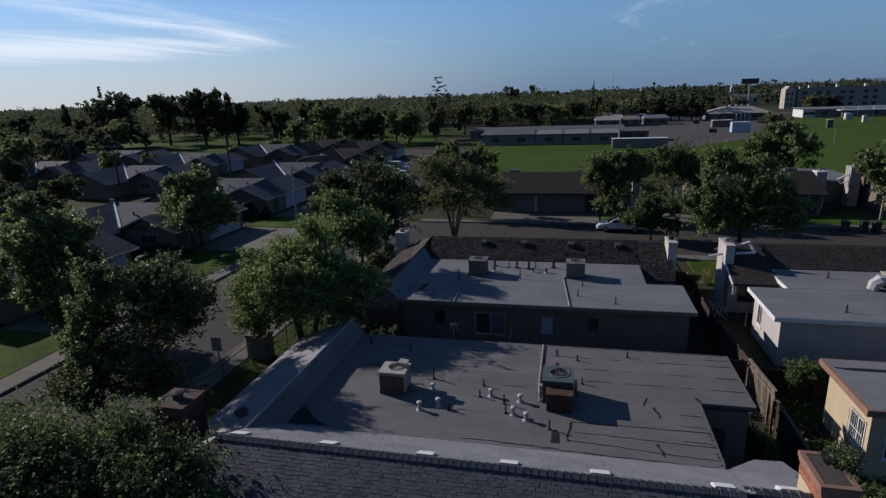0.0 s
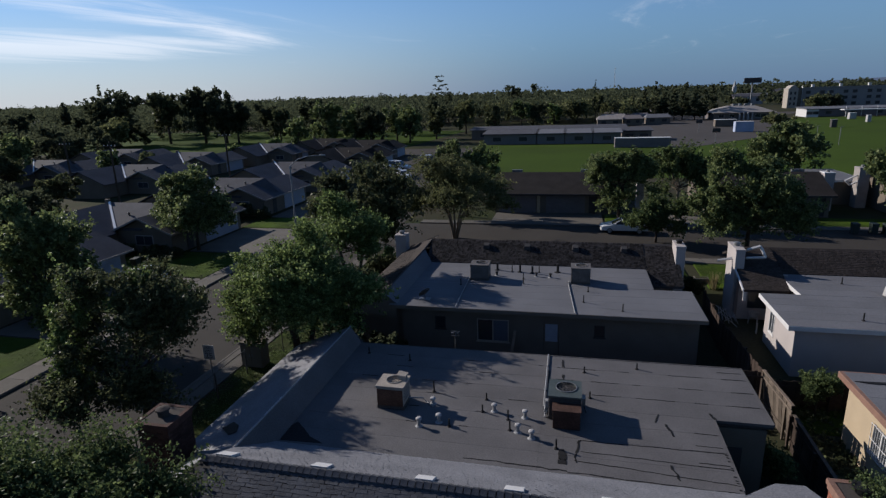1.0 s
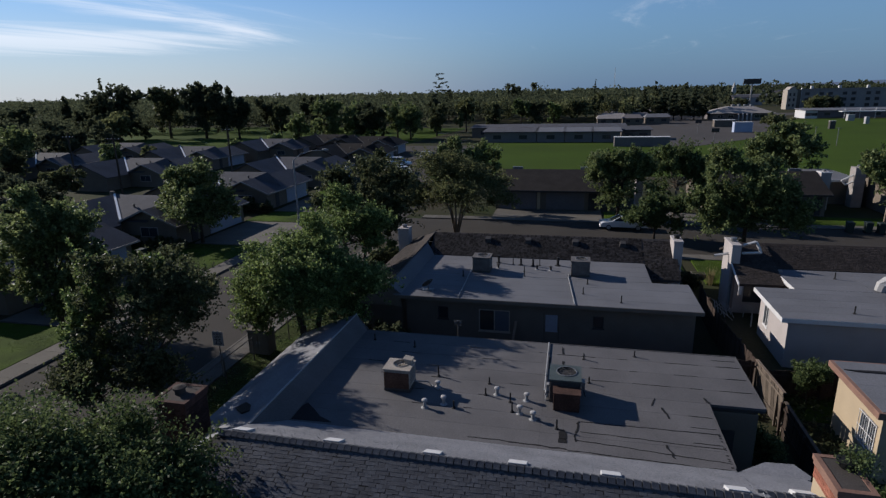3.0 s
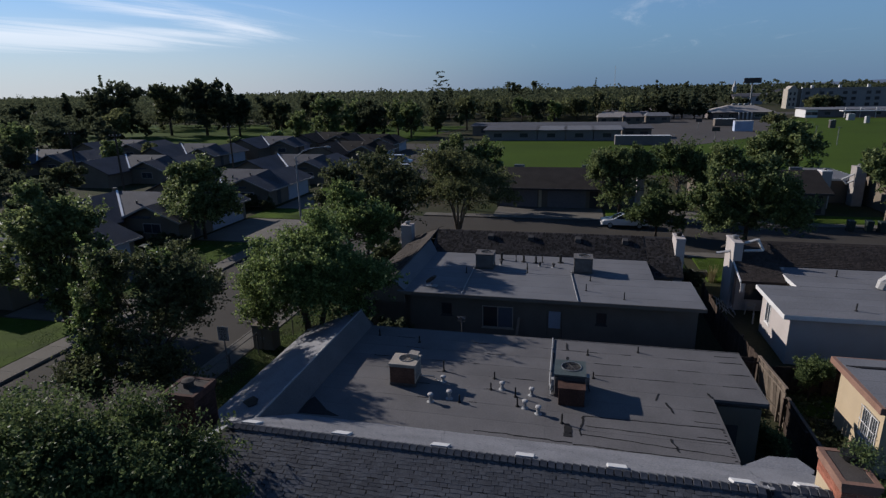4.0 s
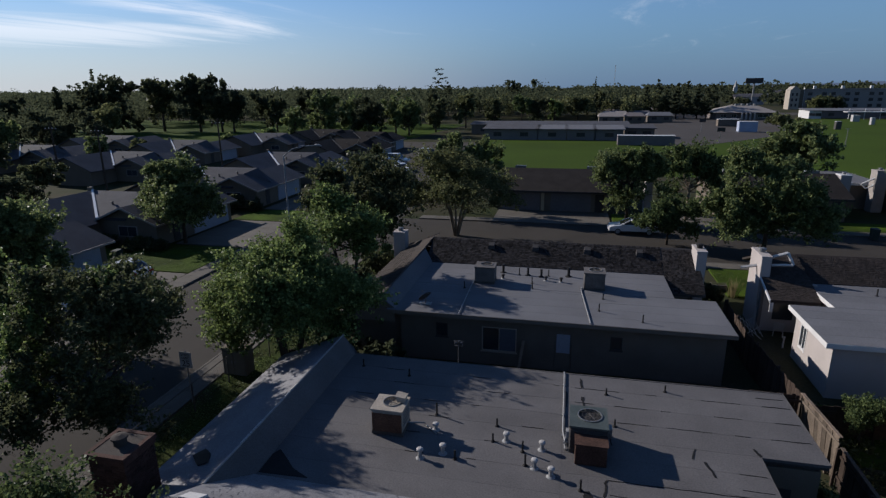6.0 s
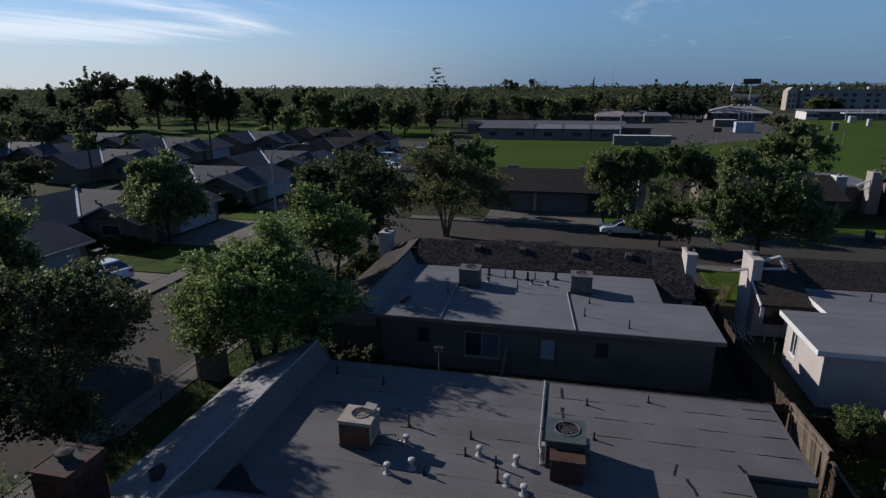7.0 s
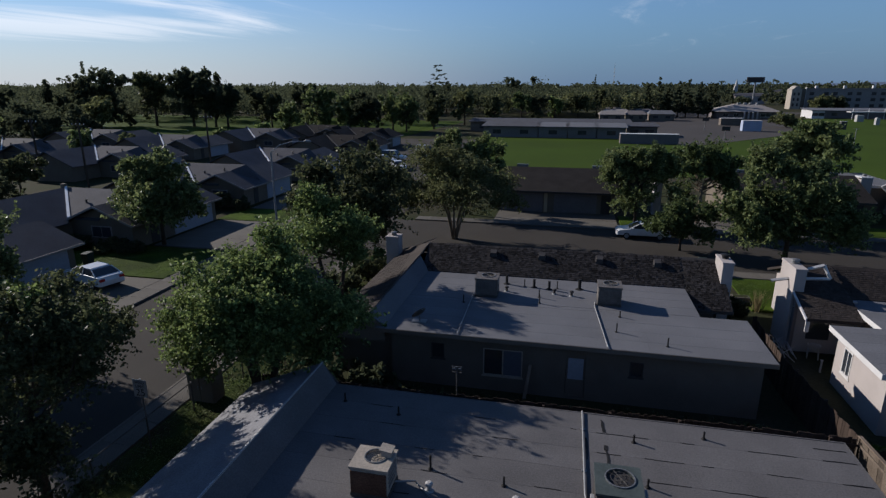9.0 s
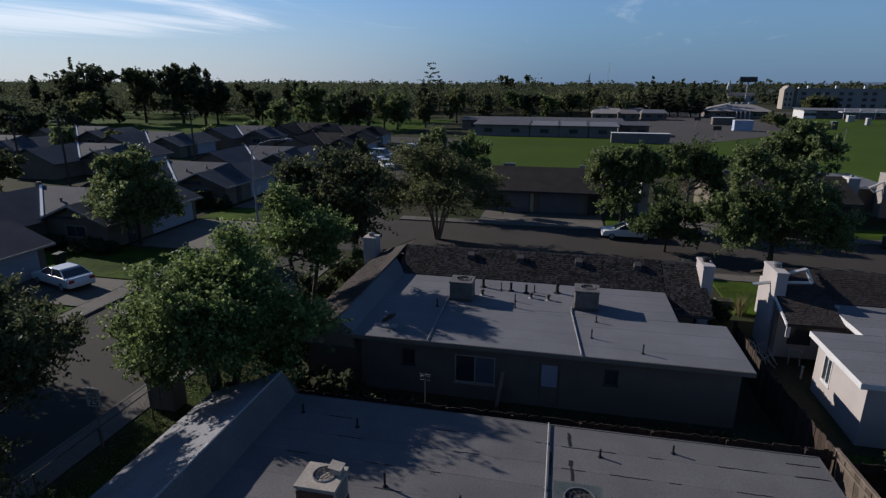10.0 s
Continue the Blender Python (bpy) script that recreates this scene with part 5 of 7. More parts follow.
def conduit(label, pts, r=0.03):
    c = thing("roof_conduit", label, "conduit", "roof conduits")
    part("pipe", Shape().tube(pts, r, 8), GALV, c)
    for a, b in zip(pts, pts[1:]):
        n = max(2, int((Vector(b) - Vector(a)).length / 1.6))
        for i in range(n):
            p = Vector(a).lerp(Vector(b), (i + 0.5) / n)
            part("clamp", Shape().box(p.x - 0.07, p.y - 0.05, p.z - r - 0.01, p.x + 0.07, p.y + 0.05, p.z - r * 0.2), GREY_METAL, c)
    return c


conduit("galvanised conduit lying along the felt roof", [(4.62, 18.3, NZ + 0.06), (4.52, 19.0, NZ + 0.06), (4.5, 23.0, NZ + 0.06)], 0.026)
conduit("galvanised conduit lying along the pale roof", [(-0.78, 33.3, FZ + 0.06), (-0.77, 32.6, FZ + 0.06), (-0.67, 28.15, FZ + 0.06)], 0.024)
conduit("galvanised conduit lying along the pale roof", [(5.24, 33.2, FZ + 0.06), (5.22, 32.6, FZ + 0.06), (5.6, 28.15, FZ + 0.06)], 0.024)

dish = thing("satellite_dish", "dark grey satellite dish lying on the pale roof", "satellite dish")
dsh = Shape()
o, nrm = Vector((-2.6, 29.2, FZ + 0.36)), Vector((-0.62, 0.4, 0.62)).normalized()
a = nrm.cross(Vector((0, 0, 1))).normalized(); b = nrm.cross(a)
rings = []
for k in range(5):
    r, z = 0.34 * k / 4, 0.09 * (k / 4) ** 2
    i = len(dsh.v)
    for s in range(18):
        w = 2 * math.pi * s / 18
        dsh.v.append(tuple(o + (a * math.cos(w) * 1.1 + b * math.sin(w)) * max(r, 0.01) + nrm * z))
    rings.append(i)
for i, j in zip(rings, rings[1:]):
    for s in range(18):
        t = (s + 1) % 18
        dsh.f.append((i + s, i + t, j + t, j + s))
bowl = part("bowl", dsh, TRIM_DARK, dish, smooth=True)
bowl.modifiers.new("thick", "SOLIDIFY").thickness = 0.015
part("mast", Shape().tube([(-2.6, 29.2, FZ), (-2.6, 29.2, FZ + 0.36)], 0.025, 8), GREY_METAL, dish)
part("feed_arm", Shape().tube([o - b * 0.35, o + nrm * 0.42], 0.015, 6), GREY_METAL, dish)
part("foot", Shape().box(-2.95, 29.0, FZ + 0.015, -2.3, 29.4, FZ + 0.05), GALV, dish)
ant = thing("antenna", "small pale antenna on a pole in the side yard", "antenna")
part("mast", Shape().tube([(-0.35, 26.5, 0), (-0.35, 26.5, 2.31)], 0.025, 8), GREY_METAL, ant)
for hx in (-0.47, -0.23):
    part("head", Shape().box(hx - 0.07, 26.46, 2.12, hx + 0.07, 26.52, 2.24), GREY_METAL, ant, bevel=0.015)
part("top_bar", Shape().tube([(-0.58, 26.5, 2.3), (-0.12, 26.5, 2.3)], 0.018, 6), GREY_METAL, ant)
part("crossbar", Shape().tube([(-0.55, 26.5, 2.05), (-0.15, 26.5, 2.05)], 0.02, 6), GREY_METAL, ant)
lean = thing("plank", "weathered plank leaning on the grey wall", "plank")
part("board", Shape().hexa([(2.2, 28.4, 0), (2.35, 28.4, 0), (2.35, 28.45, 0), (2.2, 28.45, 0), (2.4, 28.8, 1.5), (2.55, 28.8, 1.5), (2.55, 28.85, 1.5), (2.4, 28.85, 1.5)]), WOOD, lean)


# ---------------------------------------------------------------- fences
def fence(label, pts, h, material, board=0.14, tilt=0.0, gap=0.006, seed=1):
    rad = random.Random(seed)
    f = thing("fence", label, "fence", "board fences")
    for (ax, ay), (bx, by) in zip(pts, pts[1:]):
        d = Vector((bx - ax, by - ay, 0)); L = d.length; d.normalize()
        n = Vector((-d.y, d.x, 0))
        for i in range(int(L / board)):
            s = i * board
            hh = h + rad.uniform(-0.05, 0.04)
            o = Vector((ax, ay, 0)) + d * s
            w = d * (board - gap)
            tk = n * 0.02
            tp = n * (tilt + rad.uniform(-0.015, 0.015)) + Vector((0, 0, hh))
            ob = part("board", Shape().hexa([o, o + w, o + w + tk, o + tk, o + tp, o + w + tp, o + w + tk + tp, o + tk + tp]), material, f)
        for z in (0.4, h - 0.3):
            o = Vector((ax, ay, z)) - n * 0.05 + n * tilt * z / h; e = o + d * L
            part("rail", Shape().hexa([o, e, e + n * 0.04, o + n * 0.04, o + Vector((0, 0, 0.09)), e + Vector((0, 0, 0.09)), e + n * 0.04 + Vector((0, 0, 0.09)), o + n * 0.04 + Vector((0, 0, 0.09))]), material, f)
        for i in range(int(L / 2.4) + 1):
            o = Vector((ax, ay, 0)) + d * min(i * 2.4, L) - n * 0.1
            part("post", Shape().box(o.x - 0.045, o.y - 0.045, 0, o.x + 0.045, o.y + 0.045, h), material, f)
    return f


def cap_rail(f, a, b, h, tilt, material):
    """Flat board nailed along the top of a fence."""
    d = Vector((b[0] - a[0], b[1] - a[1], 0)).normalized()
    n = Vector((-d.y, d.x, 0))
    o, e = Vector((*a, h)) + n * (tilt - 0.05), Vector((*b, h)) + n * (tilt - 0.05)
    w, u = n * 0.12, Vector((0, 0, 0.035))
    # cap boards take paler wood than the fence, for their sunlit top edges
    part("cap_rail", Shape().hexa([o, e, e + w, o + w, o + u, e + u, e + w + u, o + w + u]), material, f, "weathered cap board, paler for its sunlit top")


leaning = fence("weathered grey-brown board fence between the gardens, leaning", [(13.85, 25.4), (14.05, 22.4)], 1.85, WOOD_BROWN, 0.29, -0.14, 0.015, 2)
cap_rail(leaning, (13.85, 25.4), (14.05, 22.4), 1.86, -0.14, WOOD)
low_fence = fence("low dark board fence between the gardens", [(13.95, 22.3), (13.85, 10.0)], 1.5, WOOD_DARK, 0.14, 0, 0.006, 3)
cap_rail(low_fence, (13.95, 22.3), (13.85, 10.0), 1.53, 0, WOOD_BROWN)
# the run west of x = -4 is added where the passage lies in shade
fence("dark board fence between the two houses", [(-8.2, 25.15), (-4.0, 25.2), (13.7, 25.35)], 1.8, WOOD_DARK, 0.14, 0, 0.006, 4)
fence("weathered board fence beside the mauve house", [(13.8, 25.6), (13.35, 31.4), (13.45, 36.4)], 1.75, WOOD_DARK, 0.14, 0.0, 0.006, 5)
fence("dark board fence at the back of the garden", [(14.1, 25.4), (22.0, 25.9)], 1.4, WOOD_DARK, 0.14, 0, 0.006, 6)

cl = thing("chain_link_fence", "grey chain-link fence on thin posts beside the path", "fence")
fy = [14.0 + 2.6 * i for i in range(5)]
for y in fy:
    part("post", Shape().tube([(-11.2, y, 0), (-11.2, y, 1.45)], 0.032, 8), DULL_STEEL, cl)
part("top_rail", Shape().tube([(-11.2, fy[0], 1.42), (-11.2, fy[-1], 1.42)], 0.022, 6), DULL_STEEL, cl)
mesh_sh = Shape()
span = fy[-1] - fy[0]
for k in range(int(span / 0.22)):
    for sgn in (1, -1):
        y0 = fy[0] + k * 0.22
        a = (-11.2, y0, 0.05 if sgn > 0 else 1.4)
        b2 = (-11.2, min(y0 + 1.35, fy[-1]), 1.4 if sgn > 0 else 0.05)
        mesh_sh.tube([a, b2], 0.0035, 3, caps=False)
part("mesh", mesh_sh, DULL_STEEL, cl)
part("end_post", Shape().tube([(-10.6, 27.2, 0), (-10.6, 27.2, 1.4)], 0.03, 8), DULL_STEEL, cl)
part("end_rail", Shape().tube([(-10.6, 27.2, 1.38), (-8.5, 27.4, 1.38)], 0.02, 6), DULL_STEEL, cl)

cab = thing("utility_cabinet", "dark brown utility cabinet beside the street", "cabinet")
part("body", Shape().box(-11.900, 25.050, 0.1, -10.650, 25.800, 1.42), STUCCO_TAN, cab, bevel=0.03)
part("lid", Shape().hexa([(-11.960, 25.000, 1.42), (-10.600, 25.000, 1.42), (-10.600, 25.860, 1.42), (-11.960, 25.860, 1.42), (-11.900, 25.060, 1.52), (-10.660, 25.060, 1.52), (-10.660, 25.800, 1.56), (-11.900, 25.800, 1.56)]), STUCCO_TAN, cab)
for i in range(2):
    d = part("door", Shape().box(-11.850 + i * 0.6, 25.025, 0.18, -11.300 + i * 0.6, 25.050, 1.36), STUCCO_TAN, cab)
    part("handle", Shape().box(-11.380 + i * 0.16, 25.000, 0.75, -11.340 + i * 0.16, 25.025, 0.9), GREY_METAL, d)

sign = thing("speed_sign", "white speed limit sign reading 25 on a post", "road sign")
part("post", Shape().tube([(-11.78, 22.42, 0), (-11.78, 22.42, 2.62)], 0.03, 8), GREY_METAL, sign)
plate = part("plate", Shape().box(-12.08, 22.36, 1.85, -11.48, 22.375, 2.6), PLASTIC, sign, bevel=0.004)


def lettering(text, x, z, size, y, parent, m):
    cu = bpy.data.curves.new("lettering", "FONT")
    cu.body, cu.size, cu.align_x, cu.extrude = text, size, "CENTER", 0.002
    cu.materials.append(m)
    ob = new("lettering", cu)
    ob.parent = parent
    ob.matrix_basis = pose(x, y, z, 90, 0, 0)
    return ob


lettering("SPEED", -11.78, 2.42, 0.16, 22.35, plate, BLACK)
lettering("LIMIT", -11.78, 2.26, 0.16, 22.35, plate, BLACK)
lettering("25", -11.78, 1.92, 0.42, 22.35, plate, BLACK)


def street_lamp(label, x, y, hx, hy, hz):
    l = thing("street_lamp", label, "street lamp", "street lamps")
    part("pole", Shape().tube([(x, y, 0), (x, y, hz - 1.0)], [0.11, 0.075], 10), GALV, l)
    part("arm", Shape().tube([(x, y, hz - 1.05), (x + (hx - x) * 0.25, y + (hy - y) * 0.25, hz - 0.35), (x + (hx - x) * 0.6, y + (hy - y) * 0.6, hz - 0.05), (hx, hy, hz)], [0.06, 0.05, 0.045, 0.04], 8), GALV, l)
    part("head", Shape().tube([(hx - 0.25, hy, hz), (hx, hy, hz + 0.03), (hx + 0.35, hy, hz), (hx + 0.5, hy, hz - 0.03)], [0.05, 0.12, 0.12, 0.04], 10), GALV, l)
    return l


street_lamp("galvanised street lamp with a curved arm", -24.0, 55.2, -20.7, 56.0, 8.25)


def pole(label, x, y, h):
    p = thing("utility_pole", label, "utility pole", "utility poles")
    part("pole", Shape().tube([(x, y, 0), (x, y, h)], [0.16, 0.11], 10), BARK, p)
    part("crossarm", Shape().box(x - 1.1, y - 0.06, h - 0.7, x + 1.1, y + 0.06, h - 0.58), BARK, p)
    for i in range(4):
        part("insulator", Shape().tube([(x - 0.95 + i * 0.63, y, h - 0.58), (x - 0.95 + i * 0.63, y, h - 0.42)], 0.05, 8), TRIM_WHITE, p)
    return p


pole("tall wooden utility pole behind the houses", -48.5, 81, 9.5)
pole("tall wooden utility pole behind the houses", -60, 70, 9.0)
pole("tall wooden utility pole behind the houses", -72, 74, 9.0)


# ---------------------------------------------------------------- vehicles
def car(label, m, paint, van=False):
    c = thing("car", label, "car", "parked cars", at=m)
    L, W = (4.7, 1.8)
    hgt = 1.75 if van else 1.37
    prof = [(0.0, 0.35), (0.0, 0.62), (0.15, 0.78), (1.15, 0.92), (1.3, 0.95), (3.75, 0.98), (4.55, 0.95), (4.7, 0.7), (4.7, 0.35)]
    if van:
        prof[5:7] = [(4.6, 1.0), (4.66, 0.98)]
    def loft(prof, w0, w1, zsplit):
        sh = Shape()
        n = len(prof)
        rows = []
        for yy, k in ((-1, 0.94), (-0.86, 1), (0.86, 1), (1, 0.94)):
            i = len(sh.v)
            for px_, pz_ in prof:
                wv = w0 + (w1 - w0) * max(0, min(1, (pz_ - zsplit) / 0.5))
                xx = L / 2 + (px_ - L / 2) * (k if abs(yy) == 1 else 1)
                sh.v.append((xx - L / 2, yy * wv / 2, pz_))
            rows.append(i)
        for a_, b_ in zip(rows, rows[1:]):
            for s in range(n):
                t = (s + 1) % n
                sh.f.append((a_ + s, a_ + t, b_ + t, b_ + s))
        sh.f.append(tuple(rows[0] + s for s in reversed(range(n))))
        sh.f.append(tuple(rows[-1] + s for s in range(n)))
        return sh
    part("body", loft(prof, W, W * 0.97, 0.6), paint, c, bevel=0.04)
    cab_ = [(1.15, 0.93), (1.95, hgt - 0.04), (2.4, hgt), (3.3, hgt), (3.6, hgt - 0.06), (4.2, 0.96)] if not van else [(1.1, 0.93), (1.8, hgt - 0.05), (2.2, hgt), (4.35, hgt), (4.5, hgt - 0.08), (4.6, 0.96)]
    part("cabin", loft(cab_, W * 0.93, W * 0.74, 0.95), GLASS_DARK, c, "dark window glass")
    tops = [(p[0] + (0.1 if p[0] < 2.3 else -0.1), p[1]) for p in cab_[1:-1]]
    rf = Shape()
    rf.hexa([(tops[0][0] - L / 2, -W * 0.36, hgt - 0.05), (tops[-1][0] - L / 2, -W * 0.36, hgt - 0.05), (tops[-1][0] - L / 2, W * 0.36, hgt - 0.05), (tops[0][0] - L / 2, W * 0.36, hgt - 0.05),
             (tops[0][0] - L / 2 + 0.1, -W * 0.34, hgt + 0.025), (tops[-1][0] - L / 2 - 0.1, -W * 0.34, hgt + 0.025), (tops[-1][0] - L / 2 - 0.1, W * 0.34, hgt + 0.025), (tops[0][0] - L / 2 + 0.1, W * 0.34, hgt + 0.025)])
    part("roof", rf, paint, c, bevel=0.03)
    for s in (-1, 1):
        for fx_, fz0, fx2, fz1 in ((1.17, 0.94, 1.97, hgt - 0.02), (2.72, 0.97, 2.68, hgt - 0.01), (4.18, 0.97, 3.58, hgt - 0.04)):
            if van and fx_ == 4.18:
                fx_, fx2 = 4.58, 4.48
            part("pillar", Shape().tube([(fx_ - L / 2, s * W * 0.462, fz0), (fx2 - L / 2, s * W * 0.37, fz1)], 0.04, 5), paint, c)
        part("mirror", Shape().box(1.35 - L / 2, s * W * 0.5 - 0.08, 0.93, 1.5 - L / 2, s * W * 0.5 + 0.1, 1.06), paint, c, bevel=0.02)
        part("headlight", Shape().box(0.03 - L / 2, s * 0.62 - 0.18, 0.6, 0.2 - L / 2, s * 0.62 + 0.18, 0.74), GALV, c, bevel=0.02)
        part("tail_light", Shape().box(4.56 - L / 2, s * 0.66 - 0.18, 0.68, 4.715 - L / 2, s * 0.66 + 0.16, 0.86), RED, c, bevel=0.02)
        for wx in (0.9, 3.75):
            wh = part("wheel", Shape().tube([(wx - L / 2, s * (W / 2 - 0.2), 0.31), (wx - L / 2, s * (W / 2 + 0.005), 0.31)], 0.2, 14), GALV, c)
            part("tyre", Shape().tube([(wx - L / 2, s * (W / 2 - 0.21), 0.31), (wx - L / 2, s * (W / 2 - 0.19), 0.31), (wx - L / 2, s * (W / 2 - 0.02), 0.31), (wx - L / 2, s * (W / 2), 0.31)], [0.27, 0.315, 0.315, 0.27], 18), TYRE, wh)
    return c


car("white sedan parked at the kerb of the street", pose(10.45, 58.4, 0.01), CAR_WHITE)
car("white sedan parked on the concrete driveway", pose(-28.15, 37.1, 0.09, 0, 0, -17), CAR_WHITE)
car("dark sedan parked on the driveway", pose(-27.6, 29.0, 0.09, 0, 0, 180), CAR_DARK)
car("white van parked by the school", pose(-28.3, 107.2, 0.02, 0, 0, 172), CAR_WHITE, True)
car("white sedan parked before the brown-roofed house", pose(-29.0, 103.2, 0.02, 0, 0, 168), CAR_WHITE)
car("white sedan parked by the school", pose(-23.9, 95.6, 0.02, 0, 0, 120), CAR_WHITE)
car("dark sedan parked by the school", pose(-20.5, 103.5, 0.02, 0, 0, 155), CAR_DARK)
car("silver van parked by the school", pose(-24.5, 117.0, 0.02, 0, 0, 150), CAR_SILVER, True)


def bin_(label, x, y, rz=0, z=0.1):
    b = thing("wheeled_bin", label, "bin", "wheeled bins", at=pose(x, y, z, 0, 0, rz))
    part("body", Shape().hexa([(-0.24, -0.28, 0.05), (0.24, -0.28, 0.05), (0.24, 0.24, 0.05), (-0.24, 0.24, 0.05), (-0.3, -0.34, 1.0), (0.3, -0.34, 1.0), (0.3, 0.32, 1.0), (-0.3, 0.32, 1.0)]), BIN, b, bevel=0.02)
    part("lid", Shape().hexa([(-0.32, -0.37, 1.0), (0.32, -0.37, 1.0), (0.32, 0.34, 1.0), (-0.32, 0.34, 1.0), (-0.28, -0.32, 1.06), (0.28, -0.32, 1.06), (0.28, 0.3, 1.1), (-0.28, 0.3, 1.1)]), BIN, b, bevel=0.02)
    for s in (-1, 1):
        part("wheel", Shape().tube([(s * 0.2, 0.3, 0.1), (s * 0.26, 0.3, 0.1)], 0.1, 10), TYRE, b)
    part("handle", Shape().tube([(-0.25, 0.38, 0.95), (0.25, 0.38, 0.95)], 0.02, 6), BIN, b)
    return b


for bx, by in ((31.4, 59.6), (33.0, 59.7), (34.0, 59.5)):
    bin_("dark wheeled bin standing at the kerb", bx, by, 0, 0.01)
bin_("dark wheeled bin beside the chimney", 13.5, 48.4, 0, 0.12)
bin_("dark wheeled bin beside the tan house", -31.6, 40.3)

# garden chairs
def plastic_chair(x, y, rz):
    c = thing("garden_chair", "white moulded plastic garden chair on the patio", "chair", "garden chairs", at=pose(x, y, 0, 0, 0, rz))
    part("seat", Shape().box(-0.23, -0.23, 0.4, 0.23, 0.22, 0.44), PLASTIC, c, bevel=0.015)
    for lx in (-0.22, 0.22):
        for ly in (-0.22, 0.2):
            part("leg", Shape().tube([(lx * 1.1, ly * 1.15, 0), (lx, ly, 0.42)], [0.025, 0.03], 6), PLASTIC, c)
        part("armrest", Shape().tube([(lx * 1.15, -0.24, 0.42), (lx * 1.2, -0.2, 0.65), (lx * 1.2, 0.2, 0.67)], 0.025, 6), PLASTIC, c)
    for i in range(6):
        bx = -0.2 + i * 0.08
        part("back_slat", Shape().hexa([(bx - 0.025, 0.2, 0.42), (bx + 0.025, 0.2, 0.42), (bx + 0.025, 0.225, 0.42), (bx - 0.025, 0.225, 0.42), (bx - 0.025, 0.32, 0.85 - abs(bx) * 0.3), (bx + 0.025, 0.32, 0.85 - abs(bx) * 0.3), (bx + 0.025, 0.345, 0.85 - abs(bx) * 0.3), (bx - 0.025, 0.345, 0.85 - abs(bx) * 0.3)]), PLASTIC, c)
    part("top_rail", Shape().tube([(-0.24, 0.3, 0.72), (-0.16, 0.335, 0.86), (0, 0.345, 0.9), (0.16, 0.335, 0.86), (0.24, 0.3, 0.72)], 0.03, 6), PLASTIC, c)
    return c


plastic_chair(16.2, 35.6, 160)
rack = thing("clothes_rack", "white folding clothes rack fallen in the side yard", "rack")
for i in range(7):
    part("rod", Shape().tube([(14.2 + i * 0.17, 34.9, 0.15 + 0.1 * (i % 3)), (14.35 + i * 0.14, 36.3, 0.75 - 0.05 * i)], 0.02, 5), PLASTIC, rack)
for s in (0, 1):
    part("leg", Shape().tube([(14.05, 34.9 + s * 1.4, 0), (15.15, 35.0 + s * 1.3, 0.8)], 0.02, 6), PLASTIC, rack)
    part("leg", Shape().tube([(15.15, 34.85 + s * 1.4, 0), (14.2, 35.0 + s * 1.3, 0.8)], 0.02, 6), PLASTIC, rack)
gp = thing("garden_post", "short white post standing in the side yard", "post")
part("shaft", Shape().box(15.9, 33.9, 0, 15.97, 33.97, 0.62), PLASTIC, gp, bevel=0.01)
part("cap", Shape().box(15.88, 33.88, 0.62, 15.99, 33.99, 0.65), PLASTIC, gp)

# ---------------------------------------------------------------- school and distant buildings
def portable(label, x0, y0, x1, y1, h, m=None, roof=None, win=4, group="school buildings", name="school_building"):
    p = thing(name, label, "building", group)
    L = x1 - x0
    holes = []
    for i in range(win):
        c = x0 + L * (i + 0.5) / win
        holes.append((c - 1.1, c + 1.1, h * 0.35, h * 0.72))
    part("wall", wall_box(Shape(), x0, y0, x1, y1, h, holes_s=holes), m or STUCCO_PINK, p)
    part("roof", Shape().hexa([(x0 - 0.5, y0 - 0.7, h), (x1 + 0.5, y0 - 0.7, h), (x1 + 0.5, y1 + 0.5, h + 0.55), (x0 - 0.5, y1 + 0.5, h + 0.55), (x0 - 0.5, y0 - 0.7, h + 0.2), (x1 + 0.5, y0 - 0.7, h + 0.2), (x1 + 0.5, y1 + 0.5, h + 0.75), (x0 - 0.5, y1 + 0.5, h + 0.75)]), roof or FELT_WHITE, p)
    for a, b, z0, z1 in holes:
        window_s(p, a, b, z0, z1, y0, TRIM_DARK, 2)
    return p


for x0, x1, roof, n in ((-19.5, -5.0, ROOF_BLUE, 2), (-4.8, 2.6, FELT_WHITE, 1), (2.8, 10.0, FELT_WHITE, 1), (10.2, 17.3, FELT_WHITE, 1)):
    portable("pale grey portable classroom with low sloping roof", x0, 160, x1, 169, 2.75, PORTABLE, roof, win=n)
portable("dark low school building behind the classrooms", -26, 177, 20, 185, 2.9, STUCCO_GREY, ROOF_BLUE, 6)
portable("small grey school building", 18.2, 168, 26, 175, 2.6, STUCCO_GREY, ROOF_BLUE, 2)
hall = thing("school_building", "low pale school hall with hipped tan roof and columns", "building", "school buildings")
part("wall", wall_box(Shape(), 62, 263, 84, 279, 3.0, holes_s=[(64, 66, 0.9, 2.2), (68, 70, 0.9, 2.2), (78, 82, 0.9, 2.2)]), STUCCO_PINK, hall)
part("roof", Shape().hexa([(60.6, 260.5, 3.0), (85.4, 260.5, 3.0), (85.4, 280.5, 3.0), (60.6, 280.5, 3.0), (69, 268, 5.5), (79, 268, 5.5), (79, 273, 5.5), (69, 273, 5.5)]), TRIM_TAN, hall, "weathered tan hipped roof")
for cx in (71.0, 72.6, 74.2, 75.8):
    part("column", Shape().box(cx, 259.8, 0, cx + 0.55, 260.4, 3.0), STUCCO_WHITE, hall)
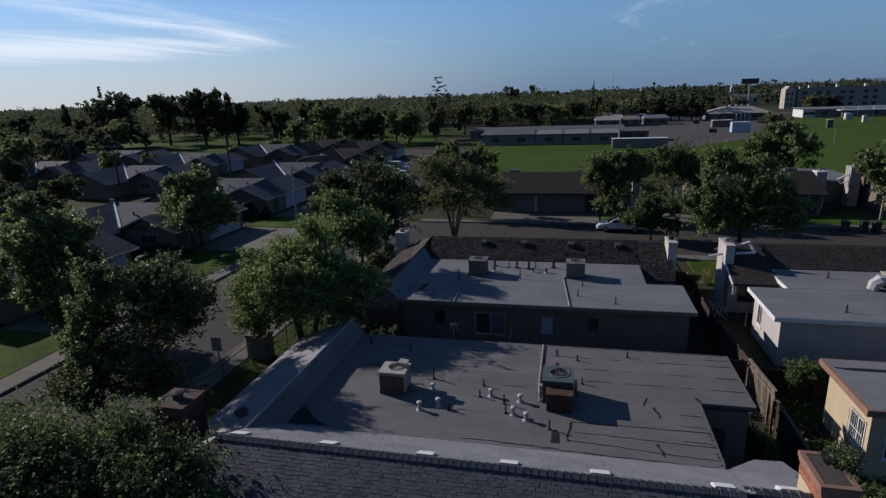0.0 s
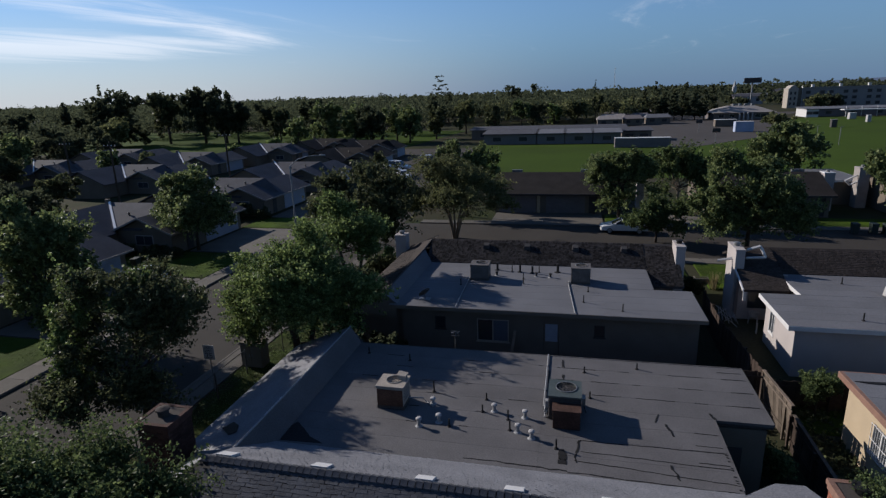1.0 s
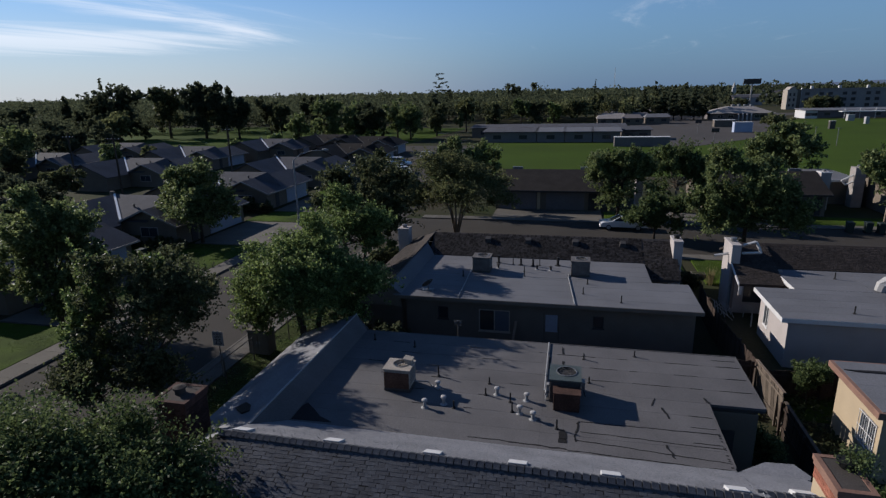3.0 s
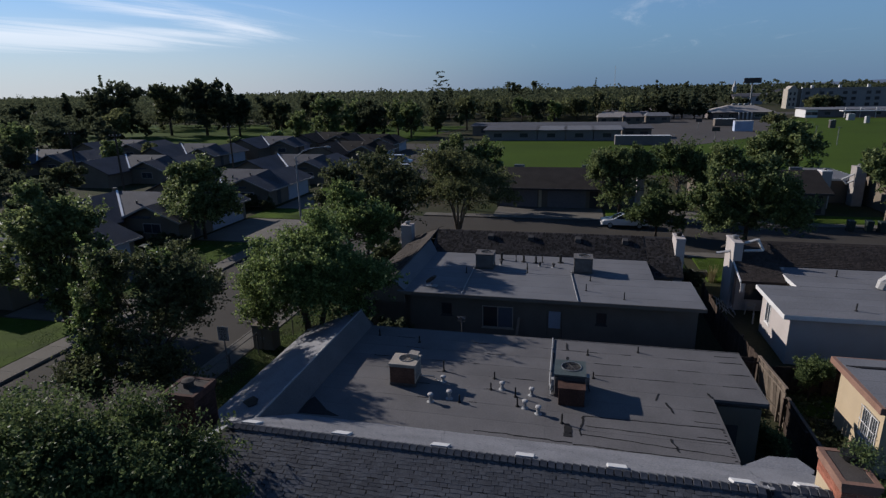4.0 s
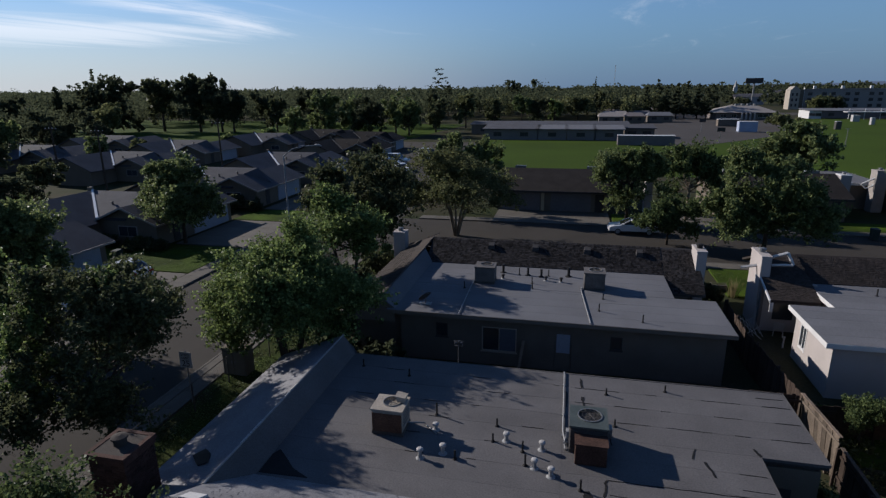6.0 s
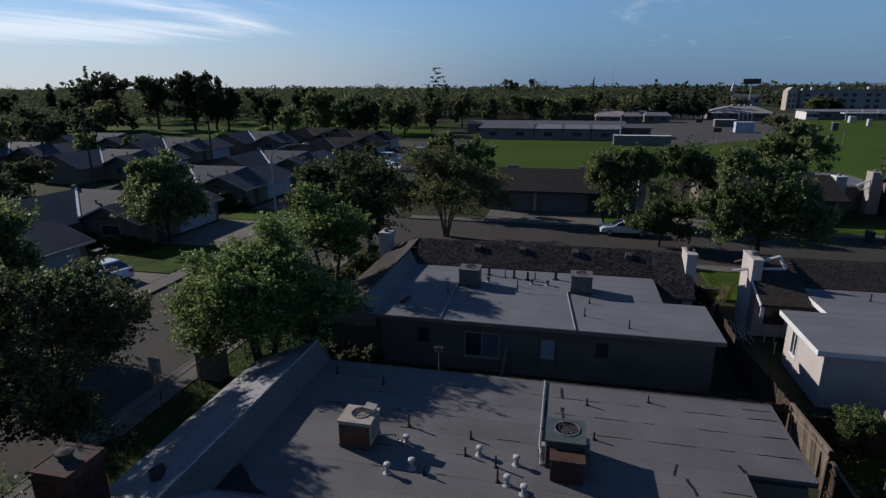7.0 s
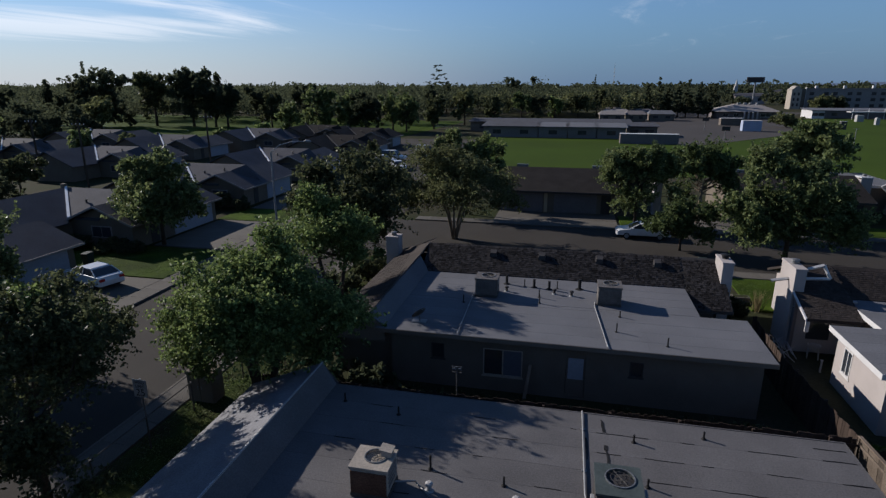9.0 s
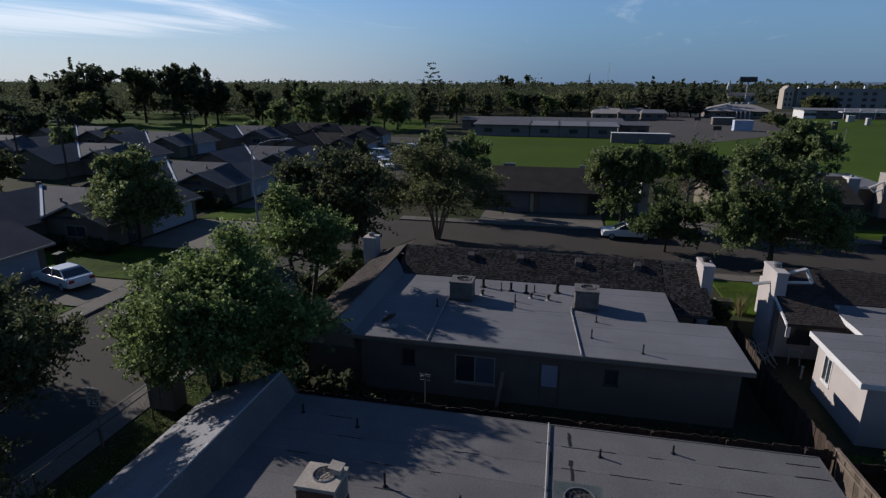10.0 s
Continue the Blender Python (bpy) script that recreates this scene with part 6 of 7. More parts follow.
for vx in (70.5, 73.0, 75.2, 77.8):
    part("roof_unit", Shape().box(vx, 269, 5.5, vx + 1.1, 271, 6.3), GREY_METAL, hall)
for a, b in ((64, 66), (68, 70), (78, 82)):
    window_s(hall, a, b, 0.9, 2.2, 263, TRIM_WHITE, 2)
portable("low white school building", 100, 272, 104.6, 284, 3.2, TRIM_WHITE, FELT_WHITE, 2)
portable("long low grey school building", 105.1, 276, 190, 288, 3.0, STUCCO_PINK, FELT_WHITE, 9)
can = thing("walkway_canopy", "thin white walkway canopy on tall posts at the school", "canopy")
part("roof", Shape().box(112, 267, 2.75, 150, 271, 3.05), TRIM_WHITE, can)
for i in range(7):
    part("post", Shape().tube([(113.5 + i * 5.6, 269, 0), (113.5 + i * 5.6, 269, 4.3)], 0.14, 8), TRIM_WHITE, can)
    part("brace", Shape().tube([(113.5 + i * 5.6, 269, 4.2), (115.4 + i * 5.6, 269, 3.05)], 0.06, 6), TRIM_WHITE, can)
for k, (x, y, w, d) in enumerate(((14, 236, 9, 7), (24, 238, 7, 8), (33, 243, 9, 7), (16, 252, 10, 8), (27, 258, 9, 7), (22, 272, 9, 8), (31, 290, 10, 8), (20, 296, 9, 8), (26, 312, 11, 9))):
    h = thing("far_building", "low house with pale roof behind the school", "building", "far buildings")
    part("wall", Shape().box(x, y, 0, x + w, y + d, 2.6), (STUCCO_GREY, STUCCO_TAN)[k % 2], h)
    part("roof", Shape().hexa([(x - 0.5, y - 0.5, 2.6), (x + w + 0.5, y - 0.5, 2.6), (x + w + 0.5, y + d + 0.5, 2.6), (x - 0.5, y + d + 0.5, 2.6), (x + 0.6, y + d * 0.48, 3.9), (x + w - 0.6, y + d * 0.48, 3.9), (x + w - 0.6, y + d * 0.52, 3.9), (x + 0.6, y + d * 0.52, 3.9)]), (TRIM_TAN, STUCCO_PINK, FELT_WHITE)[k % 3], h)
    for j in range(2):
        part("window", Shape().box(x + w * (j + 0.3) / 2, y - 0.06, 1.0, x + w * (j + 0.7) / 2, y - 0.01, 2.0), GLASS_DARK, h)


def crate(name, label, category, x0, y0, x1, y1, h, m):
    c = thing(name, label, category)
    part("body", Shape().box(x0, y0, 0.05, x1, y1, h), m, c, bevel=0.04)
    n = int((x1 - x0) / 0.6)
    for i in range(n):
        part("rib", Shape().box(x0 + (i + 0.3) * 0.6, y0 - 0.03, 0.2, x0 + (i + 0.6) * 0.6, y0 - 0.002, h - 0.1), m, c)
    part("roof", Shape().box(x0 - 0.05, y0 - 0.05, h, x1 + 0.05, y1 + 0.05, h + 0.06), TRIM_WHITE, c)
    return c


crate("storage_container", "long white storage container on the grass", "container", 15, 147, 28, 149.6, 2.3, STUCCO_PINK)
crate("storage_container", "blue-grey storage container in the yard", "container", 53.4, 193, 58.6, 195.6, 3.1, BLUE_BOX)
crate("storage_container", "small white container on the field", "container", 107.3, 250, 109.6, 252, 2.4, PLASTIC)
crate("storage_container", "tall white cabinet on the field", "container", 105.2, 231, 106.4, 232.4, 2.4, PLASTIC)
crate("storage_container", "dark brown storage shed in the school yard", "container", 53.5, 220, 60.5, 223, 2.4, STUCCO_GREY)
crate("storage_container", "grey shed on the field", "container", 84.6, 206, 86.2, 207.4, 2.5, DULL_STEEL)

apt = thing("apartment_building", "long dull grey three-storey apartment building far off", "building", "far buildings")
part("wall", Shape().box(134.0, 380, 0, 270, 396, 10.9), TRIM_TAN, apt)
part("parapet", Shape().box(133.6, 379.6, 10.9, 270.5, 380.2, 11.5), TRIM_TAN, apt)
part("roof", Shape().box(133.6, 380.2, 10.9, 270.5, 396.5, 11.1), ROOF_TAN, apt)
for fl in range(3):
    for i in range(22):
        wx = 136 + i * 6 + (1.4 if i % 2 else 0)
        w = part("window", Shape().box(wx, 379.9, 1.1 + fl * 3.3, wx + 2.4, 379.98, 2.9 + fl * 3.3), STUCCO_TAN, apt)
        part("pane", Shape().box(wx + 0.15, 379.82, 1.25 + fl * 3.3, wx + 2.25, 379.9, 2.75 + fl * 3.3), GLASS_DARK, w)
for i in range(9):
    part("chimney", Shape().box(139 + i * 14.5, 381, 10.9, 140.4 + i * 14.5, 382.4, 13.0), TRIM_WHITE, apt)
tow = thing("stair_tower", "cream stucco tower with rounded gable at the apartment block", "building", "far buildings")
part("wall", Shape().box(125.4, 376, 0, 130.6, 384, 10.3), BEIGE, tow)
gab = Shape()
arc = [(125.4, 10.3), (130.6, 10.3), (130.6, 11.0), (129.8, 11.4), (129.2, 12.3), (128.4, 12.9), (127.6, 12.9), (126.8, 12.3), (126.2, 11.4), (125.4, 11.0)]
gab.poly(*[(x, 376.0, z) for x, z in arc]).poly(*[(x, 384.0, z) for x, z in reversed(arc)])
for (xa, za), (xb, zb) in zip(arc[1:], arc[2:] + arc[:1]):
    gab.poly((xb, 376.0, zb), (xa, 376.0, za), (xa, 384.0, za), (xb, 384.0, zb))
part("gable", gab, BEIGE, tow)
for fl in range(3):
    for wx in (126.4, 128.6):
        part("window", Shape().box(wx, 375.85, 1.6 + fl * 3.0, wx + 0.9, 375.97, 3.2 + fl * 3.0), GLASS_DARK, tow)
part("side_bay", Shape().box(130.7, 378, 0, 133.3, 383, 11.2), STUCCO_TAN, tow, "dull brown bay beside the tower")
part("corner_strip", Shape().box(133.31, 378.2, 0, 133.58, 379.5, 12.2), TRIM_WHITE, tow, "white corner strip")
bb = thing("billboard", "dark billboard on a steel post far off", "billboard")
part("post", Shape().tube([(117.8, 420.5, 0), (117.8, 420.5, 15.2)], 0.5, 10), GREY_METAL, bb)
part("panel", Shape().box(112.6, 420, 15.0, 123.0, 421, 18.3), TRIM_DARK, bb)
part("catwalk", Shape().box(112.6, 419, 14.7, 123.0, 420, 14.85), GREY_METAL, bb)
def hoop(x, y):
    h = thing("basketball_hoop", "basketball hoop on a post in the school yard", "hoop", "yard hoops")
    part("post", Shape().tube([(x, y, 0), (x, y, 3.4)], 0.09, 8), GREY_METAL, h)
    part("backboard", Shape().box(x - 0.9, y - 0.5, 2.9, x + 0.9, y - 0.44, 3.9), TRIM_DARK, h)
    part("rim", Shape().ring((x, y - 0.85, 3.0), 0.2, 0.24, 0.04, 14), TRIM_ROSE, h)
    return h


hoop(39.35, 153.9)
hoop(43, 193.7)
for gx, gy, gh in ((70.2, 177, 2.6), (64.3, 148.1, 4.2)):
    gl = thing("field_post", "thin grey steel post on the playing field", "post", "field posts")
    part("shaft", Shape().tube([(gx, gy, 0), (gx, gy, gh)], 0.08, 8), GREY_METAL, gl)
    part("crossbar", Shape().tube([(gx - 0.6, gy, gh - 0.1), (gx + 0.6, gy, gh - 0.1)], 0.05, 6), GREY_METAL, gl)
st = thing("church_steeple", "small white church steeple far off", "steeple")
part("tower", Shape().box(125.6, 500.6, 0, 128.2, 503.2, 12.5), PLASTIC, st)
part("spire", Shape().tube([(126.9, 501.9, 12.5), (126.9, 501.9, 17.5)], [1.5, 0.1], 8), PLASTIC, st)
mast = thing("radio_mast", "thin lattice radio mast on the horizon", "mast")
for s in range(3):
    w = s * 2.094
    part("leg", Shape().tube([(60 + 0.9 * math.cos(w), 900 + 0.9 * math.sin(w), 0), (60 + 0.3 * math.cos(w), 900 + 0.3 * math.sin(w), 44)], 0.12, 4), GREY_METAL, mast)
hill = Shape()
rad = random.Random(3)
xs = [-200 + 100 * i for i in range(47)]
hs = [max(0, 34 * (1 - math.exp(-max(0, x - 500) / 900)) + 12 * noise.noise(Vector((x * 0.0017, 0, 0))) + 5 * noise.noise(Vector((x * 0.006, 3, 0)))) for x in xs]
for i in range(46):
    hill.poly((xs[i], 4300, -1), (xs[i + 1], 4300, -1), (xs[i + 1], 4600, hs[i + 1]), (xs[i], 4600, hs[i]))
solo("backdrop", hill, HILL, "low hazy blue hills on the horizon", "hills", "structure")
for i in range(26):
    rr = random.Random(100 + i)
    d = rr.uniform(440, 950)
    x = d * rr.uniform(0.22, 0.62)
    w, dd, hh = rr.uniform(12, 30), rr.uniform(9, 14), rr.uniform(3, 6)
    h = thing("far_building", "low pale building far off among trees", "building", "far buildings")
    part("wall", Shape().box(x, d, 0, x + w, d + dd, hh), rr.choice((STUCCO_WHITE, STUCCO_TAN, STUCCO_PINK)), h)
    part("roof", Shape().hexa([(x - 0.5, d - 0.5, hh), (x + w + 0.5, d - 0.5, hh), (x + w + 0.5, d + dd + 0.5, hh), (x - 0.5, d + dd + 0.5, hh), (x - 0.5, d + dd * 0.45, hh + 1.8), (x + w + 0.5, d + dd * 0.45, hh + 1.8), (x + w + 0.5, d + dd * 0.55, hh + 1.8), (x - 0.5, d + dd * 0.55, hh + 1.8)]), rr.choice((ROOF_TAN, ROOF_BLUE, FELT_WHITE)), h)
    for k in range(3):
        part("window", Shape().box(x + w * (k + 0.3) / 3, d - 0.08, hh * 0.4, x + w * (k + 0.6) / 3, d - 0.01, hh * 0.75), GLASS_DARK, h)


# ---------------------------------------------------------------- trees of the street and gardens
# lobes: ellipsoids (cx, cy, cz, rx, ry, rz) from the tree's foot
tree("leafy green tree beside the near roof", -6.9, 9.0, [(-0.5, 0, 4.6, 3.0, 2.5, 1.5), (1.9, 0.5, 4.5, 1.9, 1.8, 1.1), (-2.8, 0.2, 4.8, 2.0, 2.0, 1.2), (0.3, 0.9, 5.1, 1.6, 1.4, 0.9)], 0.17, LEAF_A, 95000, 0.17, 0.062, 1, rise=0.7, fill=14)
dark_tree = tree("dark leafy street tree with reddish young leaves", -12.0, 18.2, [(-0.1, 0, 5.0, 2.4, 2.6, 2.2), (-1.6, -0.5, 6.9, 0.9, 1.0, 1.5), (0.1, 0, 6.9, 0.9, 1.0, 1.2), (1.5, 0.6, 6.3, 1.3, 1.5, 1.4), (-2.4, 0.1, 3.9, 1.9, 1.6, 1.7), (0.3, 1.4, 5.0, 1.9, 1.8, 1.8), (-0.6, -1.6, 3.2, 2.3, 1.7, 1.5), (1.2, -1.2, 2.4, 1.9, 1.6, 1.1), (0.3, 2.6, 5.4, 1.0, 1.2, 1.0), (0.5, 1.7, 6.7, 0.9, 1.0, 1.0)], 0.15, LEAF_D, 62000, 0.16, 0.08, 2, rise=1.0, fill=8)
spray_rng = np.random.default_rng(202)
spray_pts, _ = crown_points([(-2.0, -0.6, 6.4, 0.9, 0.9, 1.6), (-2.9, -0.2, 4.6, 1.0, 0.9, 1.5), (-2.2, -1.0, 3.2, 1.0, 0.9, 1.1), (0.9, 0.4, 7.0, 0.7, 0.7, 0.9), (1.7, 1.2, 6.2, 0.7, 0.7, 0.8)], 15000, 0.12, spray_rng, 1.6, 7)
part("young_foliage", leaf_cloud("young_foliage", spray_pts, 0.085 * (0.6 + 0.8 * spray_rng.random(len(spray_pts))), spray_rng), LEAF_E, dark_tree, "fresh green upright shoots")
# this next tree stands out of view, added for its shade on the street
tree("unseen leafy tree added to cast shade over the side street", -26.2, 17.0, [(0, 0, 5.4, 3.0, 3.2, 2.6), (0.3, 0, 7.2, 1.7, 1.7, 1.5)], 0.18, LEAF_B, 16000, 0.32, 0.22, 24, rise=1.1)
tree("large spreading bright green tree at the house corner", -7.95, 24.6, [(-0.1, 0, 5.0, 3.2, 2.8, 2.3), (-2.2, -0.4, 3.6, 1.8, 1.8, 2.0), (-2.9, 0.2, 2.9, 1.2, 1.2, 1.2), (2.5, 0.4, 4.1, 1.8, 1.8, 1.6), (0.1, 0.9, 6.6, 1.7, 1.8, 1.35), (1.7, 0.4, 5.1, 1.7, 1.8, 1.6), (-1.3, 0.6, 6.0, 1.8, 1.8, 1.5), (0.2, -1.9, 5.9, 1.7, 1.2, 1.2), (1.4, -1.6, 4.8, 1.4, 1.0, 1.1)], 0.17, LEAF_E, 110000, 0.2, 0.085, 3, stems=3)
tree("tall bright green tree behind the house corner", -8.6, 33.5, [(0, 0, 6.0, 2.2, 2.2, 1.6), (-0.6, 0, 7.4, 1.3, 1.3, 1.0), (1.4, 0.3, 5.2, 1.5, 1.5, 1.2), (-1.6, 0, 4.8, 1.4, 1.4, 1.2)], 0.14, LEAF_E, 20000, 0.22, 0.11, 23, stems=2, rise=0.9)
tree("dense green street tree on the lawn", -25.6, 26.2, [(0, 0, 5.3, 2.7, 2.7, 2.6), (-0.6, 0, 7.3, 1.6, 1.6, 1.3), (1.4, 0, 6.6, 1.4, 1.4, 1.3), (1.2, 0.2, 3.8, 1.8, 1.8, 1.9), (-2.0, 0, 4.2, 1.7, 1.7, 2.0), (0.6, 0, 2.2, 1.5, 1.4, 1.2)], 0.17, LEAF_B, 38000, 0.23, 0.13, 4, rise=1.1)
tree("dense green street tree before the tan house", -30.2, 46.9, [(0, 0, 4.9, 3.1, 3.1, 2.7), (0.8, 0, 6.8, 1.9, 1.9, 1.5), (-1.6, 0, 6.2, 1.7, 1.7, 1.4), (-2.4, 0, 4.2, 1.9, 1.9, 1.8), (2.0, 0, 4.0, 2.0, 2.0, 1.9), (0.2, -0.6, 2.9, 2.6, 2.4, 1.5)], 0.17, LEAF_B, 34000, 0.27, 0.15, 5, rise=1.1)
tree("dark tree with reddish foliage behind the green tree", -12.2, 45.5, [(0, 0, 5.6, 3.6, 3.2, 2.6), (1.8, 0.3, 4.3, 3.0, 2.4, 2.4), (-1.8, 0, 5.0, 2.6, 2.4, 2.4)], 0.2, LEAF_D, 36000, 0.31, 0.16, 6)
tree("open olive-green tree with many bare stems", -6.1, 54.4, [(0, 0, 4.8, 4.8, 3.8, 2.4), (-1.4, 0, 6.6, 2.6, 2.2, 1.7), (1.6, 0, 6.3, 2.5, 2.2, 1.7), (-3.8, 0, 4.2, 2.1, 1.9, 1.9), (3.9, 0, 4.0, 2.1, 1.9, 2.0)], 0.11, LEAF_C, 40000, 0.26, 0.11, 7, BARK_PALE, stems=7)
tree("green tree with upright boughs at the corner of the street", -6.8, 64.6, [(0, 0, 4.2, 3.6, 2.2, 2.4), (-3.1, 0, 5.3, 1.2, 1.3, 2.5), (-1.1, 0.3, 6.3, 1.3, 1.3, 2.4), (1.1, -0.3, 5.9, 1.3, 1.3, 2.3), (3.1, 0, 5.2, 1.1, 1.2, 2.2)], 0.18, LEAF_B, 30000, 0.27, 0.17, 8, rise=1.7)
tree("upright green street tree behind the parked sedan", 10.2, 62.8, [(0, 0, 4.6, 3.0, 2.8, 2.6), (1.4, 0, 6.2, 1.5, 1.5, 1.7), (-2.4, 0, 5.0, 1.7, 1.8, 1.9), (-0.6, 0.2, 6.4, 1.2, 1.2, 1.5), (2.6, 0, 4.4, 1.7, 1.7, 2.0)], 0.17, LEAF_B, 34000, 0.24, 0.15, 9, rise=1.1)
tree("small green street tree beside the sedan", 13.0, 54.6, [(0, 0, 2.7, 2.2, 1.9, 1.5), (-1.2, 0, 2.0, 1.6, 1.5, 1.2), (1.0, 0, 2.0, 1.5, 1.5, 1.2)], 0.11, LEAF_A, 15000, 0.22, 0.15, 10, rise=1.1)
tree("fresh green street tree beyond the street", 16.4, 65.0, [(0, 0, 4.9, 3.0, 3.0, 2.7), (1.8, 0, 5.2, 1.9, 2, 2.0), (-1.2, 0, 6.2, 1.6, 1.6, 1.5)], 0.17, LEAF_A, 22000, 0.26, 0.16, 11, BARK_PALE, rise=1.1)
tree("broad green street tree at the kerb", 20.2, 52.4, [(0, 0, 3.6, 4.3, 3.2, 2.5), (-2.0, 0, 5.9, 1.7, 1.8, 2.0), (1.6, 0.2, 5.4, 1.8, 1.8, 2.0), (-3.4, 0, 3.8, 1.7, 1.8, 2.2), (3.2, 0, 3.8, 1.8, 1.8, 2.1), (0, 0, 6.0, 1.4, 1.4, 1.8)], 0.19, LEAF_B, 60000, 0.24, 0.14, 12, rise=1.1)
tree("tall airy green tree beyond the houses", 33.6, 88.0, [(0, 0, 5.8, 4.0, 3.6, 2.7), (2.4, 0, 4.8, 2.5, 2.6, 2.5), (-2.2, 0, 4.4, 2.6, 2.4, 2.4), (0.4, 0, 7.2, 2.0, 2.0, 1.6)], 0.22, LEAF_B, 20000, 0.36, 0.26, 13)
tree("green street tree with a slim pale trunk", 35.2, 61.6, [(0, 0, 5.0, 3.2, 2.8, 2.5), (1.2, 0, 6.2, 2.0, 2.0, 1.6), (-1.6, 0, 5.6, 1.5, 1.5, 1.6)], 0.14, LEAF_B, 20000, 0.28, 0.19, 14, BARK_PALE, rise=1.1)
tree("round garden bush in the back garden", 15.8, 25.0, [(0, 0, 1.35, 0.72, 0.7, 0.8)], 0.05, LEAF_A, 11000, 0.13, 0.055, 15, category="bush", name="bush")
tree("small bush beside the yellow house", 15.0, 16.2, [(0, 0, 1.3, 0.9, 0.8, 0.8)], 0.05, LEAF_A, 9000, 0.15, 0.065, 16, category="bush", name="bush")
tree("low green bush in the patio corner", 12.6, 19.8, [(0, 0, 0.9, 0.6, 0.9, 0.7)], 0.05, LEAF_A, 7000, 0.15, 0.06, 17, category="bush", name="bush")
tree("yellow-green shrub beside the house corner", -9.6, 44.0, [(0, 0, 0.9, 0.6, 0.8, 0.7)], 0.05, LEAF_E, 1800, 0.2, 0.14, 18, category="bush", name="bush")
tree("small shrub beside the terracotta chimney cap", 13.1, 13.4, [(0, 0, 2.6, 0.55, 0.6, 1.3)], 0.05, LEAF_A, 9000, 0.12, 0.045, 28, category="bush", name="bush")
reeds = thing("reed_clump", "dry yellowish reeds standing in a clump beside the path", "reeds", at=pose(15.3, 41.6, 0))
reed_rad = random.Random(19)
for k in range(46):
    w, q, tall = reed_rad.uniform(0, 6.28), reed_rad.uniform(0.02, 0.3), reed_rad.uniform(0.7, 1.35)
    rx, ry = q * math.cos(w), q * math.sin(w)
    part("reed", Shape().tube([(rx, ry, 0), (rx * 1.6, ry * 1.6, tall * 0.6), (rx * 2.6, ry * 2.6, tall)], [0.018, 0.016, 0.006], 3, caps=False), LEAF_DRY, reeds)
step = thing("garden_box", "low pale concrete planter box beside the path", "planter")
part("box", Shape().box(14.2, 42.7, 0.05, 15.2, 43.3, 0.42), CONCRETE, step, bevel=0.02)
part("soil", Shape().box(14.28, 42.78, 0.42, 15.12, 43.22, 0.43), EARTH, step)



def grass(name, label, x0, y0, x1, y1, n, leaf, seed, hi=0.28, z=0.08, size=0.09):
    """Blades and weeds scattered in tufts over a patch."""
    rng = np.random.default_rng(seed)
    t = n // 40
    cx, cy = rng.uniform(x0, x1, t), rng.uniform(y0, y1, t)
    k = rng.integers(0, t, n)
    p = np.stack([cx[k] + rng.normal(size=n) * 0.28, cy[k] + rng.normal(size=n) * 0.28, z + hi * rng.random(n) ** 2], axis=1)
    keep = (p[:, 0] > x0) & (p[:, 0] < x1) & (p[:, 1] > y0) & (p[:, 1] < y1)
    p = p[keep]
    return solo(name, leaf_cloud(name, p, size * (0.6 + 0.8 * rng.random(len(p))), rng, 2.2), leaf, label, "grass", "stuff")


grass("grass_tufts", "rough grass and weeds along the verge", -11.9, 12, -8.0, 32, 15000, LEAF_A, 71, 0.1, 0.08, 0.04)
grass("grass_tufts", "cut grass of the sunlit front lawns", -36.0, 39.1, -24.2, 46.1, 9000, LEAF_A, 72, 0.05, 0.09, 0.03)
grass("grass_tufts", "cut grass of the sunlit front lawn", -31.4, 14.1, -24.2, 26.2, 7000, LEAF_A, 73, 0.05, 0.09, 0.03)
grass("grass_tufts", "cut grass of the front lawns by the street", 3.1, 42.3, 13.9, 47.6, 9000, LEAF_A, 74, 0.06, 0.09, 0.03)
grass("grass_tufts", "cut grass of the front lawns by the street", 15.1, 41.6, 29.9, 47.6, 9000, LEAF_A, 75, 0.06, 0.09, 0.03)
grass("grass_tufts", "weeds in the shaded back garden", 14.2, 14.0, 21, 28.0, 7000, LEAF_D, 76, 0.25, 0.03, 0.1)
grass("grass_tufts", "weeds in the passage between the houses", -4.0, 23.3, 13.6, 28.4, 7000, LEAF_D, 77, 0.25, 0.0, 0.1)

# ---------------------------------------------------------------- park trees and garden trees further off
def round_tree(label, x, y, w, h, leaf, seed, low=0.25, bark=None, rise=0.35, density=7.0, category="tree", name="tree"):
    """A tree or bush of given width and height whose crown is a heap of uneven lobes."""
    r = random.Random(seed)
    z0, ch = h * low, h * (1 - low)
    lobes = [(0, 0, z0 + ch * 0.5, w * 0.33, w * 0.33, ch * 0.40)]
    n = 5 if w < 7 else 8 if w < 13 else 12
    for i in range(n):
        a = 2 * math.pi * i / n + r.uniform(-0.4, 0.4)
        f = r.uniform(0.16, 0.31)
        q = r.uniform(0.17, 0.26)
        lobes.append((w * f * math.cos(a), w * f * math.sin(a), z0 + ch * r.uniform(0.12, 0.8), w * q, w * q, ch * r.uniform(0.17, 0.27)))
    size = min(1.0, max(0.16, math.hypot(x - 5, y) * 0.0024))
    leaves = int(min(18000, max(2200, density * w * h / size ** 2)))
    return tree(label, x, y, lobes, 0.02 * h + 0.04, leaf, leaves, size * 1.3, size, seed, bark, group="distant trees" if name == "tree" else "", category=category, name=name, rise=rise, fill=7, outward=math.hypot(x - 5, y) > 75)


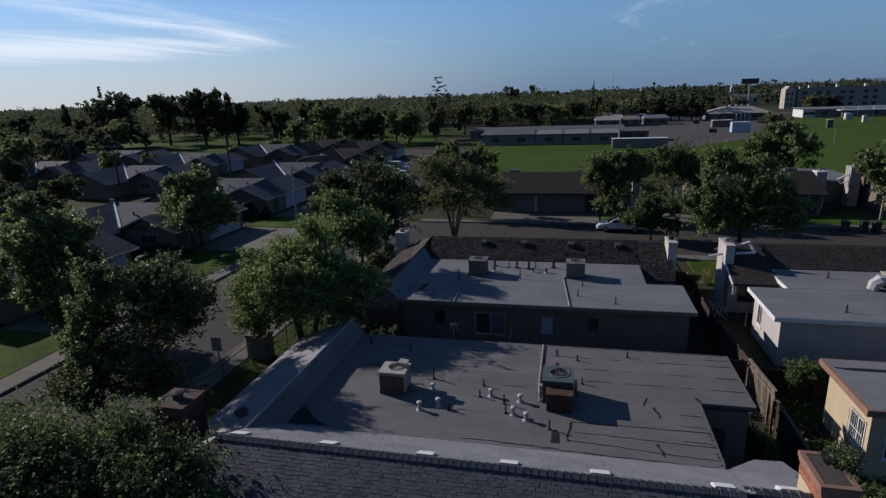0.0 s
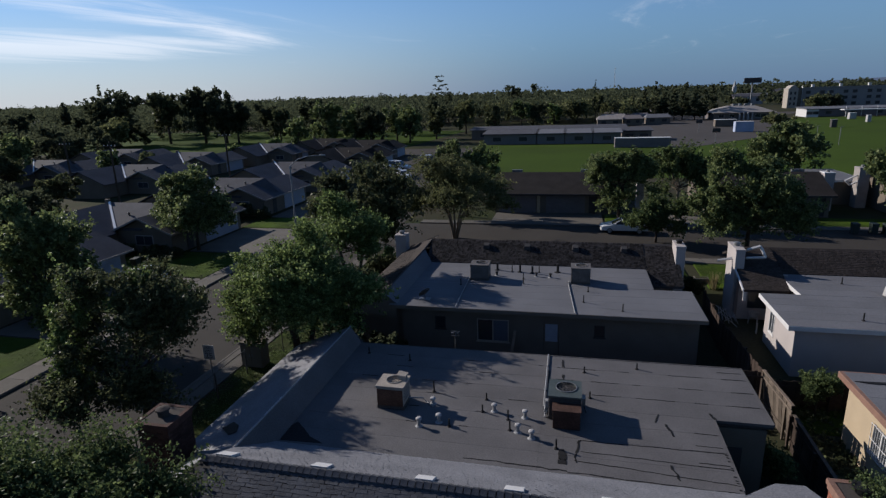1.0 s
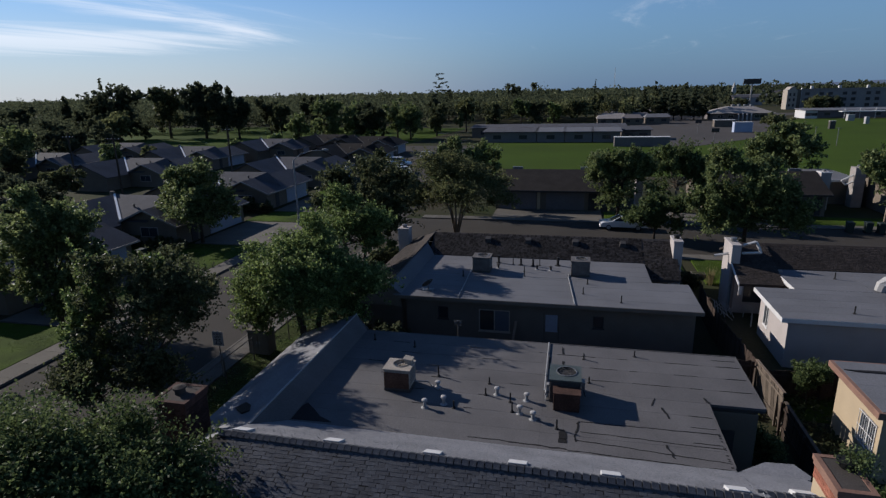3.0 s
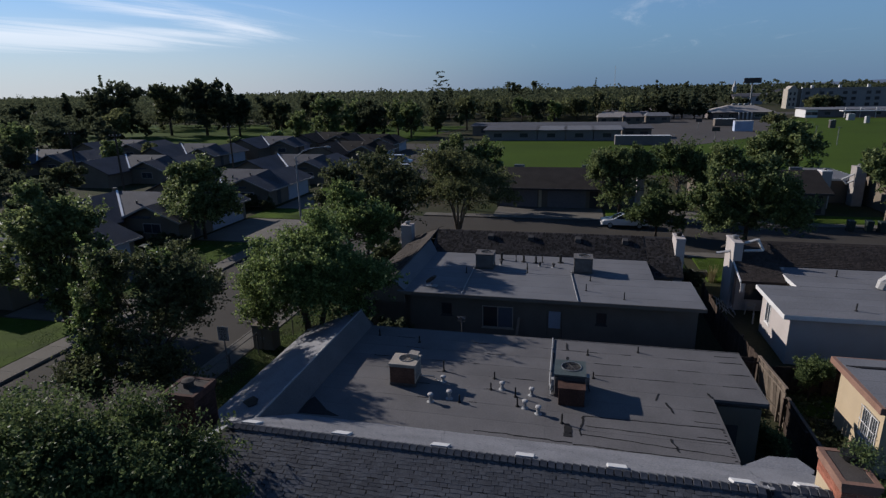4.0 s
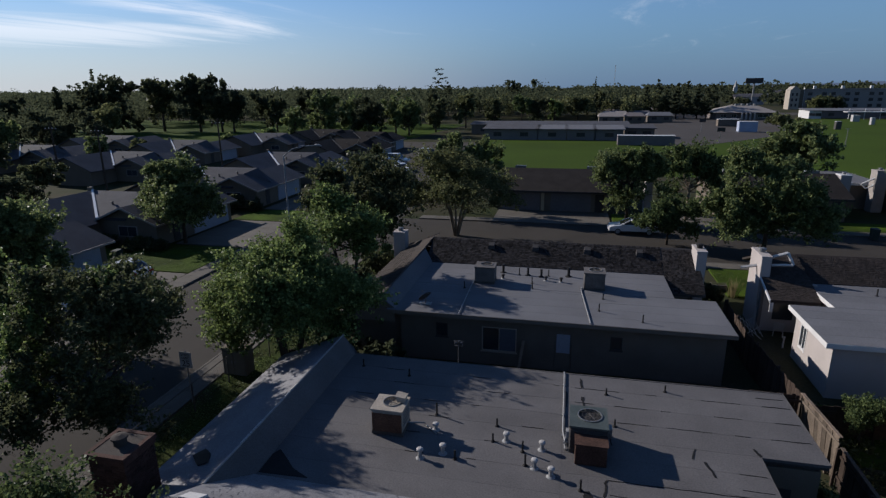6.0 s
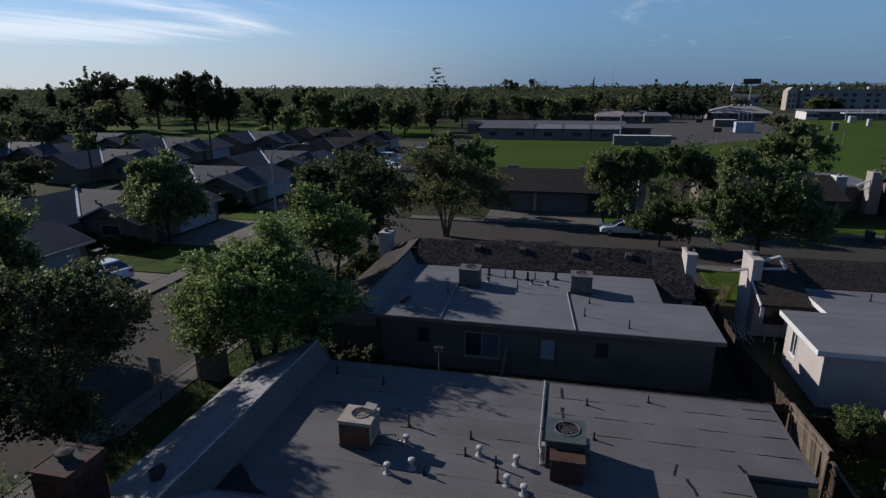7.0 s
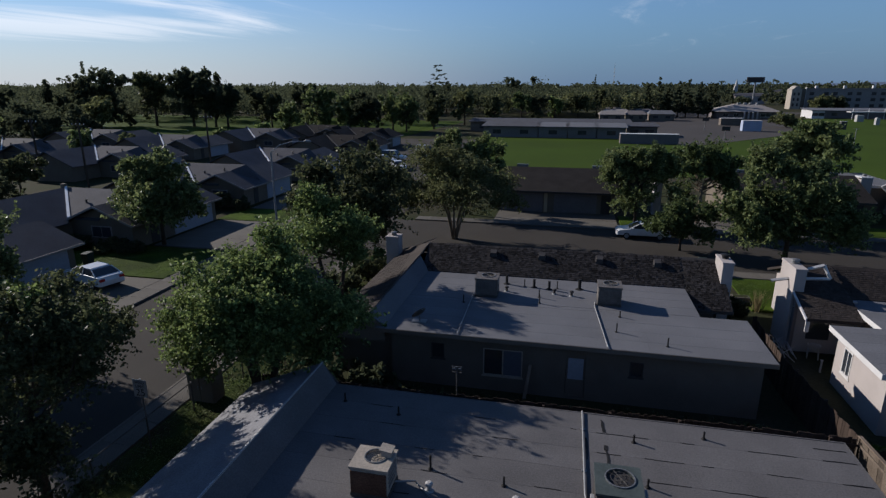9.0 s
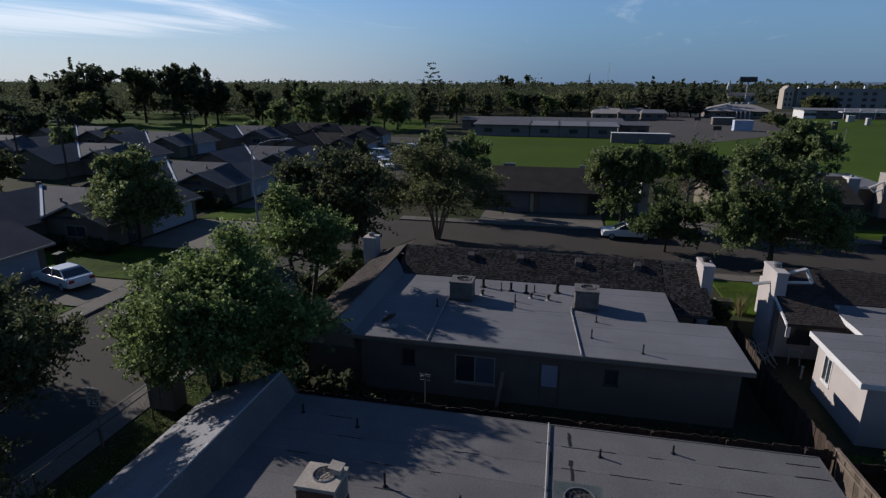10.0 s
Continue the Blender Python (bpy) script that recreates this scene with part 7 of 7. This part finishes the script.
# the tall old trees of the park
round_tree("huge dark spreading park tree with dense domed crown", -150.7, 169.5, 22, 19.6, LEAF_F, 401, 0.06, rise=0.05, density=10)
round_tree("tall airy park tree with open billowing crown", -136.2, 179.3, 14.5, 19.8, LEAF_D, 402, 0.12, density=7)
round_tree("tall dark park tree with billowing crown", -121.6, 179.1, 15.5, 20.0, LEAF_F, 403, 0.1, density=9)
for k, (x, y, w, h, lf) in enumerate((
        (-112.5, 178, 10, 17.2, LEAF_F), (-107.2, 176.8, 9, 16.0, LEAF_F), (-100, 186, 10, 14.5, LEAF_F), (-93, 180, 8, 12, LEAF_D), (-86, 192, 11, 14.2, LEAF_F),
        (-76.3, 160.0, 8.0, 10.1, LEAF_B), (-71.2, 168.7, 11.5, 13.4, LEAF_B), (-62.5, 172, 11, 13.0, LEAF_B), (-56.1, 168.2, 12.5, 11.4, LEAF_F), (-50, 176, 10, 12.4, LEAF_B), (-44.0, 170.1, 10.5, 11.9, LEAF_B), (-39, 184, 9, 11.5, LEAF_D),
        (-33, 205, 10, 12.8, LEAF_C), (-45, 206, 8, 13.5, LEAF_F), (-24, 214, 8, 10, LEAF_D), (-16, 236, 9, 11, LEAF_A), (-9.5, 238, 8, 10.5, LEAF_F), (-3.6, 256.9, 7.5, 10.6, LEAF_E), (6, 262, 9, 11.5, LEAF_D), (14, 268, 10, 12.5, LEAF_D),
        (-114, 113, 12.5, 9.4, LEAF_F), (-107, 118, 9, 8.6, LEAF_F), (-97.7, 86.4, 8.0, 9.2, LEAF_B), (-90, 78, 7.5, 8.0, LEAF_D), (-73.5, 84.0, 5.2, 7.4, LEAF_B), (-65.0, 64.5, 7.0, 5.0, LEAF_D), (-58, 54, 7.5, 5.4, LEAF_F), (-66, 54, 8, 6, LEAF_F), (-52, 47, 5, 3.6, LEAF_D), (-78, 64, 9, 7, LEAF_F),
        (-176.9, 176.6, 4.2, 15.4, LEAF_F), (-166, 172, 9, 11.5, LEAF_F), (-186, 165, 13, 12.6, LEAF_F), (-170, 140, 12, 10.5, LEAF_F), (-152, 128, 12, 9.6, LEAF_F), (-138, 122, 10, 9.6, LEAF_F), (-132, 150, 10, 10.5, LEAF_C), (-141, 160, 8, 9, LEAF_C), (-205, 160, 14, 12.5, LEAF_F), (-195, 135, 12, 10.5, LEAF_F),
        (-40.4, 450, 15, 20.0, LEAF_F), (-22, 450, 12, 19.0, LEAF_F), (-30, 100.5, 5, 4.6, LEAF_D), (72, 214, 12, 4.6, LEAF_C), (120, 320, 12, 8.5, LEAF_C), (146, 372, 16, 7.5, LEAF_F))):
    round_tree("leafy tree among the houses and park lawns", x, y, w, h, lf, 420 + k, 0.08 if h < 10 else 0.14)
# the three near x -7 to -4, y 26 to 28 are added to darken the passage
for k, (x, y, w, h, lf) in enumerate(((-87.8, 109.1, 4.8, 3.7, LEAF_C), (-62.9, 126.0, 5.0, 4.0, LEAF_F), (-68, 130, 4.2, 5.4, LEAF_E), (-84, 138, 6, 2.6, LEAF_B), (-43, 92.5, 4.5, 3.2, LEAF_F), (-34.2, 61.4, 3.2, 1.9, LEAF_F), (-31.6, 61.2, 2.4, 1.6, LEAF_F), (-33.6, 44.2, 3.4, 1.3, LEAF_D), (-31.2, 44.2, 2.6, 1.2, LEAF_F), (-36.0, 44.0, 2.6, 1.4, LEAF_F), (-6.2, 26.4, 3.2, 2.0, LEAF_F), (-4.4, 27.0, 2.6, 1.7, LEAF_F), (-7.4, 28.4, 3.0, 2.4, LEAF_F), (-9.8, 37.5, 3.4, 2.4, LEAF_F), (-9.4, 41.0, 3.0, 2.0, LEAF_D), (13.4, 40.0, 1.8, 1.2, LEAF_F), (17.5, 34.6, 1.2, 0.9, LEAF_C))):
    round_tree("rounded dark garden bush between the houses", x, y, w, h, lf, 480 + k, 0.06, category="bush", name="bush")


def conifer(label, x, y, h, r, seed, taper=0.85):
    """A tall conifer: tiers of drooping boughs with gaps between."""
    rad = random.Random(seed)
    lobes = []
    for i in range(9):
        f = i / 8
        z = h * (0.18 + 0.78 * f)
        for k in range(3):
            w = rad.uniform(0, 6.28)
            q = r * (1 - f * taper) * rad.uniform(0.3, 0.75)
            lobes.append((q * math.cos(w), q * math.sin(w), z, r * (1 - f * taper) * 0.55, r * (1 - f * taper) * 0.55, h * 0.04))
    return tree(label, x, y, lobes, h * 0.018, LEAF_F, 5000, 0.3, 0.4, seed, category="tree", name="conifer", outward=True)


conifer("tall open conifer standing above the woods", -88, 400, 27, 8.5, 81, 0.45)
conifer("tall dark conifer among the park trees", -60, 300, 17, 4, 82)
conifer("slim dark cypress on the horizon", 24, 600, 24, 3, 83)
for k, (x, y, h) in enumerate(((35.5, 276, 13.5), (39.5, 271, 16.4), (44, 274, 13.5), (47.5, 270, 14.6), (51.5, 274, 13), (55.5, 268, 14.2), (59.5, 270, 12.6), (31, 280, 12))):
    conifer("dark conifer behind the school", x, y, h, 3.6, 180 + k)
conifer("dark conifer behind the school", 62, 330, 16, 5, 84)
conifer("dark conifer behind the school", 78, 345, 14, 5, 86)


# ---------------------------------------------------------------- woods to the horizon
def woods(name, label, leaf, count, seed, near_d, far_d, lo, hi, per, size, hmin, hmax):
    rng = np.random.default_rng(seed)
    d = near_d + (far_d - near_d) * rng.random(count) ** 1.3
    x = 5 + d * (lo + (hi - lo) * rng.random(count))
    h = hmin + (hmax - hmin) * rng.random(count) ** 1.6
    r = h * (0.38 + 0.2 * rng.random(count))
    n = count * per
    k = np.repeat(np.arange(count), per)
    # each tree is a cluster of five uneven lobes
    lobe = rng.integers(0, 5, n)
    off = rng.normal(size=(count, 5, 3)) * np.array([0.5, 0.5, 0.22])
    part_r = rng.uniform(0.3, 0.7, size=(count, 5))
    u = rng.normal(size=(n, 3)); u /= np.linalg.norm(u, axis=1)[:, None]
    u *= (rng.random(n) ** 0.4)[:, None] * part_r[k, lobe][:, None]
    u += off[k, lobe]
    c = np.stack([x[k] + u[:, 0] * r[k], d[k] + u[:, 1] * r[k], np.maximum(h[k] * 0.58 + u[:, 2] * h[k] * 0.5, 0.4)], axis=1)
    sz = (size * (0.6 + 0.8 * rng.random(n)) * (1 + d[k] / 700)).astype(np.float32)
    me = leaf_cloud(name, c, sz, rng, 1.2, facing=u - off[k, lobe] * 0.6)
    return solo(name, me, leaf, label, "trees", "stuff")


woods("far_woods", "dark green woods far behind the school", LEAF_F, 900, 61, 275, 800, -1.3, 0.19, 210, 0.56, 10, 16.5)
woods("far_woods", "olive spring trees far behind the park", LEAF_F, 260, 62, 262, 420, -0.9, 0.12, 300, 0.5, 9, 14)
woods("far_woods", "hazy woods along the horizon", LEAF_F, 1300, 63, 800, 2400, -1.4, 0.9, 60, 1.2, 12, 21)
woods("far_woods", "scattered dark trees around far buildings", LEAF_F, 300, 64, 420, 1000, 0.2, 0.8, 100, 1.2, 5, 11)
woods("far_woods", "fresh green trees behind the school", LEAF_C, 60, 65, 262, 340, -0.4, 0.1, 300, 0.5, 9, 13)
woods("far_woods", "dark old trees of the park behind the lawn", LEAF_F, 150, 67, 200, 272, -0.95, -0.26, 320, 0.42, 8, 13.5)
woods("far_woods", "dense dark garden trees and hedges", LEAF_F, 110, 66, 125, 230, -1.5, -1.02, 280, 0.5, 7, 11)

# ---------------------------------------------------------------- shingles of the near roofs, last
rng = random.Random(5)
du, dv = Vector((1, 0, 0)), slope_v
o = Vector((-7.2, 8.62, EZ))
su, sv = 0.19, 0.115
nv = int((Vector((0, 3.7, 1.85)).length) / sv)


def outside(i, j):
    x = -7.2 + i * su
    return x < -7.3 + 2.9 * j / nv + 0.1 or x > 9.8


def near_piece(i, j):
    x = -7.2 + i * su
    return j >= nv - 8 and -0.4 < x < 6.4


field_mesh = shingle_field(o, du, dv, 104, nv, su, sv, rng, 0.12, lambda i, j: outside(i, j) or near_piece(i, j), 0.009, 0.03, 0.007)
tagged(part("shingle_field", field_mesh, SHINGLE_J, near), kind="stuff")
shapes = []
upv = du.cross(dv).normalized()
for k in range(4):
    w, d = du * (su - 0.005 - 0.003 * k), dv * (sv * 1.12 + 0.03)
    p = [Vector((0, 0, 0)), w, w + d, d]
    lo_, hi_ = upv * (0.008 + 0.0015 * k), upv * 0.003
    me = Shape().hexa([*p, p[0] + lo_, p[1] + lo_, p[2] + hi_, p[3] + hi_]).mesh("shingle")
    me.materials.append(SHINGLE)
    shapes.append(me)
for j in range(nv - 8, nv):
    for i in range(104):
        if near_piece(i, j) and not outside(i, j):
            s = part("shingle", shapes[rng.randrange(4)], SHINGLE, near)
            s.location = o + du * ((i + (0.5 if j % 2 else 0) + rng.uniform(-0.08, 0.08)) * su) + dv * (j * sv - 0.03 * rng.choice((0.0, 0.0, 0.5, 1.0))) + upv * (0.004 + 0.003 * rng.random())
right_field = shingle_field(Vector((10.1, 8.62, 2.3)), Vector((1, 0, 0)), Vector((0, 4.15, 1.88)).normalized(), 11, 39, su, sv, rng, 0.12, lambda i, j: 10.1 + i * su > 12.2 - 0.2 * j / 39, 0.009, 0.03, 0.007)
tagged(part("shingle_field", right_field, SHINGLE_J, near), kind="stuff")
cap_me = Shape().hexa([(0, -0.15, -0.075), (0.176, -0.15, -0.075), (0.176, 0, 0), (0, 0, 0), (0, -0.15, -0.02), (0.176, -0.15, -0.045), (0.176, 0, 0.03), (0, 0, 0.06)])
cap_me.hexa([(0, 0, 0), (0.176, 0, 0), (0.176, 0.15, -0.075), (0, 0.15, -0.075), (0, 0, 0.06), (0.176, 0, 0.03), (0.176, 0.15, -0.045), (0, 0.15, -0.02)])
cap = cap_me.mesh("ridge_cap")
cap.materials.append(SHINGLE)
# black strip puts the notch shade between the caps into colour
part("ridge_underlay", Shape().tube([(RX, FR[0], FR[1] - 0.02), (10.0, FR[0], FR[1] - 0.02)], 0.05, 6), TAR, near)
x = RX
while x < 12.0:
    c = part("ridge_cap", cap, SHINGLE, near)
    c.location = (x, FR[0], FR[1] + 0.008 + rng.uniform(0, 0.012)) if x < 9.9 else (x + 0.05, 12.75, 4.17 + rng.uniform(0, 0.012))
    x += 0.208
# silver-coated shingles behind the ridge
bv_ = Vector((0, -2.8, 1.33)).normalized()
fm = shingle_field(Vector((10.2, 15.08, NZ + 0.04)), Vector((-1, 0, 0)), bv_, 82, 24, 0.175, 0.125, rng, 0.25, None, 0.011, 0.02, 0.008)
tagged(part("coated_shingle_field", fm, FELT_LIGHT, near), kind="stuff")
# shingles of the brown roofs
for parent, ox, oy, oz, dvv, width, rows in (
        (far, -4.4, 36.37, FZ + 0.04, Vector((0, 2.15, 1.12)), 14.4, 16), (far, 9.98, 34.72, 2.43, Vector((0, 3.8, 1.63)), 2.0, 27),
        (third, 15.22, 34.52, 2.48, Vector((0, 4.4, 1.45)), 2.45, 31), (third, 17.68, 36.87, PZ + 0.04, Vector((0, 2.05, 1.11)), 12.7, 15)):
    dvv = dvv.normalized()
    fm = shingle_field(Vector((ox, oy, oz)), Vector((1, 0, 0)), dvv, int(width / 0.14), rows, 0.14, 0.145, rng, 0.3, None, 0.012, 0.03, 0.005)
    tagged(part("shingle_field", fm, SHINGLE_MIX if parent is far else SHINGLE_BROWN, parent), kind="stuff")
fm = shingle_field(Vector((-7.2, 41.5, 2.42)), Vector((0, -1, 0)), Vector((2.48, 0, 1.12)).normalized(), 63, 19, 0.2, 0.145, rng, 0.2, None, 0.014, 0.03, 0.01)
tagged(part("shingle_field", fm, SHINGLE_BROWN, far), kind="stuff")
